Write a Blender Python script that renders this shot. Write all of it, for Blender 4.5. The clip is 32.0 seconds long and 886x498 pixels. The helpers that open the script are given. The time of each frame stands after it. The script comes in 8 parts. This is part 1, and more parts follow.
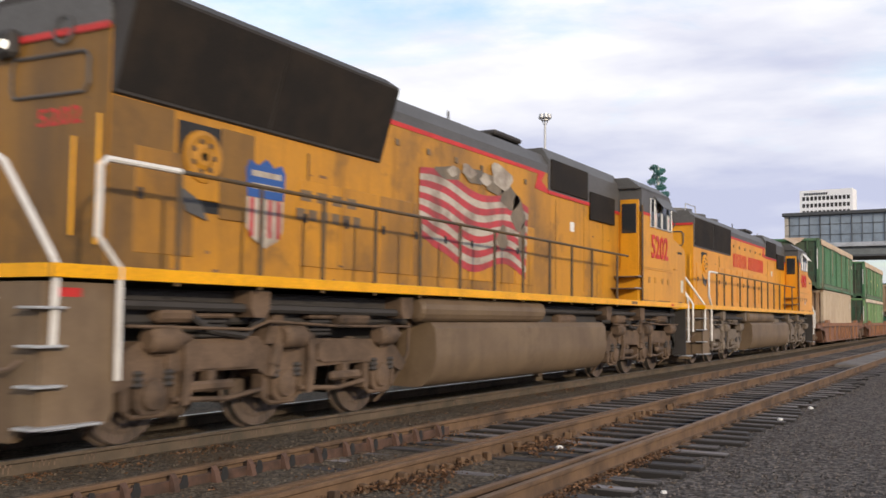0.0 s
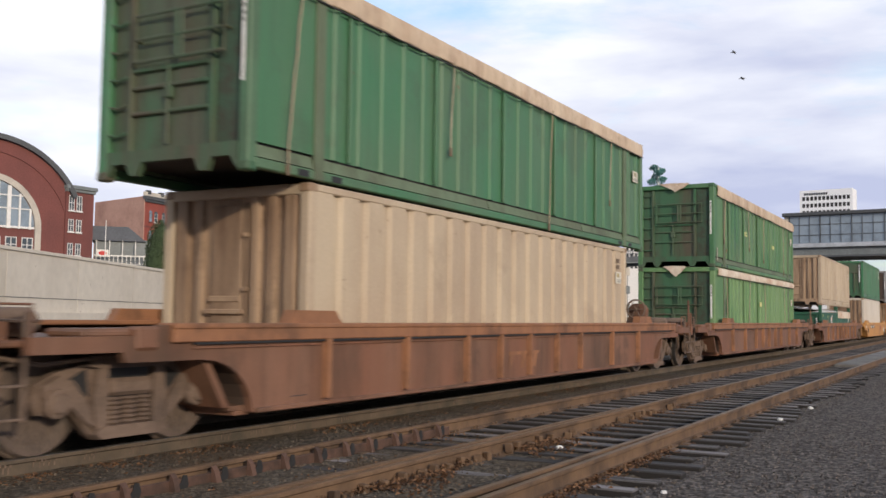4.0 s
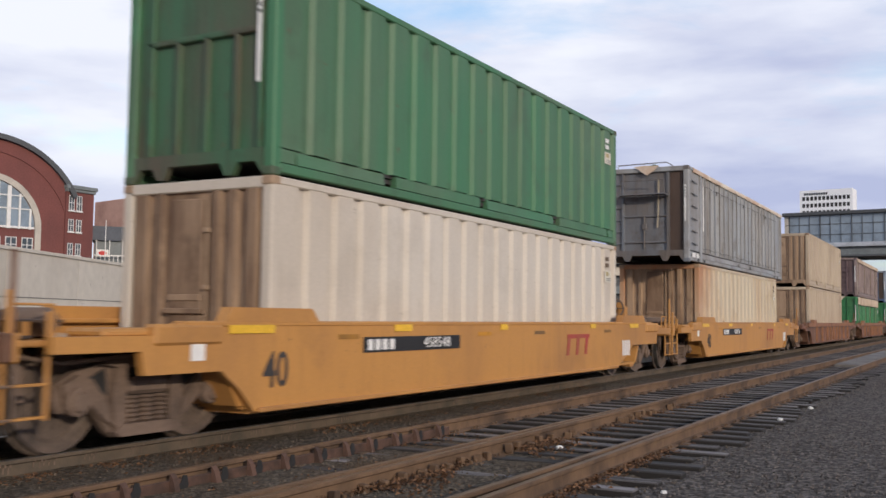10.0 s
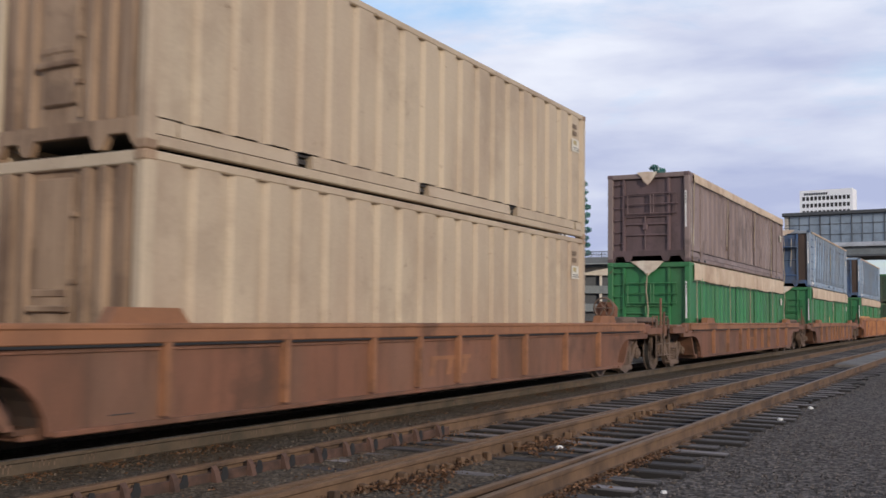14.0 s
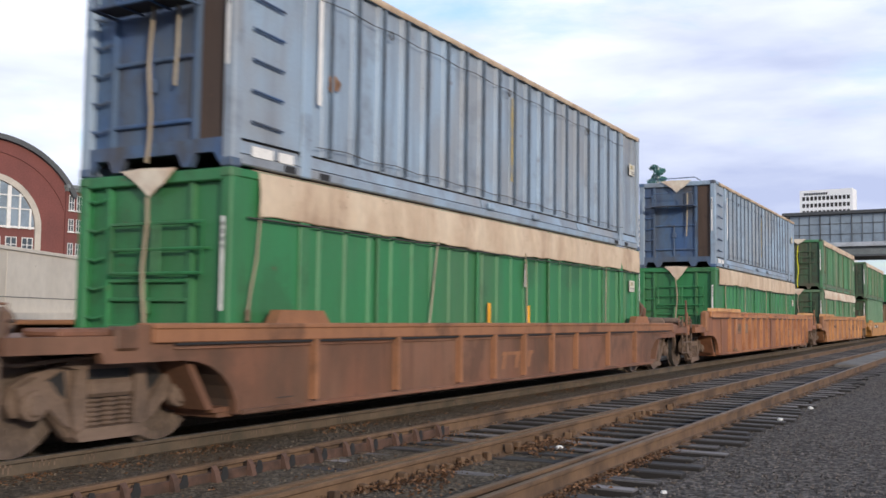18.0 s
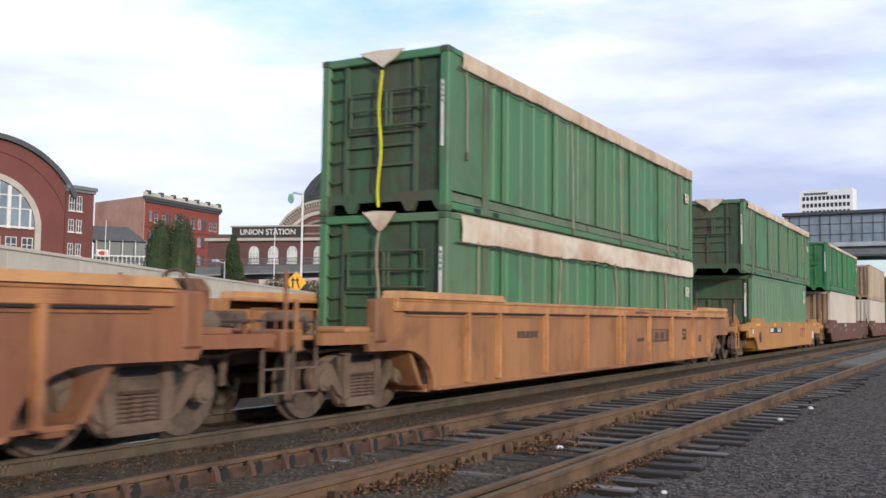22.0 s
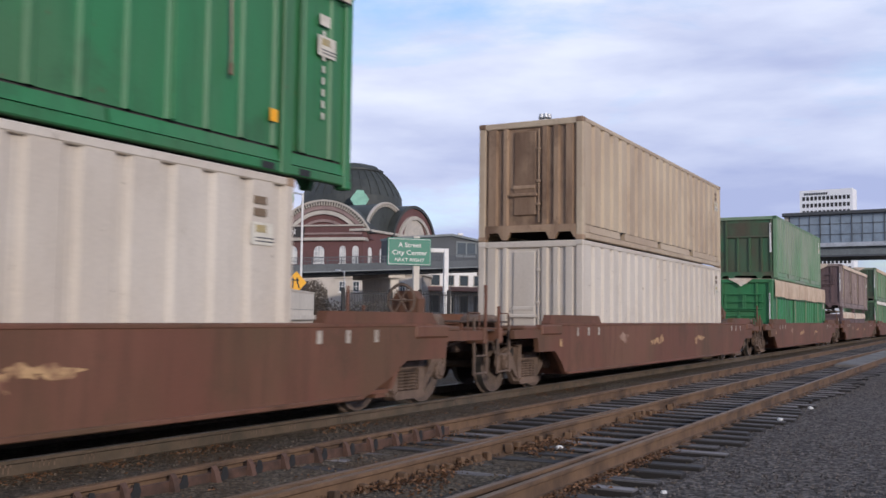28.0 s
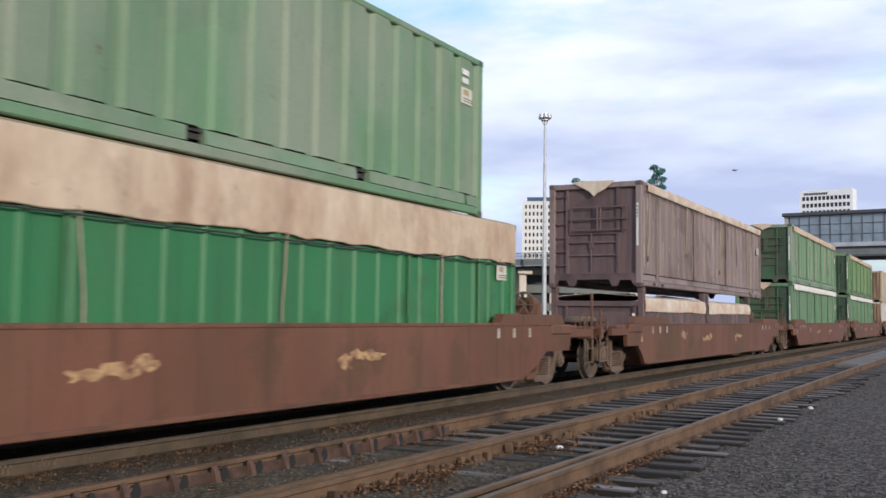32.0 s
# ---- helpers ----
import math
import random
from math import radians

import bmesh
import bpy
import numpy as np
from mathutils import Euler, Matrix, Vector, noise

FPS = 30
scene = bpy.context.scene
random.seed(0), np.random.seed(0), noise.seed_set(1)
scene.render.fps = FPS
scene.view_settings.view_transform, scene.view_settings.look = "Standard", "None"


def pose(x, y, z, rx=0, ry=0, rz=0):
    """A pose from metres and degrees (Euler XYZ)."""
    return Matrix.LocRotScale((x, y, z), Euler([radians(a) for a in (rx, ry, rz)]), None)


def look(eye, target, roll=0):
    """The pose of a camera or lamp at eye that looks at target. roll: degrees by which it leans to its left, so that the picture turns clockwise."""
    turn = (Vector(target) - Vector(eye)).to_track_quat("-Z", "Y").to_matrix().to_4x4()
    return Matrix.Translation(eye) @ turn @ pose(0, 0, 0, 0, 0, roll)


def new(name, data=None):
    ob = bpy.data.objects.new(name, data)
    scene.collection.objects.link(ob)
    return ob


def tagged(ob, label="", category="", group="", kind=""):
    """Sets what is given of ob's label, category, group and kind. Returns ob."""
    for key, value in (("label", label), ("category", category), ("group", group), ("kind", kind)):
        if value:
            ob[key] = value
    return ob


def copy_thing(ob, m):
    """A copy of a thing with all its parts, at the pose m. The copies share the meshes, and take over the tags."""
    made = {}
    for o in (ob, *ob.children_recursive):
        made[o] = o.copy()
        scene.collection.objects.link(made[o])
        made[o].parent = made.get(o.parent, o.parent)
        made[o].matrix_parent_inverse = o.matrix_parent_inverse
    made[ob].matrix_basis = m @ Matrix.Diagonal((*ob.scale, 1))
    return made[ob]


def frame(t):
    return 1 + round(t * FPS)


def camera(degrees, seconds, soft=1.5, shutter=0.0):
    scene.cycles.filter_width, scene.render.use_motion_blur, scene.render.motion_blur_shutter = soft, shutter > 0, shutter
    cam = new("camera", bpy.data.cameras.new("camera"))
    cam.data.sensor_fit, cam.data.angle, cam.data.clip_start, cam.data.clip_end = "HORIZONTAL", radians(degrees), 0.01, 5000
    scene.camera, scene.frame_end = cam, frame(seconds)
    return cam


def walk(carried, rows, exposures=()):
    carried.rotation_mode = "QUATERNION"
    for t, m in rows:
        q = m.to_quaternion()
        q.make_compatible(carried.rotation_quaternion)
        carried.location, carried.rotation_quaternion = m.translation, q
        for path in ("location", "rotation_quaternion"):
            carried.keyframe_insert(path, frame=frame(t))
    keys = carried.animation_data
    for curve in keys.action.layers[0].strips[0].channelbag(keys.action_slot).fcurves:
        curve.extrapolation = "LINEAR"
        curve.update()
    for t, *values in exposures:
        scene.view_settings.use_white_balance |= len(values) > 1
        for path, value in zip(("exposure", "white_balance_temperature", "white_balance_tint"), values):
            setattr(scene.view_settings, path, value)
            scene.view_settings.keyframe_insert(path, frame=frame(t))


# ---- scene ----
# The camera stands still beside the tracks; rail tops lie at z = 0, the tracks run along y.
cam = camera(49.27, 32.0, soft=1.55, shutter=0.25)
walk(cam, [(0.0, pose(0, 0, 1.34, 93.98, -0.70, 29.07)), (32.0, pose(0, 0, 1.34, 93.98, -0.70, 29.07))],
     exposures=[(0.0, 0.04, 7200, 11), (1.0, 0.16, 7200, 11), (3.5, 0.0, 7000, 11), (5.5, -0.05, 6550, 10), (8.2, 0.0, 6600, 11), (9.0, -0.1, 6600, 11), (10.0, -0.2, 6600, 12), (11.0, -0.34, 6600, 13),
                (12.0, -0.34, 6600, 13), (13.0, -0.35, 6600, 13), (14.5, -0.16, 6500, 11), (16.5, 0.04, 6500, 10), (25.5, 0.0, 6350, 9), (27.5, -0.25, 6150, 15), (29.0, -0.29, 6000, 15), (30.0, -0.42, 5900, 14),
                (30.5, -0.2, 6050, 11), (31.2, -0.06, 6250, 9), (32.0, 0.0, 6350, 9)])

# ---- light ----
SUN_EL, SUN_AZ = radians(15), radians(122.3)      # azimuth clockwise from +y
world = bpy.data.worlds.new("sky")
scene.world = world
world.use_nodes = True
wt = world.node_tree
wt.nodes.clear()


def wn(kind, **inputs):
    n = wt.nodes.new(kind)
    for k, v in inputs.items():
        n.inputs[k].default_value = v
    return n


w_out, w_bg = wn("ShaderNodeOutputWorld"), wn("ShaderNodeBackground", Strength=0.118)
sky = wn("ShaderNodeTexSky")
sky.sky_type, sky.sun_disc = "NISHITA", False
sky.sun_elevation, sky.sun_rotation = SUN_EL, SUN_AZ
sky.air_density, sky.dust_density = 1.0, 1.5
w_co = wn("ShaderNodeTexCoord")
w_map = wn("ShaderNodeMapping")
w_map.inputs["Scale"].default_value = (1.6, 1.6, 6.5)
w_n1 = wn("ShaderNodeTexNoise", Scale=1.7, Detail=8.0, Roughness=0.56, Distortion=0.25)
w_n2 = wn("ShaderNodeTexNoise", Scale=3.0, Detail=6.0, Roughness=0.5)
w_r1, w_r2 = wn("ShaderNodeValToRGB"), wn("ShaderNodeValToRGB")
w_r1.color_ramp.elements[0].position, w_r1.color_ramp.elements[1].position = 0.25, 0.46
w_r2.color_ramp.elements[0].position, w_r2.color_ramp.elements[1].position = 0.25, 0.75
w_r2.color_ramp.elements[0].color, w_r2.color_ramp.elements[1].color = (4.6, 5.2, 7.4, 1), (8.7, 9.2, 10.2, 1)
w_sep = wn("ShaderNodeSeparateXYZ")
w_thin = wn("ShaderNodeMapRange")          # the cloud thins out towards the zenith
w_thin.inputs["From Min"].default_value, w_thin.inputs["From Max"].default_value = 0.38, 0.75
w_thin.inputs["To Min"].default_value, w_thin.inputs["To Max"].default_value = 1.0, 0.25
w_fac = wn("ShaderNodeMath")
w_fac.operation = "MULTIPLY"
w_lean, w_tone = wn("ShaderNodeMath"), wn("ShaderNodeMath")          # the cloud is brighter towards -x
w_lean.operation, w_tone.operation = "MULTIPLY_ADD", "ADD"
w_lean.inputs[1].default_value, w_lean.inputs[2].default_value = -0.34, -0.10
w_rise, w_both = wn("ShaderNodeMapRange"), wn("ShaderNodeMath")          # and paler higher up
w_rise.inputs["From Min"].default_value, w_rise.inputs["From Max"].default_value = 0.06, 0.30
w_rise.inputs["To Min"].default_value, w_rise.inputs["To Max"].default_value = -0.20, 0.12
w_mix = wn("ShaderNodeMix")
w_mix.data_type = "RGBA"
w_boost = wn("ShaderNodeMix", Factor=1.0)
w_boost.data_type, w_boost.blend_type = "RGBA", "MULTIPLY"
w_boost.inputs[7].default_value = (1.8, 2.0, 2.15, 1)
for a, b in ((w_co.outputs["Generated"], w_map.inputs["Vector"]), (w_map.outputs[0], w_n1.inputs["Vector"]), (w_map.outputs[0], w_n2.inputs["Vector"]),
             (w_n1.outputs["Fac"], w_r1.inputs["Fac"]), (w_sep.outputs["X"], w_lean.inputs[0]), (w_n2.outputs["Fac"], w_tone.inputs[0]), (w_lean.outputs[0], w_tone.inputs[1]), (w_sep.outputs["Z"], w_rise.inputs["Value"]), (w_tone.outputs[0], w_both.inputs[0]), (w_rise.outputs[0], w_both.inputs[1]), (w_both.outputs[0], w_r2.inputs["Fac"]), (w_co.outputs["Generated"], w_sep.inputs[0]), (w_sep.outputs["Z"], w_thin.inputs["Value"]),
             (w_r1.outputs["Color"], w_fac.inputs[0]), (w_thin.outputs[0], w_fac.inputs[1]), (w_fac.outputs[0], w_mix.inputs["Factor"]),
             (sky.outputs[0], w_boost.inputs[6]), (w_boost.outputs[2], w_mix.inputs[6]), (w_r2.outputs["Color"], w_mix.inputs[7]),
             (w_mix.outputs[2], w_bg.inputs["Color"]), (w_bg.outputs[0], w_out.inputs["Surface"])):
    wt.links.new(a, b)
sun = new("sun", bpy.data.lights.new("sun", "SUN"))
sun.data.energy, sun.data.angle, sun.data.color = 2.7, radians(2.0), (1.0, 0.89, 0.75)
sun.matrix_world = look((0, 0, 60), (-math.sin(SUN_AZ), -math.cos(SUN_AZ), 60 - math.tan(SUN_EL)))


# ---- materials ----
def mat(name, col, rough=0.6, metal=0.0, dark=None, amount=0.35, scale=1.2, stretch=(1, 1, 1), grain=40.0, bump=0.15, vary=0.0, spec=0.4, streak=None, island=0.0, dust=None):
    """A painted or raw surface: base colour, broad stains towards dark, fine grain, slight relief, and a shift of tone from object to object."""
    m = bpy.data.materials.new(name)
    m.use_nodes = True
    t = m.node_tree
    b = t.nodes["Principled BSDF"]
    b.inputs["Roughness"].default_value, b.inputs["Metallic"].default_value = rough, metal
    b.inputs["Specular IOR Level"].default_value = spec
    dark = dark or tuple(c * 0.5 for c in col)
    co = t.nodes.new("ShaderNodeTexCoord")
    mp = t.nodes.new("ShaderNodeMapping")
    mp.inputs["Scale"].default_value = stretch
    where = co.outputs["Object"]
    streak = (0.45 if stretch[2] < 0.5 else 0.0) if streak is None else streak
    if streak:          # every piece is weathered in its own way
        o1, o2, o3 = t.nodes.new("ShaderNodeObjectInfo"), t.nodes.new("ShaderNodeMath"), t.nodes.new("ShaderNodeVectorMath")
        o2.operation = "MULTIPLY"
        o2.inputs[1].default_value = 60.0
        t.links.new(o1.outputs["Random"], o2.inputs[0])
        t.links.new(where, o3.inputs[0])
        t.links.new(o2.outputs[0], o3.inputs[1])
        where = o3.outputs[0]
    t.links.new(where, mp.inputs["Vector"])
    n1, n2 = t.nodes.new("ShaderNodeTexNoise"), t.nodes.new("ShaderNodeTexNoise")
    n1.inputs["Scale"].default_value, n1.inputs["Detail"].default_value, n1.inputs["Roughness"].default_value = scale, 7, 0.62
    n2.inputs["Scale"].default_value, n2.inputs["Detail"].default_value = grain, 3
    t.links.new(mp.outputs[0], n1.inputs["Vector"])
    t.links.new(co.outputs["Object"], n2.inputs["Vector"])
    r = t.nodes.new("ShaderNodeMapRange")
    r.inputs["From Min"].default_value, r.inputs["From Max"].default_value = 0.42, 0.75
    r.inputs["To Min"].default_value, r.inputs["To Max"].default_value = 0.0, amount * 1.6
    t.links.new(n1.outputs["Fac"], r.inputs["Value"])
    mx = t.nodes.new("ShaderNodeMix")
    mx.data_type = "RGBA"
    mx.inputs[6].default_value, mx.inputs[7].default_value = (*col, 1), (*dark, 1)
    t.links.new(r.outputs[0], mx.inputs["Factor"])
    last = mx.outputs[2]
    if dust:          # broad clouds of another tone: (colour, how much, size)
        m5, n5, r5, x5 = t.nodes.new("ShaderNodeMapping"), t.nodes.new("ShaderNodeTexNoise"), t.nodes.new("ShaderNodeMapRange"), t.nodes.new("ShaderNodeMix")
        m5.inputs["Scale"].default_value = (1, 1, 0.45)
        n5.inputs["Scale"].default_value, n5.inputs["Detail"].default_value, n5.inputs["Roughness"].default_value = dust[2], 9, 0.6
        r5.inputs["From Min"].default_value, r5.inputs["From Max"].default_value, r5.inputs["To Max"].default_value = 0.46, 0.62, dust[1]
        x5.data_type = "RGBA"
        x5.inputs[7].default_value = (*dust[0], 1)
        t.links.new(where, m5.inputs["Vector"])
        t.links.new(m5.outputs[0], n5.inputs["Vector"])
        t.links.new(n5.outputs["Fac"], r5.inputs["Value"])
        t.links.new(r5.outputs[0], x5.inputs["Factor"])
        t.links.new(last, x5.inputs[6])
        last = x5.outputs[2]
    if streak:          # narrow runs of dirt and a cloud of dust
        m3, n3, r3, x3 = t.nodes.new("ShaderNodeMapping"), t.nodes.new("ShaderNodeTexNoise"), t.nodes.new("ShaderNodeMapRange"), t.nodes.new("ShaderNodeMix")
        m3.inputs["Scale"].default_value = (1, 1, 0.09)
        n3.inputs["Scale"].default_value, n3.inputs["Detail"].default_value, n3.inputs["Roughness"].default_value = 4.5, 8, 0.68
        r3.inputs["From Min"].default_value, r3.inputs["From Max"].default_value, r3.inputs["To Max"].default_value = 0.52, 0.70, streak
        x3.data_type = "RGBA"
        x3.inputs[7].default_value = (*(c * 0.45 for c in dark), 1)
        t.links.new(where, m3.inputs["Vector"])
        t.links.new(m3.outputs[0], n3.inputs["Vector"])
        t.links.new(n3.outputs["Fac"], r3.inputs["Value"])
        t.links.new(r3.outputs[0], x3.inputs["Factor"])
        t.links.new(last, x3.inputs[6])
        last = x3.outputs[2]
        for sc, lo, hi, top, tone in ((0.75, 0.55, 0.63, min(0.55, streak * 1.6), tuple(c * 0.75 for c in dark)), (6.0, 0.665, 0.70, 0.7, (0.13, 0.07, 0.04))):          # worn patches, then rusty chips
            n4, r4, x4 = t.nodes.new("ShaderNodeTexNoise"), t.nodes.new("ShaderNodeMapRange"), t.nodes.new("ShaderNodeMix")
            n4.inputs["Scale"].default_value, n4.inputs["Detail"].default_value, n4.inputs["Roughness"].default_value = sc, 9, 0.66
            r4.inputs["From Min"].default_value, r4.inputs["From Max"].default_value, r4.inputs["To Max"].default_value = lo, hi, top
            x4.data_type = "RGBA"
            x4.inputs[7].default_value = (*tone, 1)
            t.links.new(where, n4.inputs["Vector"])
            t.links.new(n4.outputs["Fac"], r4.inputs["Value"])
            t.links.new(r4.outputs[0], x4.inputs["Factor"])
            t.links.new(last, x4.inputs[6])
            last = x4.outputs[2]
    g = t.nodes.new("ShaderNodeMapRange")
    g.inputs["From Min"].default_value, g.inputs["From Max"].default_value = 0.3, 0.7
    g.inputs["To Min"].default_value, g.inputs["To Max"].default_value = (0.95, 1.05) if streak else (0.86, 1.12)
    t.links.new(n2.outputs["Fac"], g.inputs["Value"])
    hs = t.nodes.new("ShaderNodeHueSaturation")
    t.links.new(last, hs.inputs["Color"])
    if island:
        oi, vr, mu = t.nodes.new("ShaderNodeNewGeometry"), t.nodes.new("ShaderNodeMapRange"), t.nodes.new("ShaderNodeMath")
        vr.inputs["To Min"].default_value, vr.inputs["To Max"].default_value = 1 - island, 1 + island
        mu.operation = "MULTIPLY"
        t.links.new(oi.outputs["Random Per Island"], vr.inputs["Value"])
        t.links.new(vr.outputs[0], mu.inputs[0])
        t.links.new(g.outputs[0], mu.inputs[1])
        t.links.new(mu.outputs[0], hs.inputs["Value"])
    elif vary:
        oi, vr, mu = t.nodes.new("ShaderNodeObjectInfo"), t.nodes.new("ShaderNodeMapRange"), t.nodes.new("ShaderNodeMath")
        vr.inputs["To Min"].default_value, vr.inputs["To Max"].default_value = 1 - vary, 1 + vary
        mu.operation = "MULTIPLY"
        t.links.new(oi.outputs["Random"], vr.inputs["Value"])
        t.links.new(vr.outputs[0], mu.inputs[0])
        t.links.new(g.outputs[0], mu.inputs[1])
        t.links.new(mu.outputs[0], hs.inputs["Value"])
    else:
        t.links.new(g.outputs[0], hs.inputs["Value"])
    t.links.new(hs.outputs[0], b.inputs["Base Color"])
    if bump:
        bp = t.nodes.new("ShaderNodeBump")
        bp.inputs["Strength"].default_value, bp.inputs["Distance"].default_value = bump * (0.25 if streak and bump < 0.2 else 1), 0.01
        t.links.new(n2.outputs["Fac"], bp.inputs["Height"])
        t.links.new(bp.outputs[0], b.inputs["Normal"])
    return m



def pebbles(name, tones, scale, rough=0.95, lift=0.02, stain=None):
    """Crushed stone: cells of several tones with rounded relief, stained in broad patches."""
    m = bpy.data.materials.new(name)
    m.use_nodes = True
    t = m.node_tree
    b = t.nodes["Principled BSDF"]
    b.inputs["Roughness"].default_value, b.inputs["Specular IOR Level"].default_value = rough, 0.25
    co = t.nodes.new("ShaderNodeTexCoord")
    v, v2, n = t.nodes.new("ShaderNodeTexVoronoi"), t.nodes.new("ShaderNodeTexVoronoi"), t.nodes.new("ShaderNodeTexNoise")
    v.inputs["Scale"].default_value, v2.inputs["Scale"].default_value = scale, scale * 2.3
    n.inputs["Scale"].default_value, n.inputs["Detail"].default_value = 0.8, 6
    for k in (v, v2, n):
        t.links.new(co.outputs["Object"], k.inputs["Vector"])
    r = t.nodes.new("ShaderNodeValToRGB")
    el = r.color_ramp.elements
    el[0].color, el[1].color = (*tones[0], 1), (*tones[-1], 1)
    for k, c in enumerate(tones[1:-1]):
        e = el.new((k + 1) / (len(tones) - 1))
        e.color = (*c, 1)
    t.links.new(v.outputs["Color"], r.inputs["Fac"])
    # shade between the stones put into the colour: cells darken towards their rims
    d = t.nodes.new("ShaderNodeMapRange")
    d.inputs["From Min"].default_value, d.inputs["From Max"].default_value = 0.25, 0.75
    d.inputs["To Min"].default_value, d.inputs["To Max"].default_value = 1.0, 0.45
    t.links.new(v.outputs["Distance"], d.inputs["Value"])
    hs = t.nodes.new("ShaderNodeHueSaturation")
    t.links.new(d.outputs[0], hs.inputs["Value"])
    last = r.outputs["Color"]
    if stain:
        mr, mx = t.nodes.new("ShaderNodeMapRange"), t.nodes.new("ShaderNodeMix")
        mr.inputs["From Min"].default_value, mr.inputs["From Max"].default_value, mr.inputs["To Max"].default_value = 0.48, 0.68, 0.75
        mx.data_type = "RGBA"
        mx.inputs[7].default_value = (*stain, 1)
        t.links.new(n.outputs["Fac"], mr.inputs["Value"])
        t.links.new(mr.outputs[0], mx.inputs["Factor"])
        t.links.new(last, mx.inputs[6])
        last = mx.outputs[2]
    t.links.new(last, hs.inputs["Color"])
    t.links.new(hs.outputs[0], b.inputs["Base Color"])
    add = t.nodes.new("ShaderNodeMath")
    add.operation = "ADD"
    t.links.new(v.outputs["Distance"], add.inputs[0])
    t.links.new(v2.outputs["Distance"], add.inputs[1])
    bp = t.nodes.new("ShaderNodeBump")
    bp.invert = True
    bp.inputs["Strength"].default_value, bp.inputs["Distance"].default_value = 0.9, lift
    t.links.new(add.outputs[0], bp.inputs["Height"])
    t.links.new(bp.outputs[0], b.inputs["Normal"])
    return m


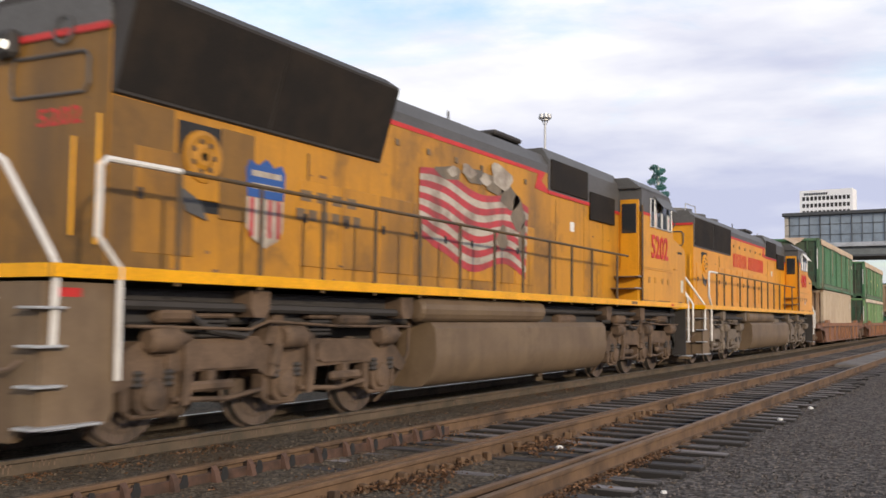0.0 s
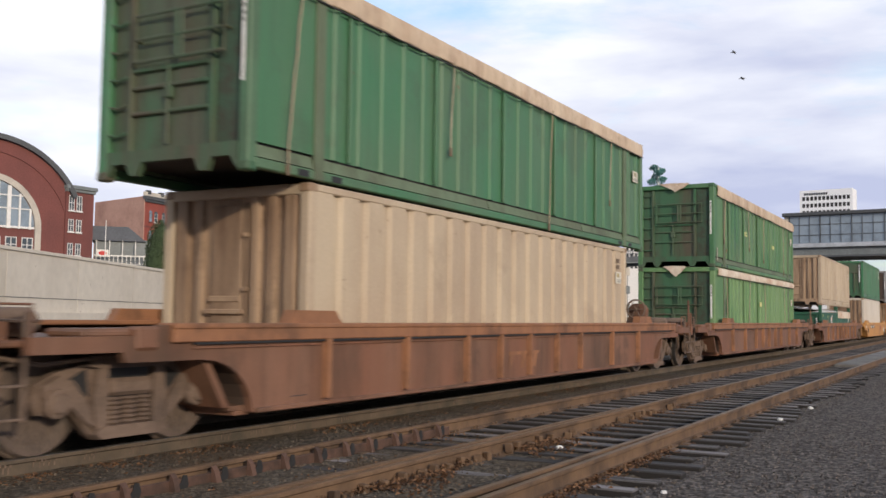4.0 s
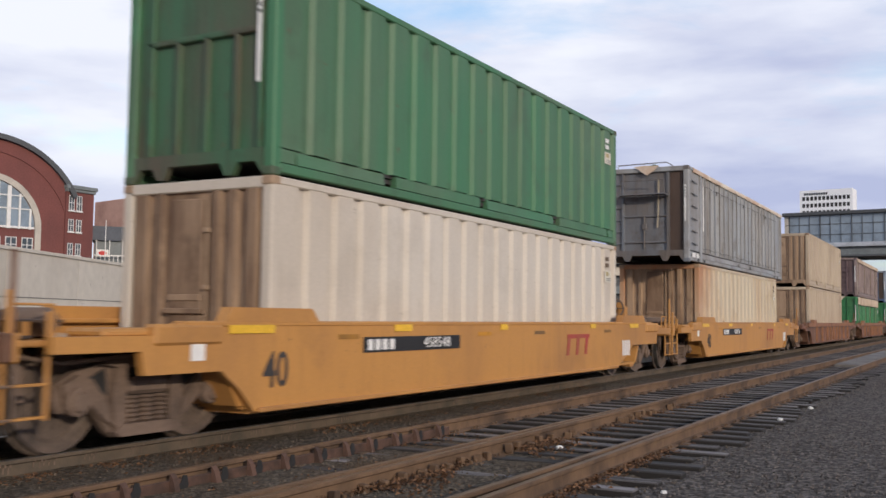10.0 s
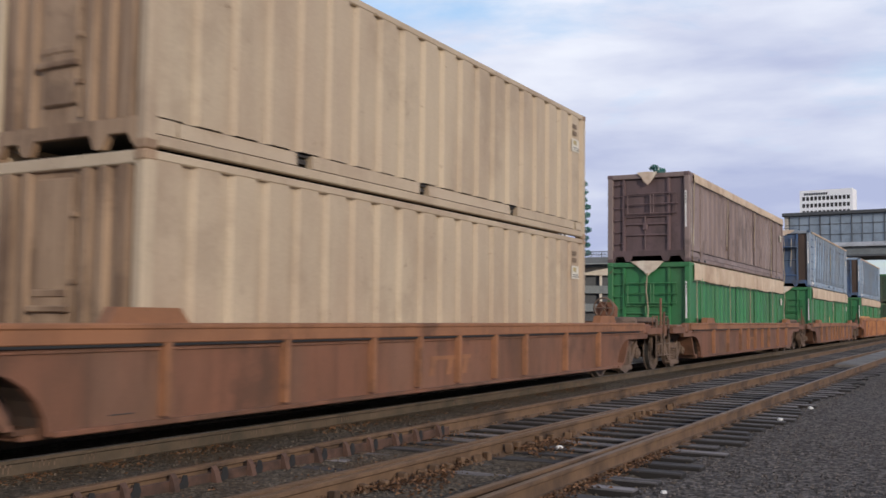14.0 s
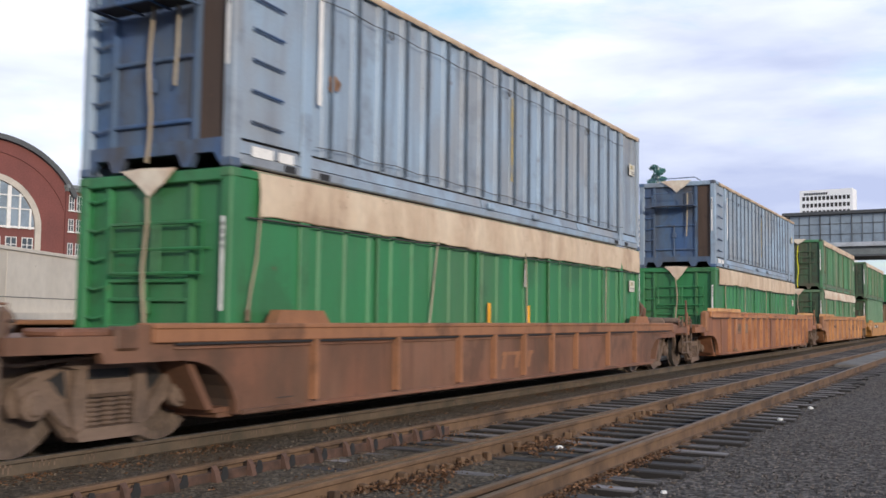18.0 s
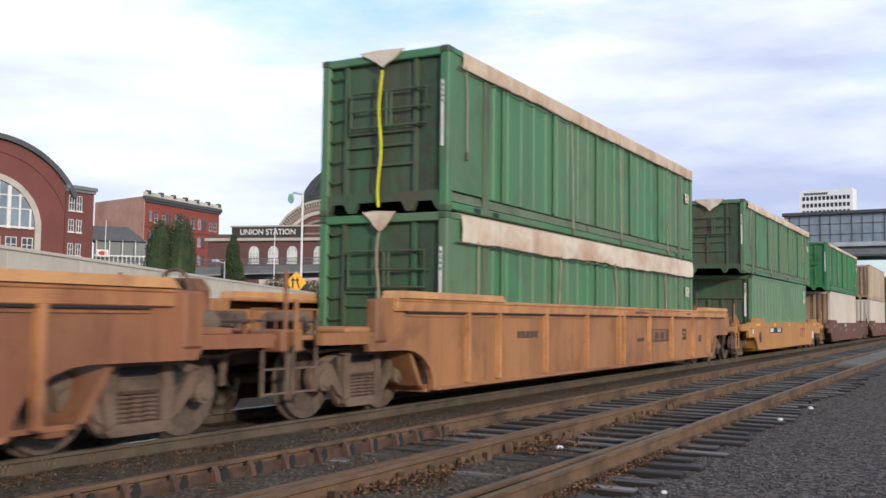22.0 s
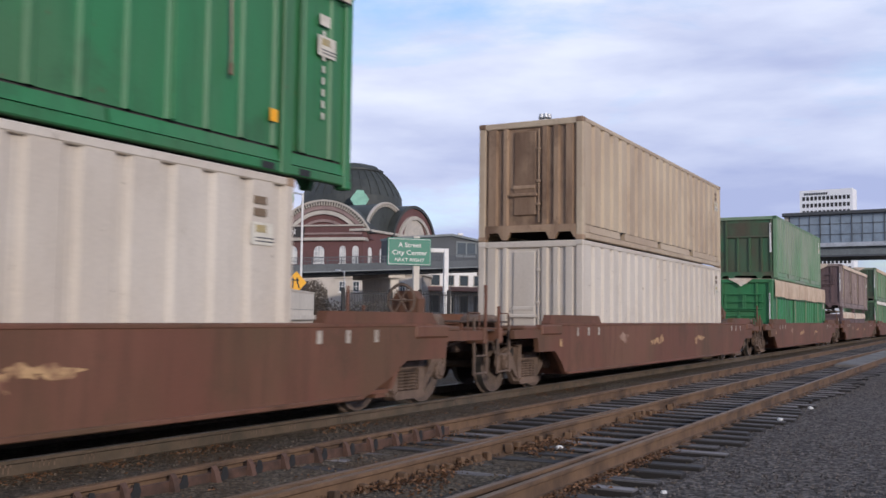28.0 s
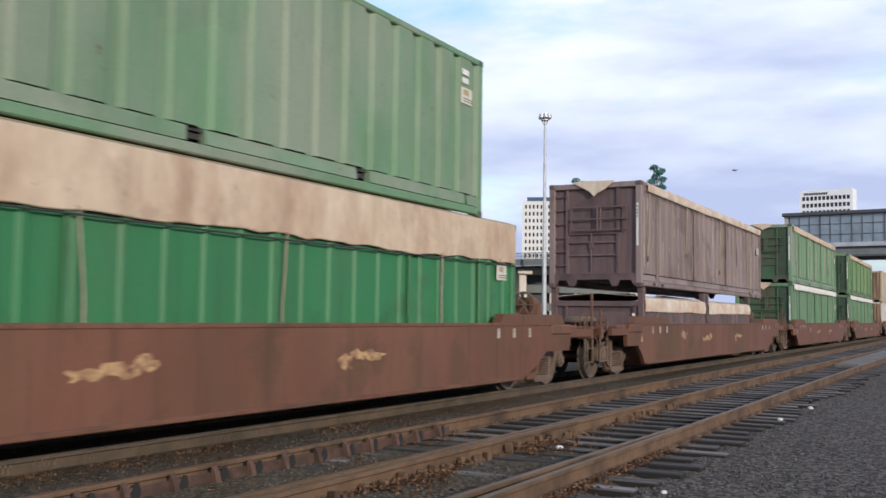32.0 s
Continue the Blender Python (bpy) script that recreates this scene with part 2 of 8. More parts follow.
V = (1, 1, 0.22)          # stains run down
M = dict(
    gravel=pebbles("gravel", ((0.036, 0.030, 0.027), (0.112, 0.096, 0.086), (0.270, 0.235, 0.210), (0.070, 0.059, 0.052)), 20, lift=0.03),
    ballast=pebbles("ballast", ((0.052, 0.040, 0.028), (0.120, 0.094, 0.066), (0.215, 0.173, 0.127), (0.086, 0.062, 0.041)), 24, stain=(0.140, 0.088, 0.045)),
    stone=mat("stone", (0.125, 0.106, 0.094), 0.9, island=0.75, grain=30),
    brownstone=mat("brownstone", (0.105, 0.082, 0.060), 0.9, island=0.5, grain=30),
    paletruck=mat("paletruck", (0.20, 0.16, 0.125), 0.8, dark=(0.08, 0.06, 0.045), amount=0.7, scale=2, grain=30),
    tie=mat("tie", (0.180, 0.160, 0.152), 0.8, dark=(0.040, 0.034, 0.030), amount=0.9, scale=3, stretch=(0.3, 2, 2), grain=30, vary=0.65, streak=0),
    rail=mat("rail", (0.165, 0.098, 0.055), 0.85, dark=(0.066, 0.041, 0.026), amount=0.85, scale=1.6, grain=50, streak=.25),
    dullrail=mat("dullrail", (0.120, 0.088, 0.060), 0.85, dark=(0.060, 0.050, 0.036), amount=0.85, scale=2.2, grain=50, streak=.25),
    brace=mat("brace", (0.115, 0.062, 0.043), 0.85, dark=(0.05, 0.03, 0.022), amount=0.85, scale=3, grain=40, streak=.3),
    litter=mat("litter", (0.140, 0.072, 0.036), 0.95, dark=(0.085, 0.042, 0.022), amount=0.6, scale=2, island=0.7),
    railtop=mat("railtop", (0.20, 0.125, 0.075), 0.5, 0.3, dark=(0.12, 0.07, 0.04), scale=2, grain=50),
    polished=mat("polished", (0.4, 0.38, 0.36), 0.3, 0.9, scale=2, grain=50, bump=0.05),
    brown=mat("brown", (0.205, 0.090, 0.051), 0.65, dark=(0.100, 0.056, 0.034), amount=0.8, scale=0.7, stretch=(1, 1, .45), grain=35, streak=.45, dust=((0.23, 0.125, 0.08), .5, 0.5)),
    brownlip=mat("brownlip", (0.30, 0.135, 0.065), 0.65, dark=(0.14, 0.07, 0.04), amount=0.5, scale=1.5, grain=30, streak=.3),
    rust=mat("rust", (0.150, 0.062, 0.037), 0.65, dark=(0.115, 0.066, 0.034), amount=0.75, scale=0.55, stretch=(1, 1, .6), grain=35, streak=.5, dust=((0.21, 0.095, 0.058), .5, 0.5)),
    orange=mat("orange", (0.31, 0.128, 0.060), 0.6, dark=(0.165, 0.072, 0.042), amount=0.9, scale=0.55, stretch=(1, 1, .45), grain=35, streak=.5, dust=((0.36, 0.165, 0.075), .6, 0.5)),
    ochre=mat("ochre", (0.37, 0.170, 0.070), 0.6, dark=(0.205, 0.092, 0.045), amount=0.9, scale=0.55, stretch=(1, 1, .45), grain=35, streak=.5, dust=((0.44, 0.21, 0.085), .6, 0.5)),
    rustybeige=mat("rustybeige", (0.56, 0.475, 0.345), 0.6, dark=(0.44, 0.28, 0.15), amount=0.5, scale=0.5, stretch=(1, 1, 0.3), grain=30, bump=0.1, streak=.2),
    orangelip=mat("orangelip", (0.47, 0.215, 0.092), 0.6, dark=(0.26, 0.105, 0.052), amount=0.8, scale=1.3, grain=30, streak=.3),
    ochrelip=mat("ochrelip", (0.54, 0.265, 0.105), 0.6, dark=(0.30, 0.13, 0.055), amount=0.8, scale=1.3, grain=30, streak=.3),
    yellow=mat("yellow", (0.51, 0.245, 0.066), 0.55, dark=(0.34, 0.165, 0.06), amount=0.6, scale=0.5, stretch=(1, 1, 0.6), grain=30, streak=.16),
    reflect=mat("reflect", (0.85, 0.50, 0.04), 0.4),
    truck=mat("truck", (0.175, 0.120, 0.088), 0.85, dark=(0.07, 0.05, 0.038), amount=0.7, scale=2.5, grain=30),
    locotruck=mat("locotruck", (0.150, 0.098, 0.064), 0.8, dark=(0.05, 0.034, 0.024), amount=0.8, scale=2, grain=30),
    handrail=mat("handrail", (0.075, 0.058, 0.040), 0.6, dark=(0.16, 0.085, 0.02), amount=0.6, scale=3),
    emblemred=mat("emblemred", (0.40, 0.055, 0.045), 0.6, dark=(0.30, 0.10, 0.05), amount=0.7, scale=2),
    wheel=mat("wheel", (0.125, 0.09, 0.068), 0.7, dark=(0.05, 0.038, 0.03), amount=0.6, scale=4, grain=30),
    white=mat("white", (0.78, 0.76, 0.72), 0.5, dark=(0.5, 0.46, 0.42), amount=0.3, scale=2),
    slate=mat("slate", (0.085, 0.095, 0.115), 0.6, scale=0.4, grain=4),
    black=mat("black", (0.025, 0.024, 0.023), 0.6),
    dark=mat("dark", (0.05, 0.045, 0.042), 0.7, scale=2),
    red=mat("red", (0.60, 0.035, 0.03), 0.5, scale=3),
    flagred=mat("flagred", (0.50, 0.05, 0.06), 0.5, dark=(0.20, 0.05, 0.045), amount=0.8, scale=2, grain=20),
    flagwhite=mat("flagwhite", (0.50, 0.44, 0.36), 0.5, dark=(0.22, 0.17, 0.13), amount=0.8, scale=2, grain=20),
    flaggrey=mat("flaggrey", (0.21, 0.165, 0.115), 0.6, dark=(0.10, 0.085, 0.07), amount=0.8, scale=2.5, grain=20),
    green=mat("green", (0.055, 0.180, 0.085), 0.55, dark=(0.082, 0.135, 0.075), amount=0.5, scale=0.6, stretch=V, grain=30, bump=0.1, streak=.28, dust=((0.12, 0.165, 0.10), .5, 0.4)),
    # end tones: dirtier than the sides, and darkened as faces with less light
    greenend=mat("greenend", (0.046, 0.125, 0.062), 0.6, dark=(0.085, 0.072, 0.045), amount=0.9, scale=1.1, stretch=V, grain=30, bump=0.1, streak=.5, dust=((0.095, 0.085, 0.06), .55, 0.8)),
    mildew=mat("mildew", (0.150, 0.265, 0.108), 0.6, dark=(0.165, 0.225, 0.125), amount=0.5, scale=0.45, stretch=V, grain=30, bump=0.1, streak=.16, dust=((0.05, 0.16, 0.062), .55, 0.5)),
    deepgreen=mat("deepgreen", (0.02, 0.10, 0.055), 0.5, dark=(0.03, 0.06, 0.04), amount=0.5, scale=1, grain=30),
    brightgreen=mat("brightgreen", (0.034, 0.195, 0.070), 0.5, dark=(0.045, 0.12, 0.05), amount=0.4, scale=0.8, stretch=V, grain=30, bump=0.1, streak=.3, dust=((0.085, 0.155, 0.075), .45, 0.5)),
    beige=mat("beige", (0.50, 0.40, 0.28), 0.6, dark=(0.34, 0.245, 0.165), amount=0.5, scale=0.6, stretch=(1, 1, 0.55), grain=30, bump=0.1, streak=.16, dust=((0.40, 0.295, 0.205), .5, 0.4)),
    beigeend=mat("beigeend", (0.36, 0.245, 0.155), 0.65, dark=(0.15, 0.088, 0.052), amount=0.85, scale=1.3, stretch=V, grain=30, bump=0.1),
    cream=mat("cream", (0.60, 0.54, 0.46), 0.6, dark=(0.46, 0.39, 0.31), amount=0.4, scale=0.6, stretch=(1, 1, 0.55), grain=30, bump=0.1, streak=.12, dust=((0.50, 0.42, 0.33), .5, 0.4)),
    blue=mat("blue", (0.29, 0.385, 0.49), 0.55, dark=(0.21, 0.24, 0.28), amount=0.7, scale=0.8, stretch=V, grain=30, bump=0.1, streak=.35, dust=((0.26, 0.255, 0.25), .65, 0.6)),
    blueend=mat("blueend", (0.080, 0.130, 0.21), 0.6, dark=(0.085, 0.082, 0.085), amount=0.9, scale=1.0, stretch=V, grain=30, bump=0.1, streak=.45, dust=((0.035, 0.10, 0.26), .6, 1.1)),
    greyblue=mat("greyblue", (0.33, 0.33, 0.325), 0.6, dark=(0.20, 0.175, 0.15), amount=0.7, scale=0.8, stretch=V, grain=30, bump=0.1, streak=.35, dust=((0.27, 0.30, 0.335), .6, 0.5)),
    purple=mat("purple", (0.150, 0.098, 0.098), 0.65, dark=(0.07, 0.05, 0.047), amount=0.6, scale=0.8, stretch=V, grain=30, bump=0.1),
    palepurple=mat("palepurple", (0.265, 0.198, 0.178), 0.65, dark=(0.125, 0.088, 0.075), amount=0.6, scale=0.7, stretch=V, grain=30, bump=0.1, streak=.35, dust=((0.28, 0.225, 0.21), .5, 0.6)),
    dustygreen=mat("dustygreen", (0.115, 0.220, 0.095), 0.55, dark=(0.11, 0.17, 0.10), amount=0.5, scale=0.6, stretch=V, grain=30, bump=0.1, streak=.25, dust=((0.030, 0.135, 0.055), .75, 0.55)),
    ropetan=mat("ropetan", (0.40, 0.34, 0.25), 0.8, dark=(0.2, 0.16, 0.11), amount=0.7, scale=3),
    dustband=mat("dustband", (0.13, 0.18, 0.11), 0.8, dark=(0.10, 0.11, 0.07), amount=0.7, scale=1.2, stretch=V),
    tarp=mat("tarp", (0.58, 0.45, 0.32), 0.75, dark=(0.42, 0.28, 0.19), amount=0.7, scale=1.6, stretch=(1, 1, 0.4), grain=7, bump=0.6, streak=.25, dust=((0.72, 0.60, 0.45), .5, 1.1)),
    whitecover=mat("whitecover", (0.78, 0.75, 0.68), 0.7, dark=(0.55, 0.48, 0.38), amount=0.5, scale=1.6, grain=7, bump=0.5),
    paletarp=mat("paletarp", (0.70, 0.62, 0.50), 0.75, dark=(0.48, 0.30, 0.20), amount=0.7, scale=1.6, stretch=(1, 0.5, 1), grain=7, bump=0.6, streak=.2, dust=((0.52, 0.34, 0.22), .45, 0.9)),
    strap=mat("strap", (0.36, 0.29, 0.2), 0.8),
    brightstrap=mat("brightstrap", (0.75, 0.72, 0.03), 0.7),
    uyellow=mat("uyellow", (0.74, 0.315, 0.018), 0.4, dark=(0.50, 0.20, 0.018), amount=0.4, scale=0.7, stretch=V, grain=25, bump=0.05, streak=.18),
    dullyellow=mat("dullyellow", (0.54, 0.240, 0.020), 0.5, dark=(0.185, 0.100, 0.034), amount=0.95, scale=0.4, stretch=(1, 1, .5), grain=25, bump=0.05, streak=.42),
    stripe=mat("stripe", (0.88, 0.41, 0.006), 0.35, scale=2),
    ugrey=mat("ugrey", (0.105, 0.102, 0.10), 0.5, dark=(0.06, 0.056, 0.052), scale=1.2, grain=25),
    grille=mat("grille", (0.022, 0.019, 0.017), 0.8, dark=(0.038, 0.029, 0.022), amount=0.7, scale=1.5, grain=60, bump=0.4, spec=0.15),
    tank=mat("tank", (0.185, 0.128, 0.078), 0.6, dark=(0.11, 0.072, 0.045), amount=0.6, scale=0.9, grain=25, streak=.25),
    glass=mat("glass", (0.03, 0.035, 0.04), 0.08, spec=0.8, bump=0),
    brick=mat("brick", (0.19, 0.066, 0.056), 0.85, dark=(0.13, 0.05, 0.045), amount=0.5, scale=0.25, grain=6, bump=0.2),
    redbrick=mat("redbrick", (0.30, 0.075, 0.055), 0.85, dark=(0.22, 0.06, 0.045), amount=0.5, scale=0.25, grain=6, bump=0.2),
    plainbrick=mat("plainbrick", (0.50, 0.29, 0.22), 0.85, dark=(0.27, 0.13, 0.10), amount=0.7, scale=0.12, grain=5),
    stonework=mat("stonework", (0.52, 0.47, 0.40), 0.8, scale=0.5, grain=8),
    copper=mat("copper", (0.060, 0.066, 0.060), 0.6, dark=(0.035, 0.038, 0.035), amount=0.6, scale=0.3, stretch=(1, 1, 0.15), grain=5),
    verdigris=mat("verdigris", (0.28, 0.55, 0.42), 0.7, scale=1),
    concrete=mat("concrete", (0.66, 0.60, 0.51), 0.85, dark=(0.52, 0.46, 0.38), amount=0.6, scale=0.35, stretch=(1, 1, 0.4), grain=3, bump=0.05, streak=.03),
    steelgrey=mat("steelgrey", (0.20, 0.22, 0.22), 0.6, scale=0.3, grain=5),
    darkwall=mat("darkwall", (0.09, 0.095, 0.10), 0.7, scale=0.2, grain=5),
    window=mat("window", (0.06, 0.075, 0.085), 0.12, spec=0.7, bump=0),
    palewindow=mat("palewindow", (0.24, 0.30, 0.35), 0.12, spec=0.8, bump=0, scale=0.4, amount=0.7),
    leaf=mat("leaf", (0.050, 0.078, 0.030), 0.8, dark=(0.024, 0.038, 0.016), amount=0.6, scale=0.8, grain=3),
    teal=mat("teal", (0.05, 0.19, 0.16), 0.6, dark=(0.025, 0.08, 0.08), amount=0.6, scale=0.6),
    bark=mat("bark", (0.10, 0.08, 0.06), 0.9),
    galv=mat("galv", (0.55, 0.56, 0.57), 0.45, 0.4, scale=2),
    signgreen=mat("signgreen", (0.004, 0.17, 0.10), 0.4, scale=1, amount=0.1),
    signorange=mat("signorange", (0.85, 0.42, 0.02), 0.4, scale=1, amount=0.1),
    shieldblue=mat("shieldblue", (0.03, 0.10, 0.32), 0.5, scale=3),
    grimebrown=mat("grimebrown", (0.085, 0.055, 0.04), 0.75, dark=(0.05, 0.035, 0.028), amount=0.6, scale=1.5, stretch=V),
    rustpatch=mat("rustpatch", (0.26, 0.15, 0.085), 0.8, dark=(0.14, 0.07, 0.04), amount=0.8, scale=5),
    grimegreen=mat("grimegreen", (0.045, 0.085, 0.05), 0.7, dark=(0.05, 0.045, 0.03), amount=0.8, scale=5),
    reddust=mat("reddust", (0.62, 0.33, 0.14), 0.65, dark=(0.36, 0.16, 0.08), amount=0.6, scale=2),
    goldpaint=mat("goldpaint", (0.52, 0.33, 0.16), 0.6, dark=(0.17, 0.075, 0.045), amount=1.0, scale=7),
    slabgrey=mat("slabgrey", (0.22, 0.20, 0.18), 0.85, dark=(0.10, 0.09, 0.08), amount=0.7, scale=0.8, grain=10),
    palegreen=mat("palegreen", (0.125, 0.235, 0.125), 0.6, dark=(0.15, 0.205, 0.13), amount=0.5, scale=0.45, stretch=V, grain=30, bump=0.1, streak=.16, dust=((0.07, 0.175, 0.085), .5, 0.5)),
    dustgreen=mat("dustgreen", (0.144, 0.270, 0.144), 0.6, dark=(0.15, 0.205, 0.13), amount=0.5, scale=0.45, stretch=V, grain=30, bump=0.1, streak=.16, dust=((0.27, 0.29, 0.22), .75, 0.45)),
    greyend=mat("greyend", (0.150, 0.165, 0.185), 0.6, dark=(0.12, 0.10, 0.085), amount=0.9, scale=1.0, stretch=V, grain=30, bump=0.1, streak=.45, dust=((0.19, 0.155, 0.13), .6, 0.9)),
    stationbrick=mat("stationbrick", (0.150, 0.072, 0.066), 0.85, dark=(0.105, 0.055, 0.052), amount=0.6, scale=0.25, grain=6, bump=0.2),
    mauvestone=mat("mauvestone", (0.30, 0.215, 0.195), 0.85, dark=(0.20, 0.14, 0.13), amount=0.6, scale=0.5, grain=6),
    # yellow dulled by dirt, with shade put into the colour as well
    sootyellow=mat("sootyellow", (0.27, 0.135, 0.028), 0.6, dark=(0.13, 0.075, 0.032), amount=0.8, scale=0.7, stretch=V, grain=25, bump=0.05, streak=.3),
    cabyellow=mat("cabyellow", (0.68, 0.30, 0.018), 0.4, dark=(0.46, 0.20, 0.022), amount=0.5, scale=0.7, stretch=V, grain=25, bump=0.05, streak=.25),
    midgreen=mat("midgreen", (0.065, 0.215, 0.097), 0.55, dark=(0.10, 0.155, 0.085), amount=0.65, scale=0.45, stretch=(1, 1, .35), grain=30, bump=0.1, streak=.3, dust=((0.15, 0.175, 0.11), .5, 0.4)),
    dullgold=mat("dullgold", (0.42, 0.33, 0.15), 0.7, dark=(0.25, 0.27, 0.28), amount=0.8, scale=3),
    paper=mat("paper", (0.66, 0.62, 0.52), 0.6, dark=(0.42, 0.38, 0.30), amount=0.5, scale=5),
    smudgebrown=mat("smudgebrown", (0.23, 0.112, 0.052), 0.7, dark=(0.14, 0.085, 0.045), amount=0.8, scale=5),
    greyplate=mat("greyplate", (0.27, 0.17, 0.11), 0.7, dark=(0.16, 0.10, 0.07), amount=0.7, scale=6),
    platebrown=mat("platebrown", (0.085, 0.055, 0.04), 0.7, dark=(0.16, 0.08, 0.05), amount=0.6, scale=4),
    sunorange=mat("sunorange", (0.52, 0.17, 0.055), 0.6, dark=(0.36, 0.13, 0.06), amount=0.6, scale=3),
    palerust=mat("palerust", (0.36, 0.235, 0.17), 0.7, dark=(0.18, 0.09, 0.055), amount=0.9, scale=5),
    paleyellow=mat("paleyellow", (0.62, 0.60, 0.25), 0.6, scale=4),
    blueedge=mat("blueedge", (0.13, 0.18, 0.24), 0.6, dark=(0.10, 0.10, 0.11), amount=0.7, scale=1.2),
    overpass=mat("overpass", (0.105, 0.115, 0.120), 0.6, dark=(0.06, 0.065, 0.07), amount=0.6, scale=0.3, grain=5),
    towerwhite=mat("towerwhite", (0.86, 0.86, 0.86), 0.6, dark=(0.74, 0.74, 0.74), amount=0.2, scale=0.1, grain=2, bump=0),
    palepane=mat("palepane", (0.70, 0.70, 0.66), 0.3, dark=(0.30, 0.32, 0.33), amount=0.7, scale=0.8, bump=0),
    bird=mat("bird", (0.20, 0.20, 0.21), 0.8),
)

# the ties' upward faces keep the pale tone, their sides are nearly black
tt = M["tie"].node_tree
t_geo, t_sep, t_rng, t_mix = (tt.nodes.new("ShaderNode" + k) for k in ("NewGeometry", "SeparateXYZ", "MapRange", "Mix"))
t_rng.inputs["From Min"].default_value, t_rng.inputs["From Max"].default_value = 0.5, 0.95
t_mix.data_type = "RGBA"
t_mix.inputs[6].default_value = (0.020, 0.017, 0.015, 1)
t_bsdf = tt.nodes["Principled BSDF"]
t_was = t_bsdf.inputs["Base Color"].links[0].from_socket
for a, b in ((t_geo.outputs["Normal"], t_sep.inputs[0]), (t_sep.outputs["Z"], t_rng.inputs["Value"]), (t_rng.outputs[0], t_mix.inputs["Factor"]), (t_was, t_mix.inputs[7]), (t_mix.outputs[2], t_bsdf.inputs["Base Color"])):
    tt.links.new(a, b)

# rust has run down from one upper corner of the beige container
tt = M["rustybeige"].node_tree
t_co, t_sep, t_y, t_z, t_map, t_noise, t_m1, t_m2, t_mix = (tt.nodes.new("ShaderNode" + k) for k in ("TexCoord", "SeparateXYZ", "MapRange", "MapRange", "Mapping", "TexNoise", "Math", "Math", "Mix"))
t_y.inputs["From Min"].default_value, t_y.inputs["From Max"].default_value = 2.1, 0.5
t_z.inputs["From Min"].default_value, t_z.inputs["From Max"].default_value = 0.2, 2.5
t_z.inputs["To Min"].default_value, t_z.inputs["To Max"].default_value = 0.1, 1.6
t_map.inputs["Scale"].default_value = (1, 1, 0.12)
t_noise.inputs["Scale"].default_value, t_noise.inputs["Detail"].default_value = 2.6, 7
t_m1.operation = t_m2.operation = "MULTIPLY"
t_m2.use_clamp = True
t_mix.data_type = "RGBA"
t_mix.inputs[7].default_value = (0.44, 0.21, 0.10, 1)
t_bsdf = tt.nodes["Principled BSDF"]
t_was = t_bsdf.inputs["Base Color"].links[0].from_socket
for a, b in ((t_co.outputs["Object"], t_sep.inputs[0]), (t_sep.outputs["Y"], t_y.inputs["Value"]), (t_sep.outputs["Z"], t_z.inputs["Value"]), (t_co.outputs["Object"], t_map.inputs["Vector"]), (t_map.outputs[0], t_noise.inputs["Vector"]),
             (t_y.outputs[0], t_m1.inputs[0]), (t_z.outputs[0], t_m1.inputs[1]), (t_m1.outputs[0], t_m2.inputs[0]), (t_noise.outputs["Fac"], t_m2.inputs[1]), (t_m2.outputs[0], t_mix.inputs["Factor"]), (t_was, t_mix.inputs[6]), (t_mix.outputs[2], t_bsdf.inputs["Base Color"])):
    tt.links.new(a, b)

lamp_m = bpy.data.materials.new("lamplight")
lamp_m.use_nodes = True
lamp_m.node_tree.nodes["Principled BSDF"].inputs["Emission Color"].default_value = (1, 0.95, 0.85, 1)
lamp_m.node_tree.nodes["Principled BSDF"].inputs["Emission Strength"].default_value = 1.3
M["lamplight"] = lamp_m


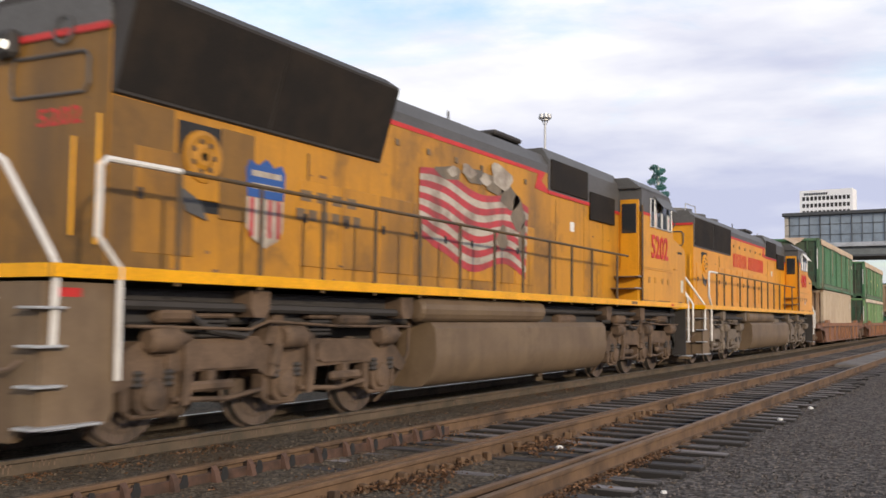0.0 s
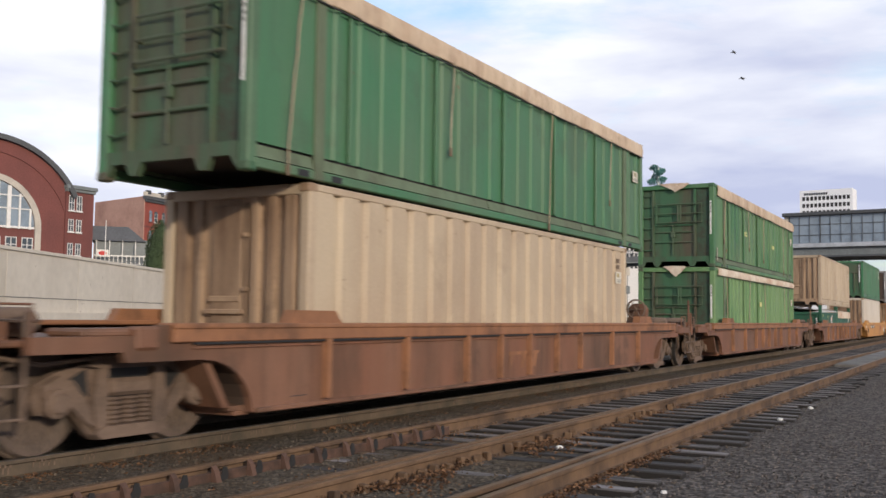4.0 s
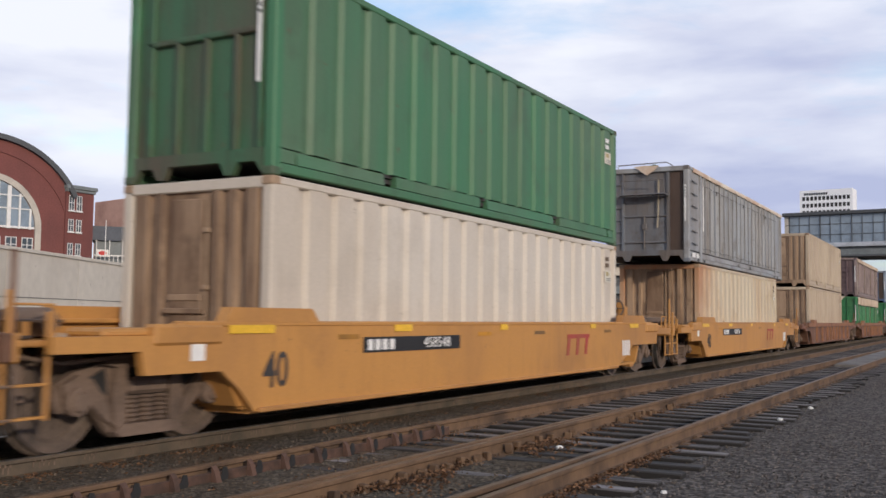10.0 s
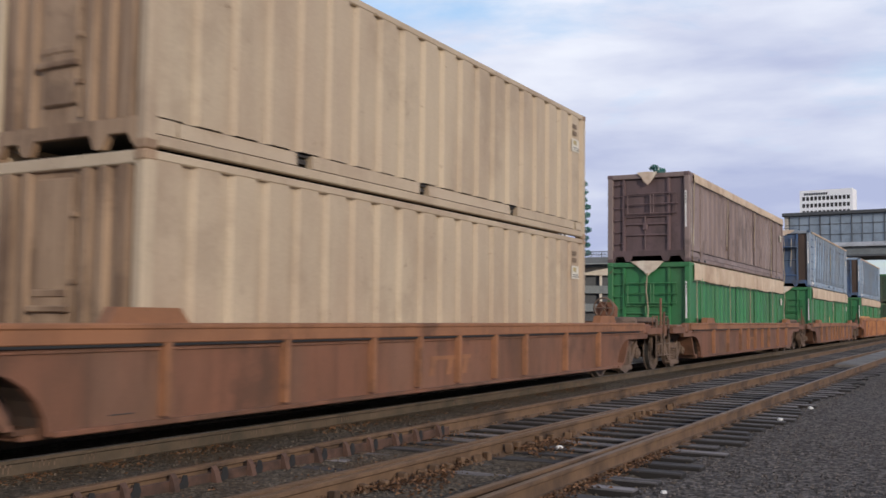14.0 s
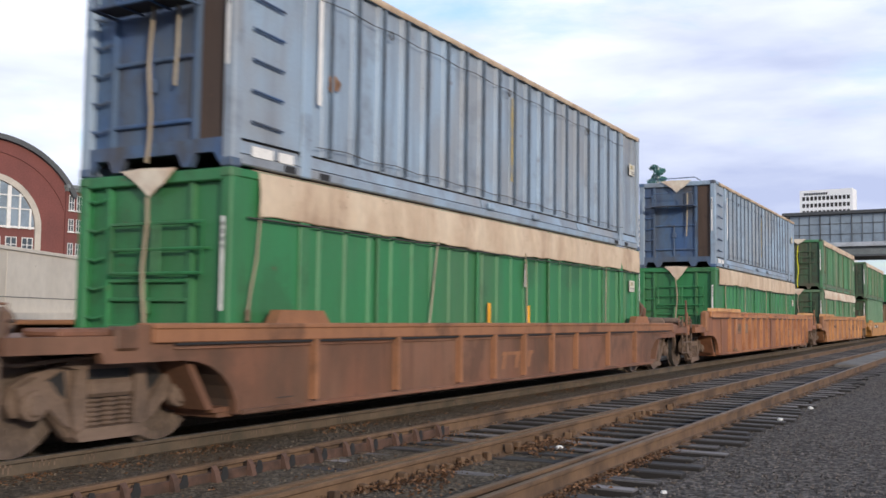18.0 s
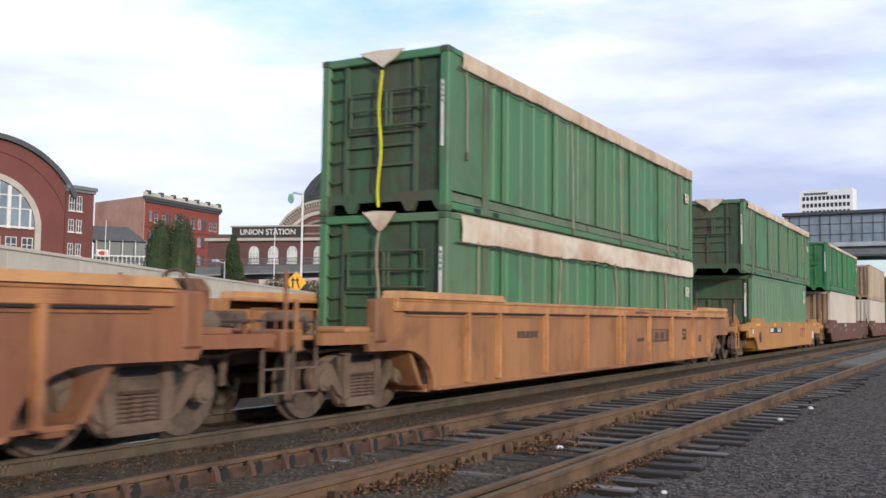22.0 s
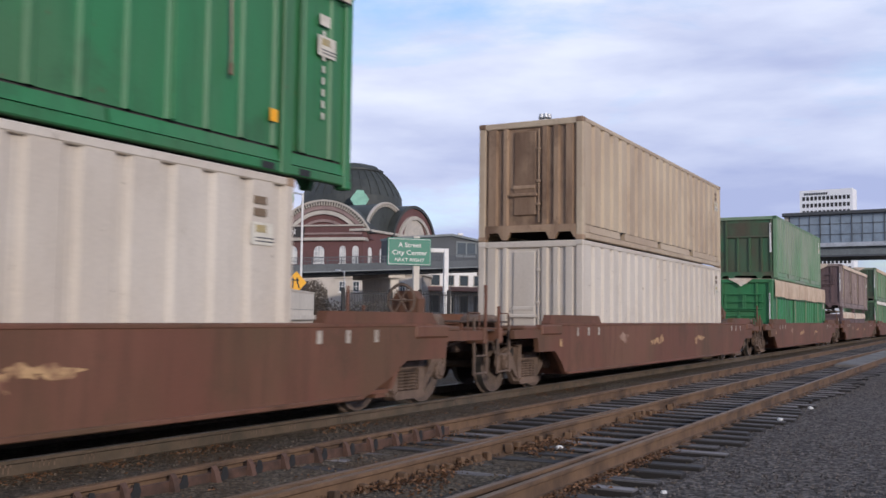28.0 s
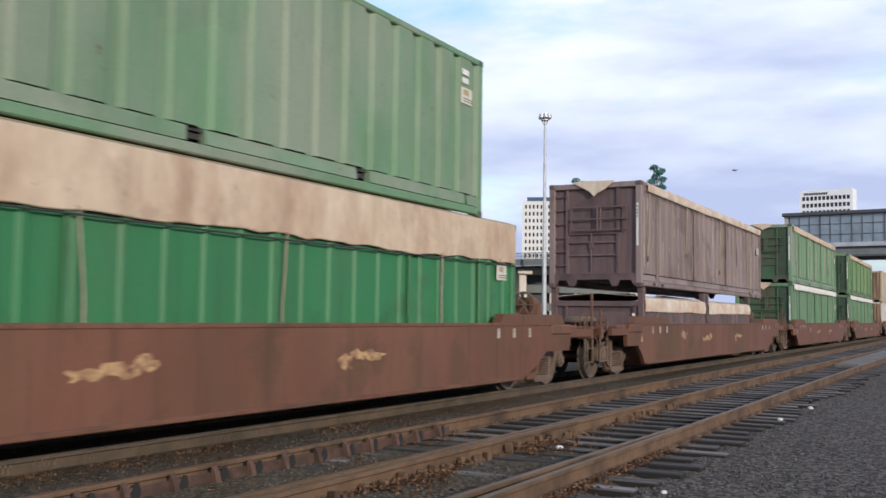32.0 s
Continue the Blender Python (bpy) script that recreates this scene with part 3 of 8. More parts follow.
# ---- builders ----
class Shape:
    """Collects vertices and faces of one part."""

    def __init__(self):
        self.v, self.f = [], []

    def add(self, vs, fs):
        n = len(self.v)
        self.v += [tuple(p) for p in vs]
        self.f += [tuple(i + n for i in q) for q in fs]
        return self

    def box(self, x0, x1, y0, y1, z0, z1, c=0.0):
        x0, x1, y0, y1, z0, z1 = min(x0, x1), max(x0, x1), min(y0, y1), max(y0, y1), min(z0, z1), max(z0, z1)
        if c <= 0:
            vs = [(x, y, z) for x in (x0, x1) for y in (y0, y1) for z in (z0, z1)]
            return self.add(vs, [(0, 1, 3, 2), (4, 6, 7, 5), (0, 4, 5, 1), (2, 3, 7, 6), (0, 2, 6, 4), (1, 5, 7, 3)])
        c = min(c, 0.45 * min(x1 - x0, y1 - y0, z1 - z0))
        vs, idx = [], {}
        for sx in (0, 1):
            for sy in (0, 1):
                for sz in (0, 1):
                    p = ((x0, x1)[sx], (y0, y1)[sy], (z0, z1)[sz])
                    s = (1 - 2 * sx, 1 - 2 * sy, 1 - 2 * sz)
                    for ax in range(3):
                        q = [p[k] + (0 if k == ax else s[k] * c) for k in range(3)]
                        idx[sx, sy, sz, ax] = len(vs)
                        vs.append(q)
        fs = []
        for ax in range(3):
            o = [k for k in range(3) if k != ax]
            for s in (0, 1):
                ring = []
                for a, b in ((0, 0), (1, 0), (1, 1), (0, 1)):
                    k = [0, 0, 0]
                    k[ax], k[o[0]], k[o[1]] = s, a, b
                    ring.append(idx[k[0], k[1], k[2], ax])
                flip = (s == 0) != (ax == 1)
                fs.append(tuple(ring[::-1] if flip else ring))
            for a in (0, 1):
                for b in (0, 1):
                    e = []
                    for s in (0, 1):
                        k = [0, 0, 0]
                        k[ax], k[o[0]], k[o[1]] = s, a, b
                        e.append((idx[k[0], k[1], k[2], o[0]], idx[k[0], k[1], k[2], o[1]]))
                    fs.append((e[0][0], e[0][1], e[1][1], e[1][0]))
        for sx in (0, 1):
            for sy in (0, 1):
                for sz in (0, 1):
                    fs.append(tuple(idx[sx, sy, sz, k] for k in range(3)))
        return self.add(vs, fs)

    def prism(self, pts, a0, a1, axis="x"):
        """A polygon of two coordinates drawn out along an axis: x: (y, z), y: (x, z), z: (x, y)."""
        put = {"x": lambda p, a: (a, p[0], p[1]), "y": lambda p, a: (p[0], a, p[1]), "z": lambda p, a: (p[0], p[1], a)}[axis]
        n = len(pts)
        vs = [put(p, a0) for p in pts] + [put(p, a1) for p in pts]
        return self.add(vs, [tuple(range(n))[::-1], tuple(range(n, 2 * n))] + [(i, (i + 1) % n, n + (i + 1) % n, n + i) for i in range(n)])

    def tube(self, p, q, r, seg=8, r2=None, caps=True):
        p, q = Vector(p), Vector(q)
        d = (q - p).normalized()
        a = d.orthogonal().normalized()
        b = d.cross(a)
        r2 = r if r2 is None else r2
        vs = [p + (a * math.cos(k * math.tau / seg) + b * math.sin(k * math.tau / seg)) * r for k in range(seg)]
        vs += [q + (a * math.cos(k * math.tau / seg) + b * math.sin(k * math.tau / seg)) * r2 for k in range(seg)]
        fs = [(k, (k + 1) % seg, seg + (k + 1) % seg, seg + k) for k in range(seg)]
        if caps:
            fs += [tuple(range(seg))[::-1], tuple(range(seg, 2 * seg))]
        return self.add(vs, fs)

    def rod(self, pts, r, seg=6):
        """A bent bar: rings of vertices joined along the points."""
        pts = [Vector(p) for p in pts]
        vs, side = [], None
        for i, p in enumerate(pts):
            d = (pts[min(i + 1, len(pts) - 1)] - pts[max(i - 1, 0)])
            d = d.normalized() if d.length > 1e-6 else (pts[i] - pts[i - 1]).normalized()
            side = d.orthogonal().normalized() if side is None else (side - d * side.dot(d)).normalized()
            up = d.cross(side)
            vs += [p + (side * math.cos(k * math.tau / seg) + up * math.sin(k * math.tau / seg)) * r for k in range(seg)]
        n = len(pts)
        fs = [(i * seg + k, i * seg + (k + 1) % seg, (i + 1) * seg + (k + 1) % seg, (i + 1) * seg + k) for i in range(n - 1) for k in range(seg)]
        return self.add(vs, fs + [tuple(range(seg))[::-1], tuple(range((n - 1) * seg, n * seg))])

    def lathe(self, prof, c, axis="z", seg=24, a0=0.0, a1=math.tau):
        """Turns a profile of (radius, height) about an axis through c."""
        full = a1 - a0 > math.tau - 1e-6
        m = seg if full else seg + 1
        vs = []
        for r, h in prof:
            for k in range(m):
                a = a0 + (a1 - a0) * k / seg
                u, w = r * math.cos(a), r * math.sin(a)
                vs.append((c[0] + u, c[1] + w, c[2] + h) if axis == "z" else (c[0] + h, c[1] + u, c[2] + w) if axis == "x" else (c[0] + w, c[1] + h, c[2] + u))
        fs = []
        for i in range(len(prof) - 1):
            for k in range(seg):
                j = (k + 1) % m
                fs.append((i * m + k, i * m + j, (i + 1) * m + j, (i + 1) * m + k))
        return self.add(vs, fs)

    def mesh(self, name):
        me = bpy.data.meshes.new(name)
        me.from_pydata(self.v, [], self.f)
        return me


def part(name, shape, material, parent=None, label="", smooth=False):
    """Links a shape as one mesh object under a thing or a part."""
    me = shape.mesh(name)
    bm = bmesh.new()
    bm.from_mesh(me)
    bmesh.ops.recalc_face_normals(bm, faces=bm.faces)
    if smooth:
        for f in bm.faces:
            f.smooth = True
        for e in bm.edges:
            e.smooth = len(e.link_faces) == 2 and e.calc_face_angle(0) < 0.6
    bm.to_mesh(me)
    bm.free()
    me.materials.append(M[material])
    ob = new(name, me)
    if parent:
        ob.parent = parent
    if label:
        tagged(ob, label)
    return ob


def again(ob, parent, m):
    """One more piece that shares the mesh of ob."""
    o = new(ob.name.split(".")[0], ob.data)
    o.parent, o.matrix_basis = parent, m
    return o


def writing(name, words, material, parent, m, size, spread=1.0, label="", bold=0.0):
    """Built-in font lettering turned into a mesh, standing in the local x-z plane that m places."""
    cu = bpy.data.curves.new(name, "FONT")
    cu.body, cu.size, cu.extrude, cu.offset, cu.align_x, cu.align_y, cu.resolution_u = words, size, 0.004, bold, "CENTER", "CENTER", 3
    tmp = new("tmp", cu)
    me = bpy.data.meshes.new_from_object(tmp.evaluated_get(bpy.context.evaluated_depsgraph_get()))
    bpy.data.objects.remove(tmp)
    bpy.data.curves.remove(cu)
    me.transform(m @ Matrix.Diagonal((spread, 1, 1, 1)))
    me.materials.clear()
    me.materials.append(M[material])
    ob = new(name, me)
    ob.parent = parent
    if label:
        tagged(ob, label)
    return ob


def thing(name, label, category, m=Matrix(), group="", kind=""):
    return tagged(new(name), label, category, group, kind), m


# ---- the train's way ----
XC = -8.427          # middle of the train's track


def run(t):
    """Metres that the train has rolled after t seconds; it slows a little."""
    u = t / 16 - 1
    return 16 * (10.3851 * (u + 1) - 0.8273 * (u * u - 1) / 2 + 0.0210 * (u ** 3 + 1) / 3 + 0.0443 * (u ** 4 - 1) / 4)


MOVERS, WHEELS = [], []          # (thing, place along the train), (wheelset, local pose, radius)

# ---- ground and tracks ----
def ground_level(x, y):
    """The trackbed lies a rail's height below the rail tops; the yard beside it is slightly lower and uneven."""
    drop = 0.05 * min(1.0, max(0.0, (-2.75 - x) / 0.3))
    return -0.198 - drop + 0.012 * noise.noise((x * 0.8, y * 0.8, 3.1)) + 0.02 * noise.noise((x * 0.15, y * 0.15, 7.7))


def make_ground():
    xs = [-3000, -600, -150, -60, -30, -18] + [-14 + 0.25 * i for i in range(73)] + [8, 15, 40, 200, 1000, 3000]
    ys = [-1500, -300, -60, -10] + [0.3 * i for i in range(150)] + [50, 60, 75, 100, 150, 260, 500, 1200, 4000]
    s = Shape()
    s.v = [(x, y, ground_level(x, y) if abs(x) < 20 and -12 < y < 60 else -0.2) for x in xs for y in ys]
    n = len(ys)
    s.f = [(i * n + j, (i + 1) * n + j, (i + 1) * n + j + 1, i * n + j + 1) for i in range(len(xs) - 1) for j in range(n - 1)]
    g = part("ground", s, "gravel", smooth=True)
    tagged(g, "dark grey gravel yard ground reaching to the horizon", "ground", kind="structure")
    b = Shape()
    ys = [-8 + 0.4 * i for i in range(96)] + [30.8 + 2.4 * i for i in range(70)]
    k = 44
    for i, y in enumerate(ys):    # the brown trackbed: old ballast that buries the ties near the switch
        e = 0.18 * noise.noise((0, y * 0.9, 1))
        for j in range(k + 1):
            x = -12.5 + j / k * (9.65 + e)
            near = min(1.0, max(0.0, (12.5 - y + 2.0 * noise.noise((x * 0.7, y * 0.5, 4))) / 5.0))
            main = min(1.0, max(0.0, (-6.55 - x) / 0.35))
            side = min(1.0, max(0.0, (-3.35 - x) / 0.3))
            cover = max(main, near * (0.35 + 0.65 * side))
            z = -0.210 + 0.066 * cover + 0.014 * noise.noise((x * 2.1, y * 2.1, 9)) + 0.012 * noise.noise((x * 7, y * 7, 2))
            b.v.append((x, y, z - (0.07 if j in (0, k) else 0)))
    b.f = [(i * (k + 1) + j, i * (k + 1) + j + 1, (i + 1) * (k + 1) + j + 1, (i + 1) * (k + 1) + j) for i in range(len(ys) - 1) for j in range(k)]
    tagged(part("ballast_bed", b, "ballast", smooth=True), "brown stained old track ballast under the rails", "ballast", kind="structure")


RAIL = [(-0.075, 0), (0.075, 0), (0.075, 0.012), (0.012, 0.035), (0.009, 0.125), (0.036, 0.140), (0.036, 0.166), (0.030, 0.172), (-0.030, 0.172), (-0.036, 0.166),
        (-0.036, 0.140), (-0.009, 0.125), (-0.012, 0.035), (-0.075, 0.012)]


def rail(name, x_of, y0, y1, step, top="railtop"):
    """A rail of true profile that follows x_of(y), with a worn running surface."""
    s, h = Shape(), Shape()
    ys = [y0]
    while ys[-1] < y1:
        ys.append(min(y1, ys[-1] + step))
    n = len(RAIL)
    for y in ys:
        s.v += [(x_of(y) + px, y, pz - 0.172) for px, pz in RAIL]
        h.v += [(x_of(y) - 0.029, y, 0.0), (x_of(y) + 0.029, y, 0.0), (x_of(y) + 0.029, y, 0.003), (x_of(y) - 0.029, y, 0.003)]
    for i in range(len(ys) - 1):
        s.f += [(i * n + k, i * n + (k + 1) % n, (i + 1) * n + (k + 1) % n, (i + 1) * n + k) for k in range(n)]
        h.f += [(i * 4 + k, i * 4 + (k + 1) % 4, (i + 1) * 4 + (k + 1) % 4, (i + 1) * 4 + k) for k in range(4)]
    ob = part(name, s, "dullrail" if top == "polished" else "rail")
    part("running_surface", h, top, ob)
    return ob


R2, R3, R4 = -6.06, -4.66, -3.27


def x_r3(y):
    return R3 + 0.00025 * max(0, y - 8) ** 2 if y < 40 else R3 + 0.00025 * 32 ** 2 + 0.016 * (y - 40)


def x_r4(y):
    return R4 + 0.00012 * max(0, y - 15) ** 2 if y < 50 else R4 + 0.147 + 0.0084 * (y - 50)


def make_tracks():
    for nm, fx, top, lab in (("rail_far", lambda y: XC - 0.718, "polished", "running rail of the main track under the train"),
                             ("rail_main", lambda y: XC + 0.75, "polished", "brown rail of the main track under the train"),
                             ("rail_braced", lambda y: R2, "railtop", "rusty rail held by braces on its chairs"),
                             ("rail_middle", x_r3, "railtop", "rusty stock rail of the side track"),
                             ("rail_near", x_r4, "railtop", "rusty rail beside the gravel")):
        tagged(rail(nm, fx, -6, 150, 2.0, top), lab, "rail", kind="structure")
    tagged(rail("switch_point", lambda y: x_r3(y) - 0.085 - 0.010 * max(0, 13.2 - y), -6, 14.2, 1.0), "worn switch blade lying against the stock rail", "rail", kind="structure")
    tagged(rail("switch_point", lambda y: x_r4(y) - 0.085 - 0.022 * max(0, 11.4 - y), -6, 11.9, 1.0), "worn switch blade lying against the near rail", "rail", kind="structure")
    rnd = random.Random(5)
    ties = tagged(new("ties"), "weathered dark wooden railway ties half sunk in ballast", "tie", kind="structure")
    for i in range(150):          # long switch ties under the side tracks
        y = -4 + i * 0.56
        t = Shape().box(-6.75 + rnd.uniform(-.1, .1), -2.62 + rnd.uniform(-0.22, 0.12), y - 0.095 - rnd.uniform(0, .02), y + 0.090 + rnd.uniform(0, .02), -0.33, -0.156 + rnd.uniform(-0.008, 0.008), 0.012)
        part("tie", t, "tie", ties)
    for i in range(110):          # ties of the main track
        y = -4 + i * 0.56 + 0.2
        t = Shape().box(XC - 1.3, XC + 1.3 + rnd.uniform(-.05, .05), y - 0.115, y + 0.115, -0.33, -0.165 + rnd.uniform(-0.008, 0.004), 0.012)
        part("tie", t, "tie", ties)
    plates = tagged(new("rail_fastenings"), "rusty tie plates and spikes along the rails", "fastening", kind="structure")
    pl = Shape().box(-0.18, 0.18, -0.09, 0.09, 0, 0.016, 0.004)
    for sx in (-0.1, 0.1):
        for sy in (-0.05, 0.05):
            pl.box(sx - 0.014, sx + 0.014, sy - 0.014, sy + 0.014, 0.01, 0.045, 0.004)
    first = None
    for i in range(72):
        y = -4 + i * 0.56
        for fx in (x_r3(y), x_r4(y), R2):
            m = pose(fx, y, -0.163)
            if first is None:
                first = part("tie_plate", pl, "rail", plates)
                first.matrix_basis = m
            else:
                again(first, plates, m)
    # braces that hold the far side-track rail on the camera's side
    part("brace_plank", Shape().box(R2 + .085, R2 + .115, 3.2, 10.9, -.165, -.058, .006), "brace", plates)
    br = Shape().prism([(.115, 0.0), (.19, 0.0), (.185, .03), (.15, .13), (.115, .165)], -.03, .03, "y")
    hole = Shape().prism([(.035, .03), (.17, .015), (.19, .06), (.165, .135), (.12, .14), (.10, .08)], .116, .124)
    fb = fh = None
    for i in range(15):
        m = pose(R2, 3.55 + i * 0.50 + rnd.uniform(-.03, .03), -0.165, rnd.uniform(-4, 4))
        if fb is None:
            fb, fh = part("rail_brace", br, "brace", plates), part("brace_hole", hole, "black", plates)
            fb.matrix_basis, fh.matrix_basis = m, m
        else:
            again(fb, plates, m)
            again(fh, plates, m)
    cl = Shape().box(0.02, 0.11, -0.03, 0.03, 0.0, 0.10, 0.01)
    fc = None
    for i in range(46):           # blocks and clips along the middle rail
        y = 4.2 + i * 0.28 + rnd.uniform(-.07, .07)
        if rnd.random() < .3:
            continue
        m = pose(x_r3(y) + 0.01 + rnd.uniform(-.01, .02), y, -0.175 + rnd.uniform(-.02, .02), rnd.uniform(-8, 8), rnd.uniform(-10, 10), rnd.uniform(-25, 25))
        if fc is None:
            fc = part("rail_clip", cl, "rail", plates)
            fc.matrix_basis = m
        else:
            again(fc, plates, m)
    dr = Shape()                  # groups of short pale bars on the web of the main rail
    for g in range(34):
        y0 = 4.2 + g * .62 + rnd.uniform(-.12, .12)
        for k in range(rnd.randint(3, 6)):
            y, z = y0 + k * .055 + rnd.uniform(-.01, .01), -.045 - rnd.random() * .02
            dr.box(XC + .75 + .0365, XC + .75 + .0385, y, y + rnd.uniform(.008, .02), z, z + .025)
            dr.box(XC + .75 + .0095, XC + .75 + .0130, y, y + rnd.uniform(.008, .02), z - rnd.uniform(.03, .07), z - .005)
    tagged(part("rail_drips", dr, "truck"), "short pale upright marks on the side of the main rail", "drips", kind="stuff")
    conc = Shape().box(-4.25, -3.45, 34.0, 52.0, -0.2, -0.06, 0.02)
    tagged(part("crossing_slab", conc, "slabgrey"), "pale worn concrete crossing slab beside the rail", "slab", kind="structure")
    st, sb = Shape(), Shape()      # loose stones of the yard and of the trackbed
    for i in range(34000):
        if i < 26000:
            x, y = rnd.uniform(-2.7, 3.6), 3.5 + 26 * rnd.random() ** 1.7
        else:
            x, y = rnd.uniform(-7.6, -2.5), 3.0 + 20 * rnd.random() ** 1.5
        r = rnd.uniform(0.006, 0.018)
        z = (-0.200 if x > -2.8 else -0.15 if y < 9 and x < -3.4 or x < -6.6 else -0.208) + r * 0.4
        a = rnd.random() * 3
        ca, sa = math.cos(a), math.sin(a)
        (st if i < 26000 else sb).add([(x + r * ca, y + r * sa, z), (x - r * sa * .8, y + r * ca * .8, z + r * .2), (x - r * ca, y - r * sa, z), (x + r * sa * .8, y - r * ca * .8, z - r * .1),
                (x + r * .2, y, z + r * .8), (x, y, z - r)], [(0, 1, 4), (1, 2, 4), (2, 3, 4), (3, 0, 4), (1, 0, 5), (2, 1, 5), (3, 2, 5), (0, 3, 5)])
    tagged(part("loose_stones", st, "stone"), "loose grey crushed stones on the ground", "stones", kind="stuff")
    tagged(part("track_stones", sb, "brownstone"), "loose brown dusty stones between the rails", "stones", kind="stuff")
    lt = Shape()                  # dry leaves and needles blown against the rails
    for i in range(16000):
        y = 3.0 + 17 * rnd.random() ** 1.5
        c = rnd.random()
        if c < .40:
            x = x_r3(y) + abs(rnd.gauss(0, .22)) + .03
        elif c < .64:
            x = x_r4(y) + abs(rnd.gauss(0, .10)) + .05
        elif c < .70:
            x = R2 + abs(rnd.gauss(0, .2)) + .05
        elif c < .86:
            x = XC + .80 + abs(rnd.gauss(0, .25))
        else:
            x = rnd.uniform(-7.4, -3.4)
        if noise.noise((x * 1.1, y * .7, 6)) < -.12:
            continue
        near = max(0.0, .22 - abs(x - x_r3(y)) * .4)
        z = -.150 - (.05 if y > 11 and x > -6.5 else 0) + rnd.random() * .05 * near / .2
        r, a, tl = rnd.uniform(.011, .030), rnd.random() * 6.28, rnd.uniform(-.6, .6)
        ca, sa = math.cos(a) * r, math.sin(a) * r
        lt.add([(x + ca, y + sa, z + tl * r), (x - sa * .6, y + ca * .6, z + r * .7), (x - ca, y - sa, z - tl * r), (x + sa * .6, y - ca * .6, z + r * .1)], [(0, 1, 2), (0, 2, 3)])
    tagged(part("dry_litter", lt, "litter"), "dry brown leaves and needles along the rails", "litter", kind="stuff")
    for k, (x, y, r) in enumerate(((-4.28, 10.5, 0.05), (-2.6, 17.7, 0.05), (-2.7, 15.4, 0.045), (-5.3, 7.6, 0.03), (-2.45, 8.4, 0.03), (-0.6, 38, 0.12))):
        p = Shape().lathe([(0.01, 0), (r, r * .3), (r * .8, r * .9), (0.01, r * 1.1)], (x, y, -0.18), seg=7)
        tagged(part("pale_stone", p, "white"), "single pale stone lying by the rails", "stone")


# ---- well wagons ----
def wheelset(parent, y, r, gauge=0.72):
    s = Shape()
    for sg in (-1, 1):
        x = sg * gauge
        s.lathe([(0.0, 0.055 * sg), (0.10, 0.055 * sg), (0.13, 0.02 * sg), (r * 0.72, 0.02 * sg), (r * 0.80, 0.055 * sg), (r * 0.985, 0.06 * sg), (r, -0.045 * sg), (r + 0.028, -0.055 * sg), (r + 0.028, -0.075 * sg),
                 (r * 0.8, -0.075 * sg), (r * 0.7, -0.03 * sg), (0.12, -0.03 * sg), (0.0, -0.06 * sg)], (x, 0, 0), "x", 28)
        for k in range(5):
            a = k * math.tau / 5
            s.box(x + sg * 0.015, x + sg * 0.03, math.cos(a) * r * .5 - .03, math.cos(a) * r * .5 + .03, math.sin(a) * r * .5 - .03, math.sin(a) * r * .5 + .03)
    s.tube((-gauge, 0, 0), (gauge, 0, 0), 0.085, 12)
    ob = part("wheelset", s, "wheel", parent, smooth=True)
    ob.matrix_basis = pose(0, y, r)
    for sg in (-1, 1):
        tr = Shape().lathe([(r * 0.988, 0.0625 * sg), (r + 0.0015, -0.043 * sg)], (sg * gauge, 0, 0), "x", 28)
        part("tread", tr, "polished", ob, "bright worn steel tread")
    return ob


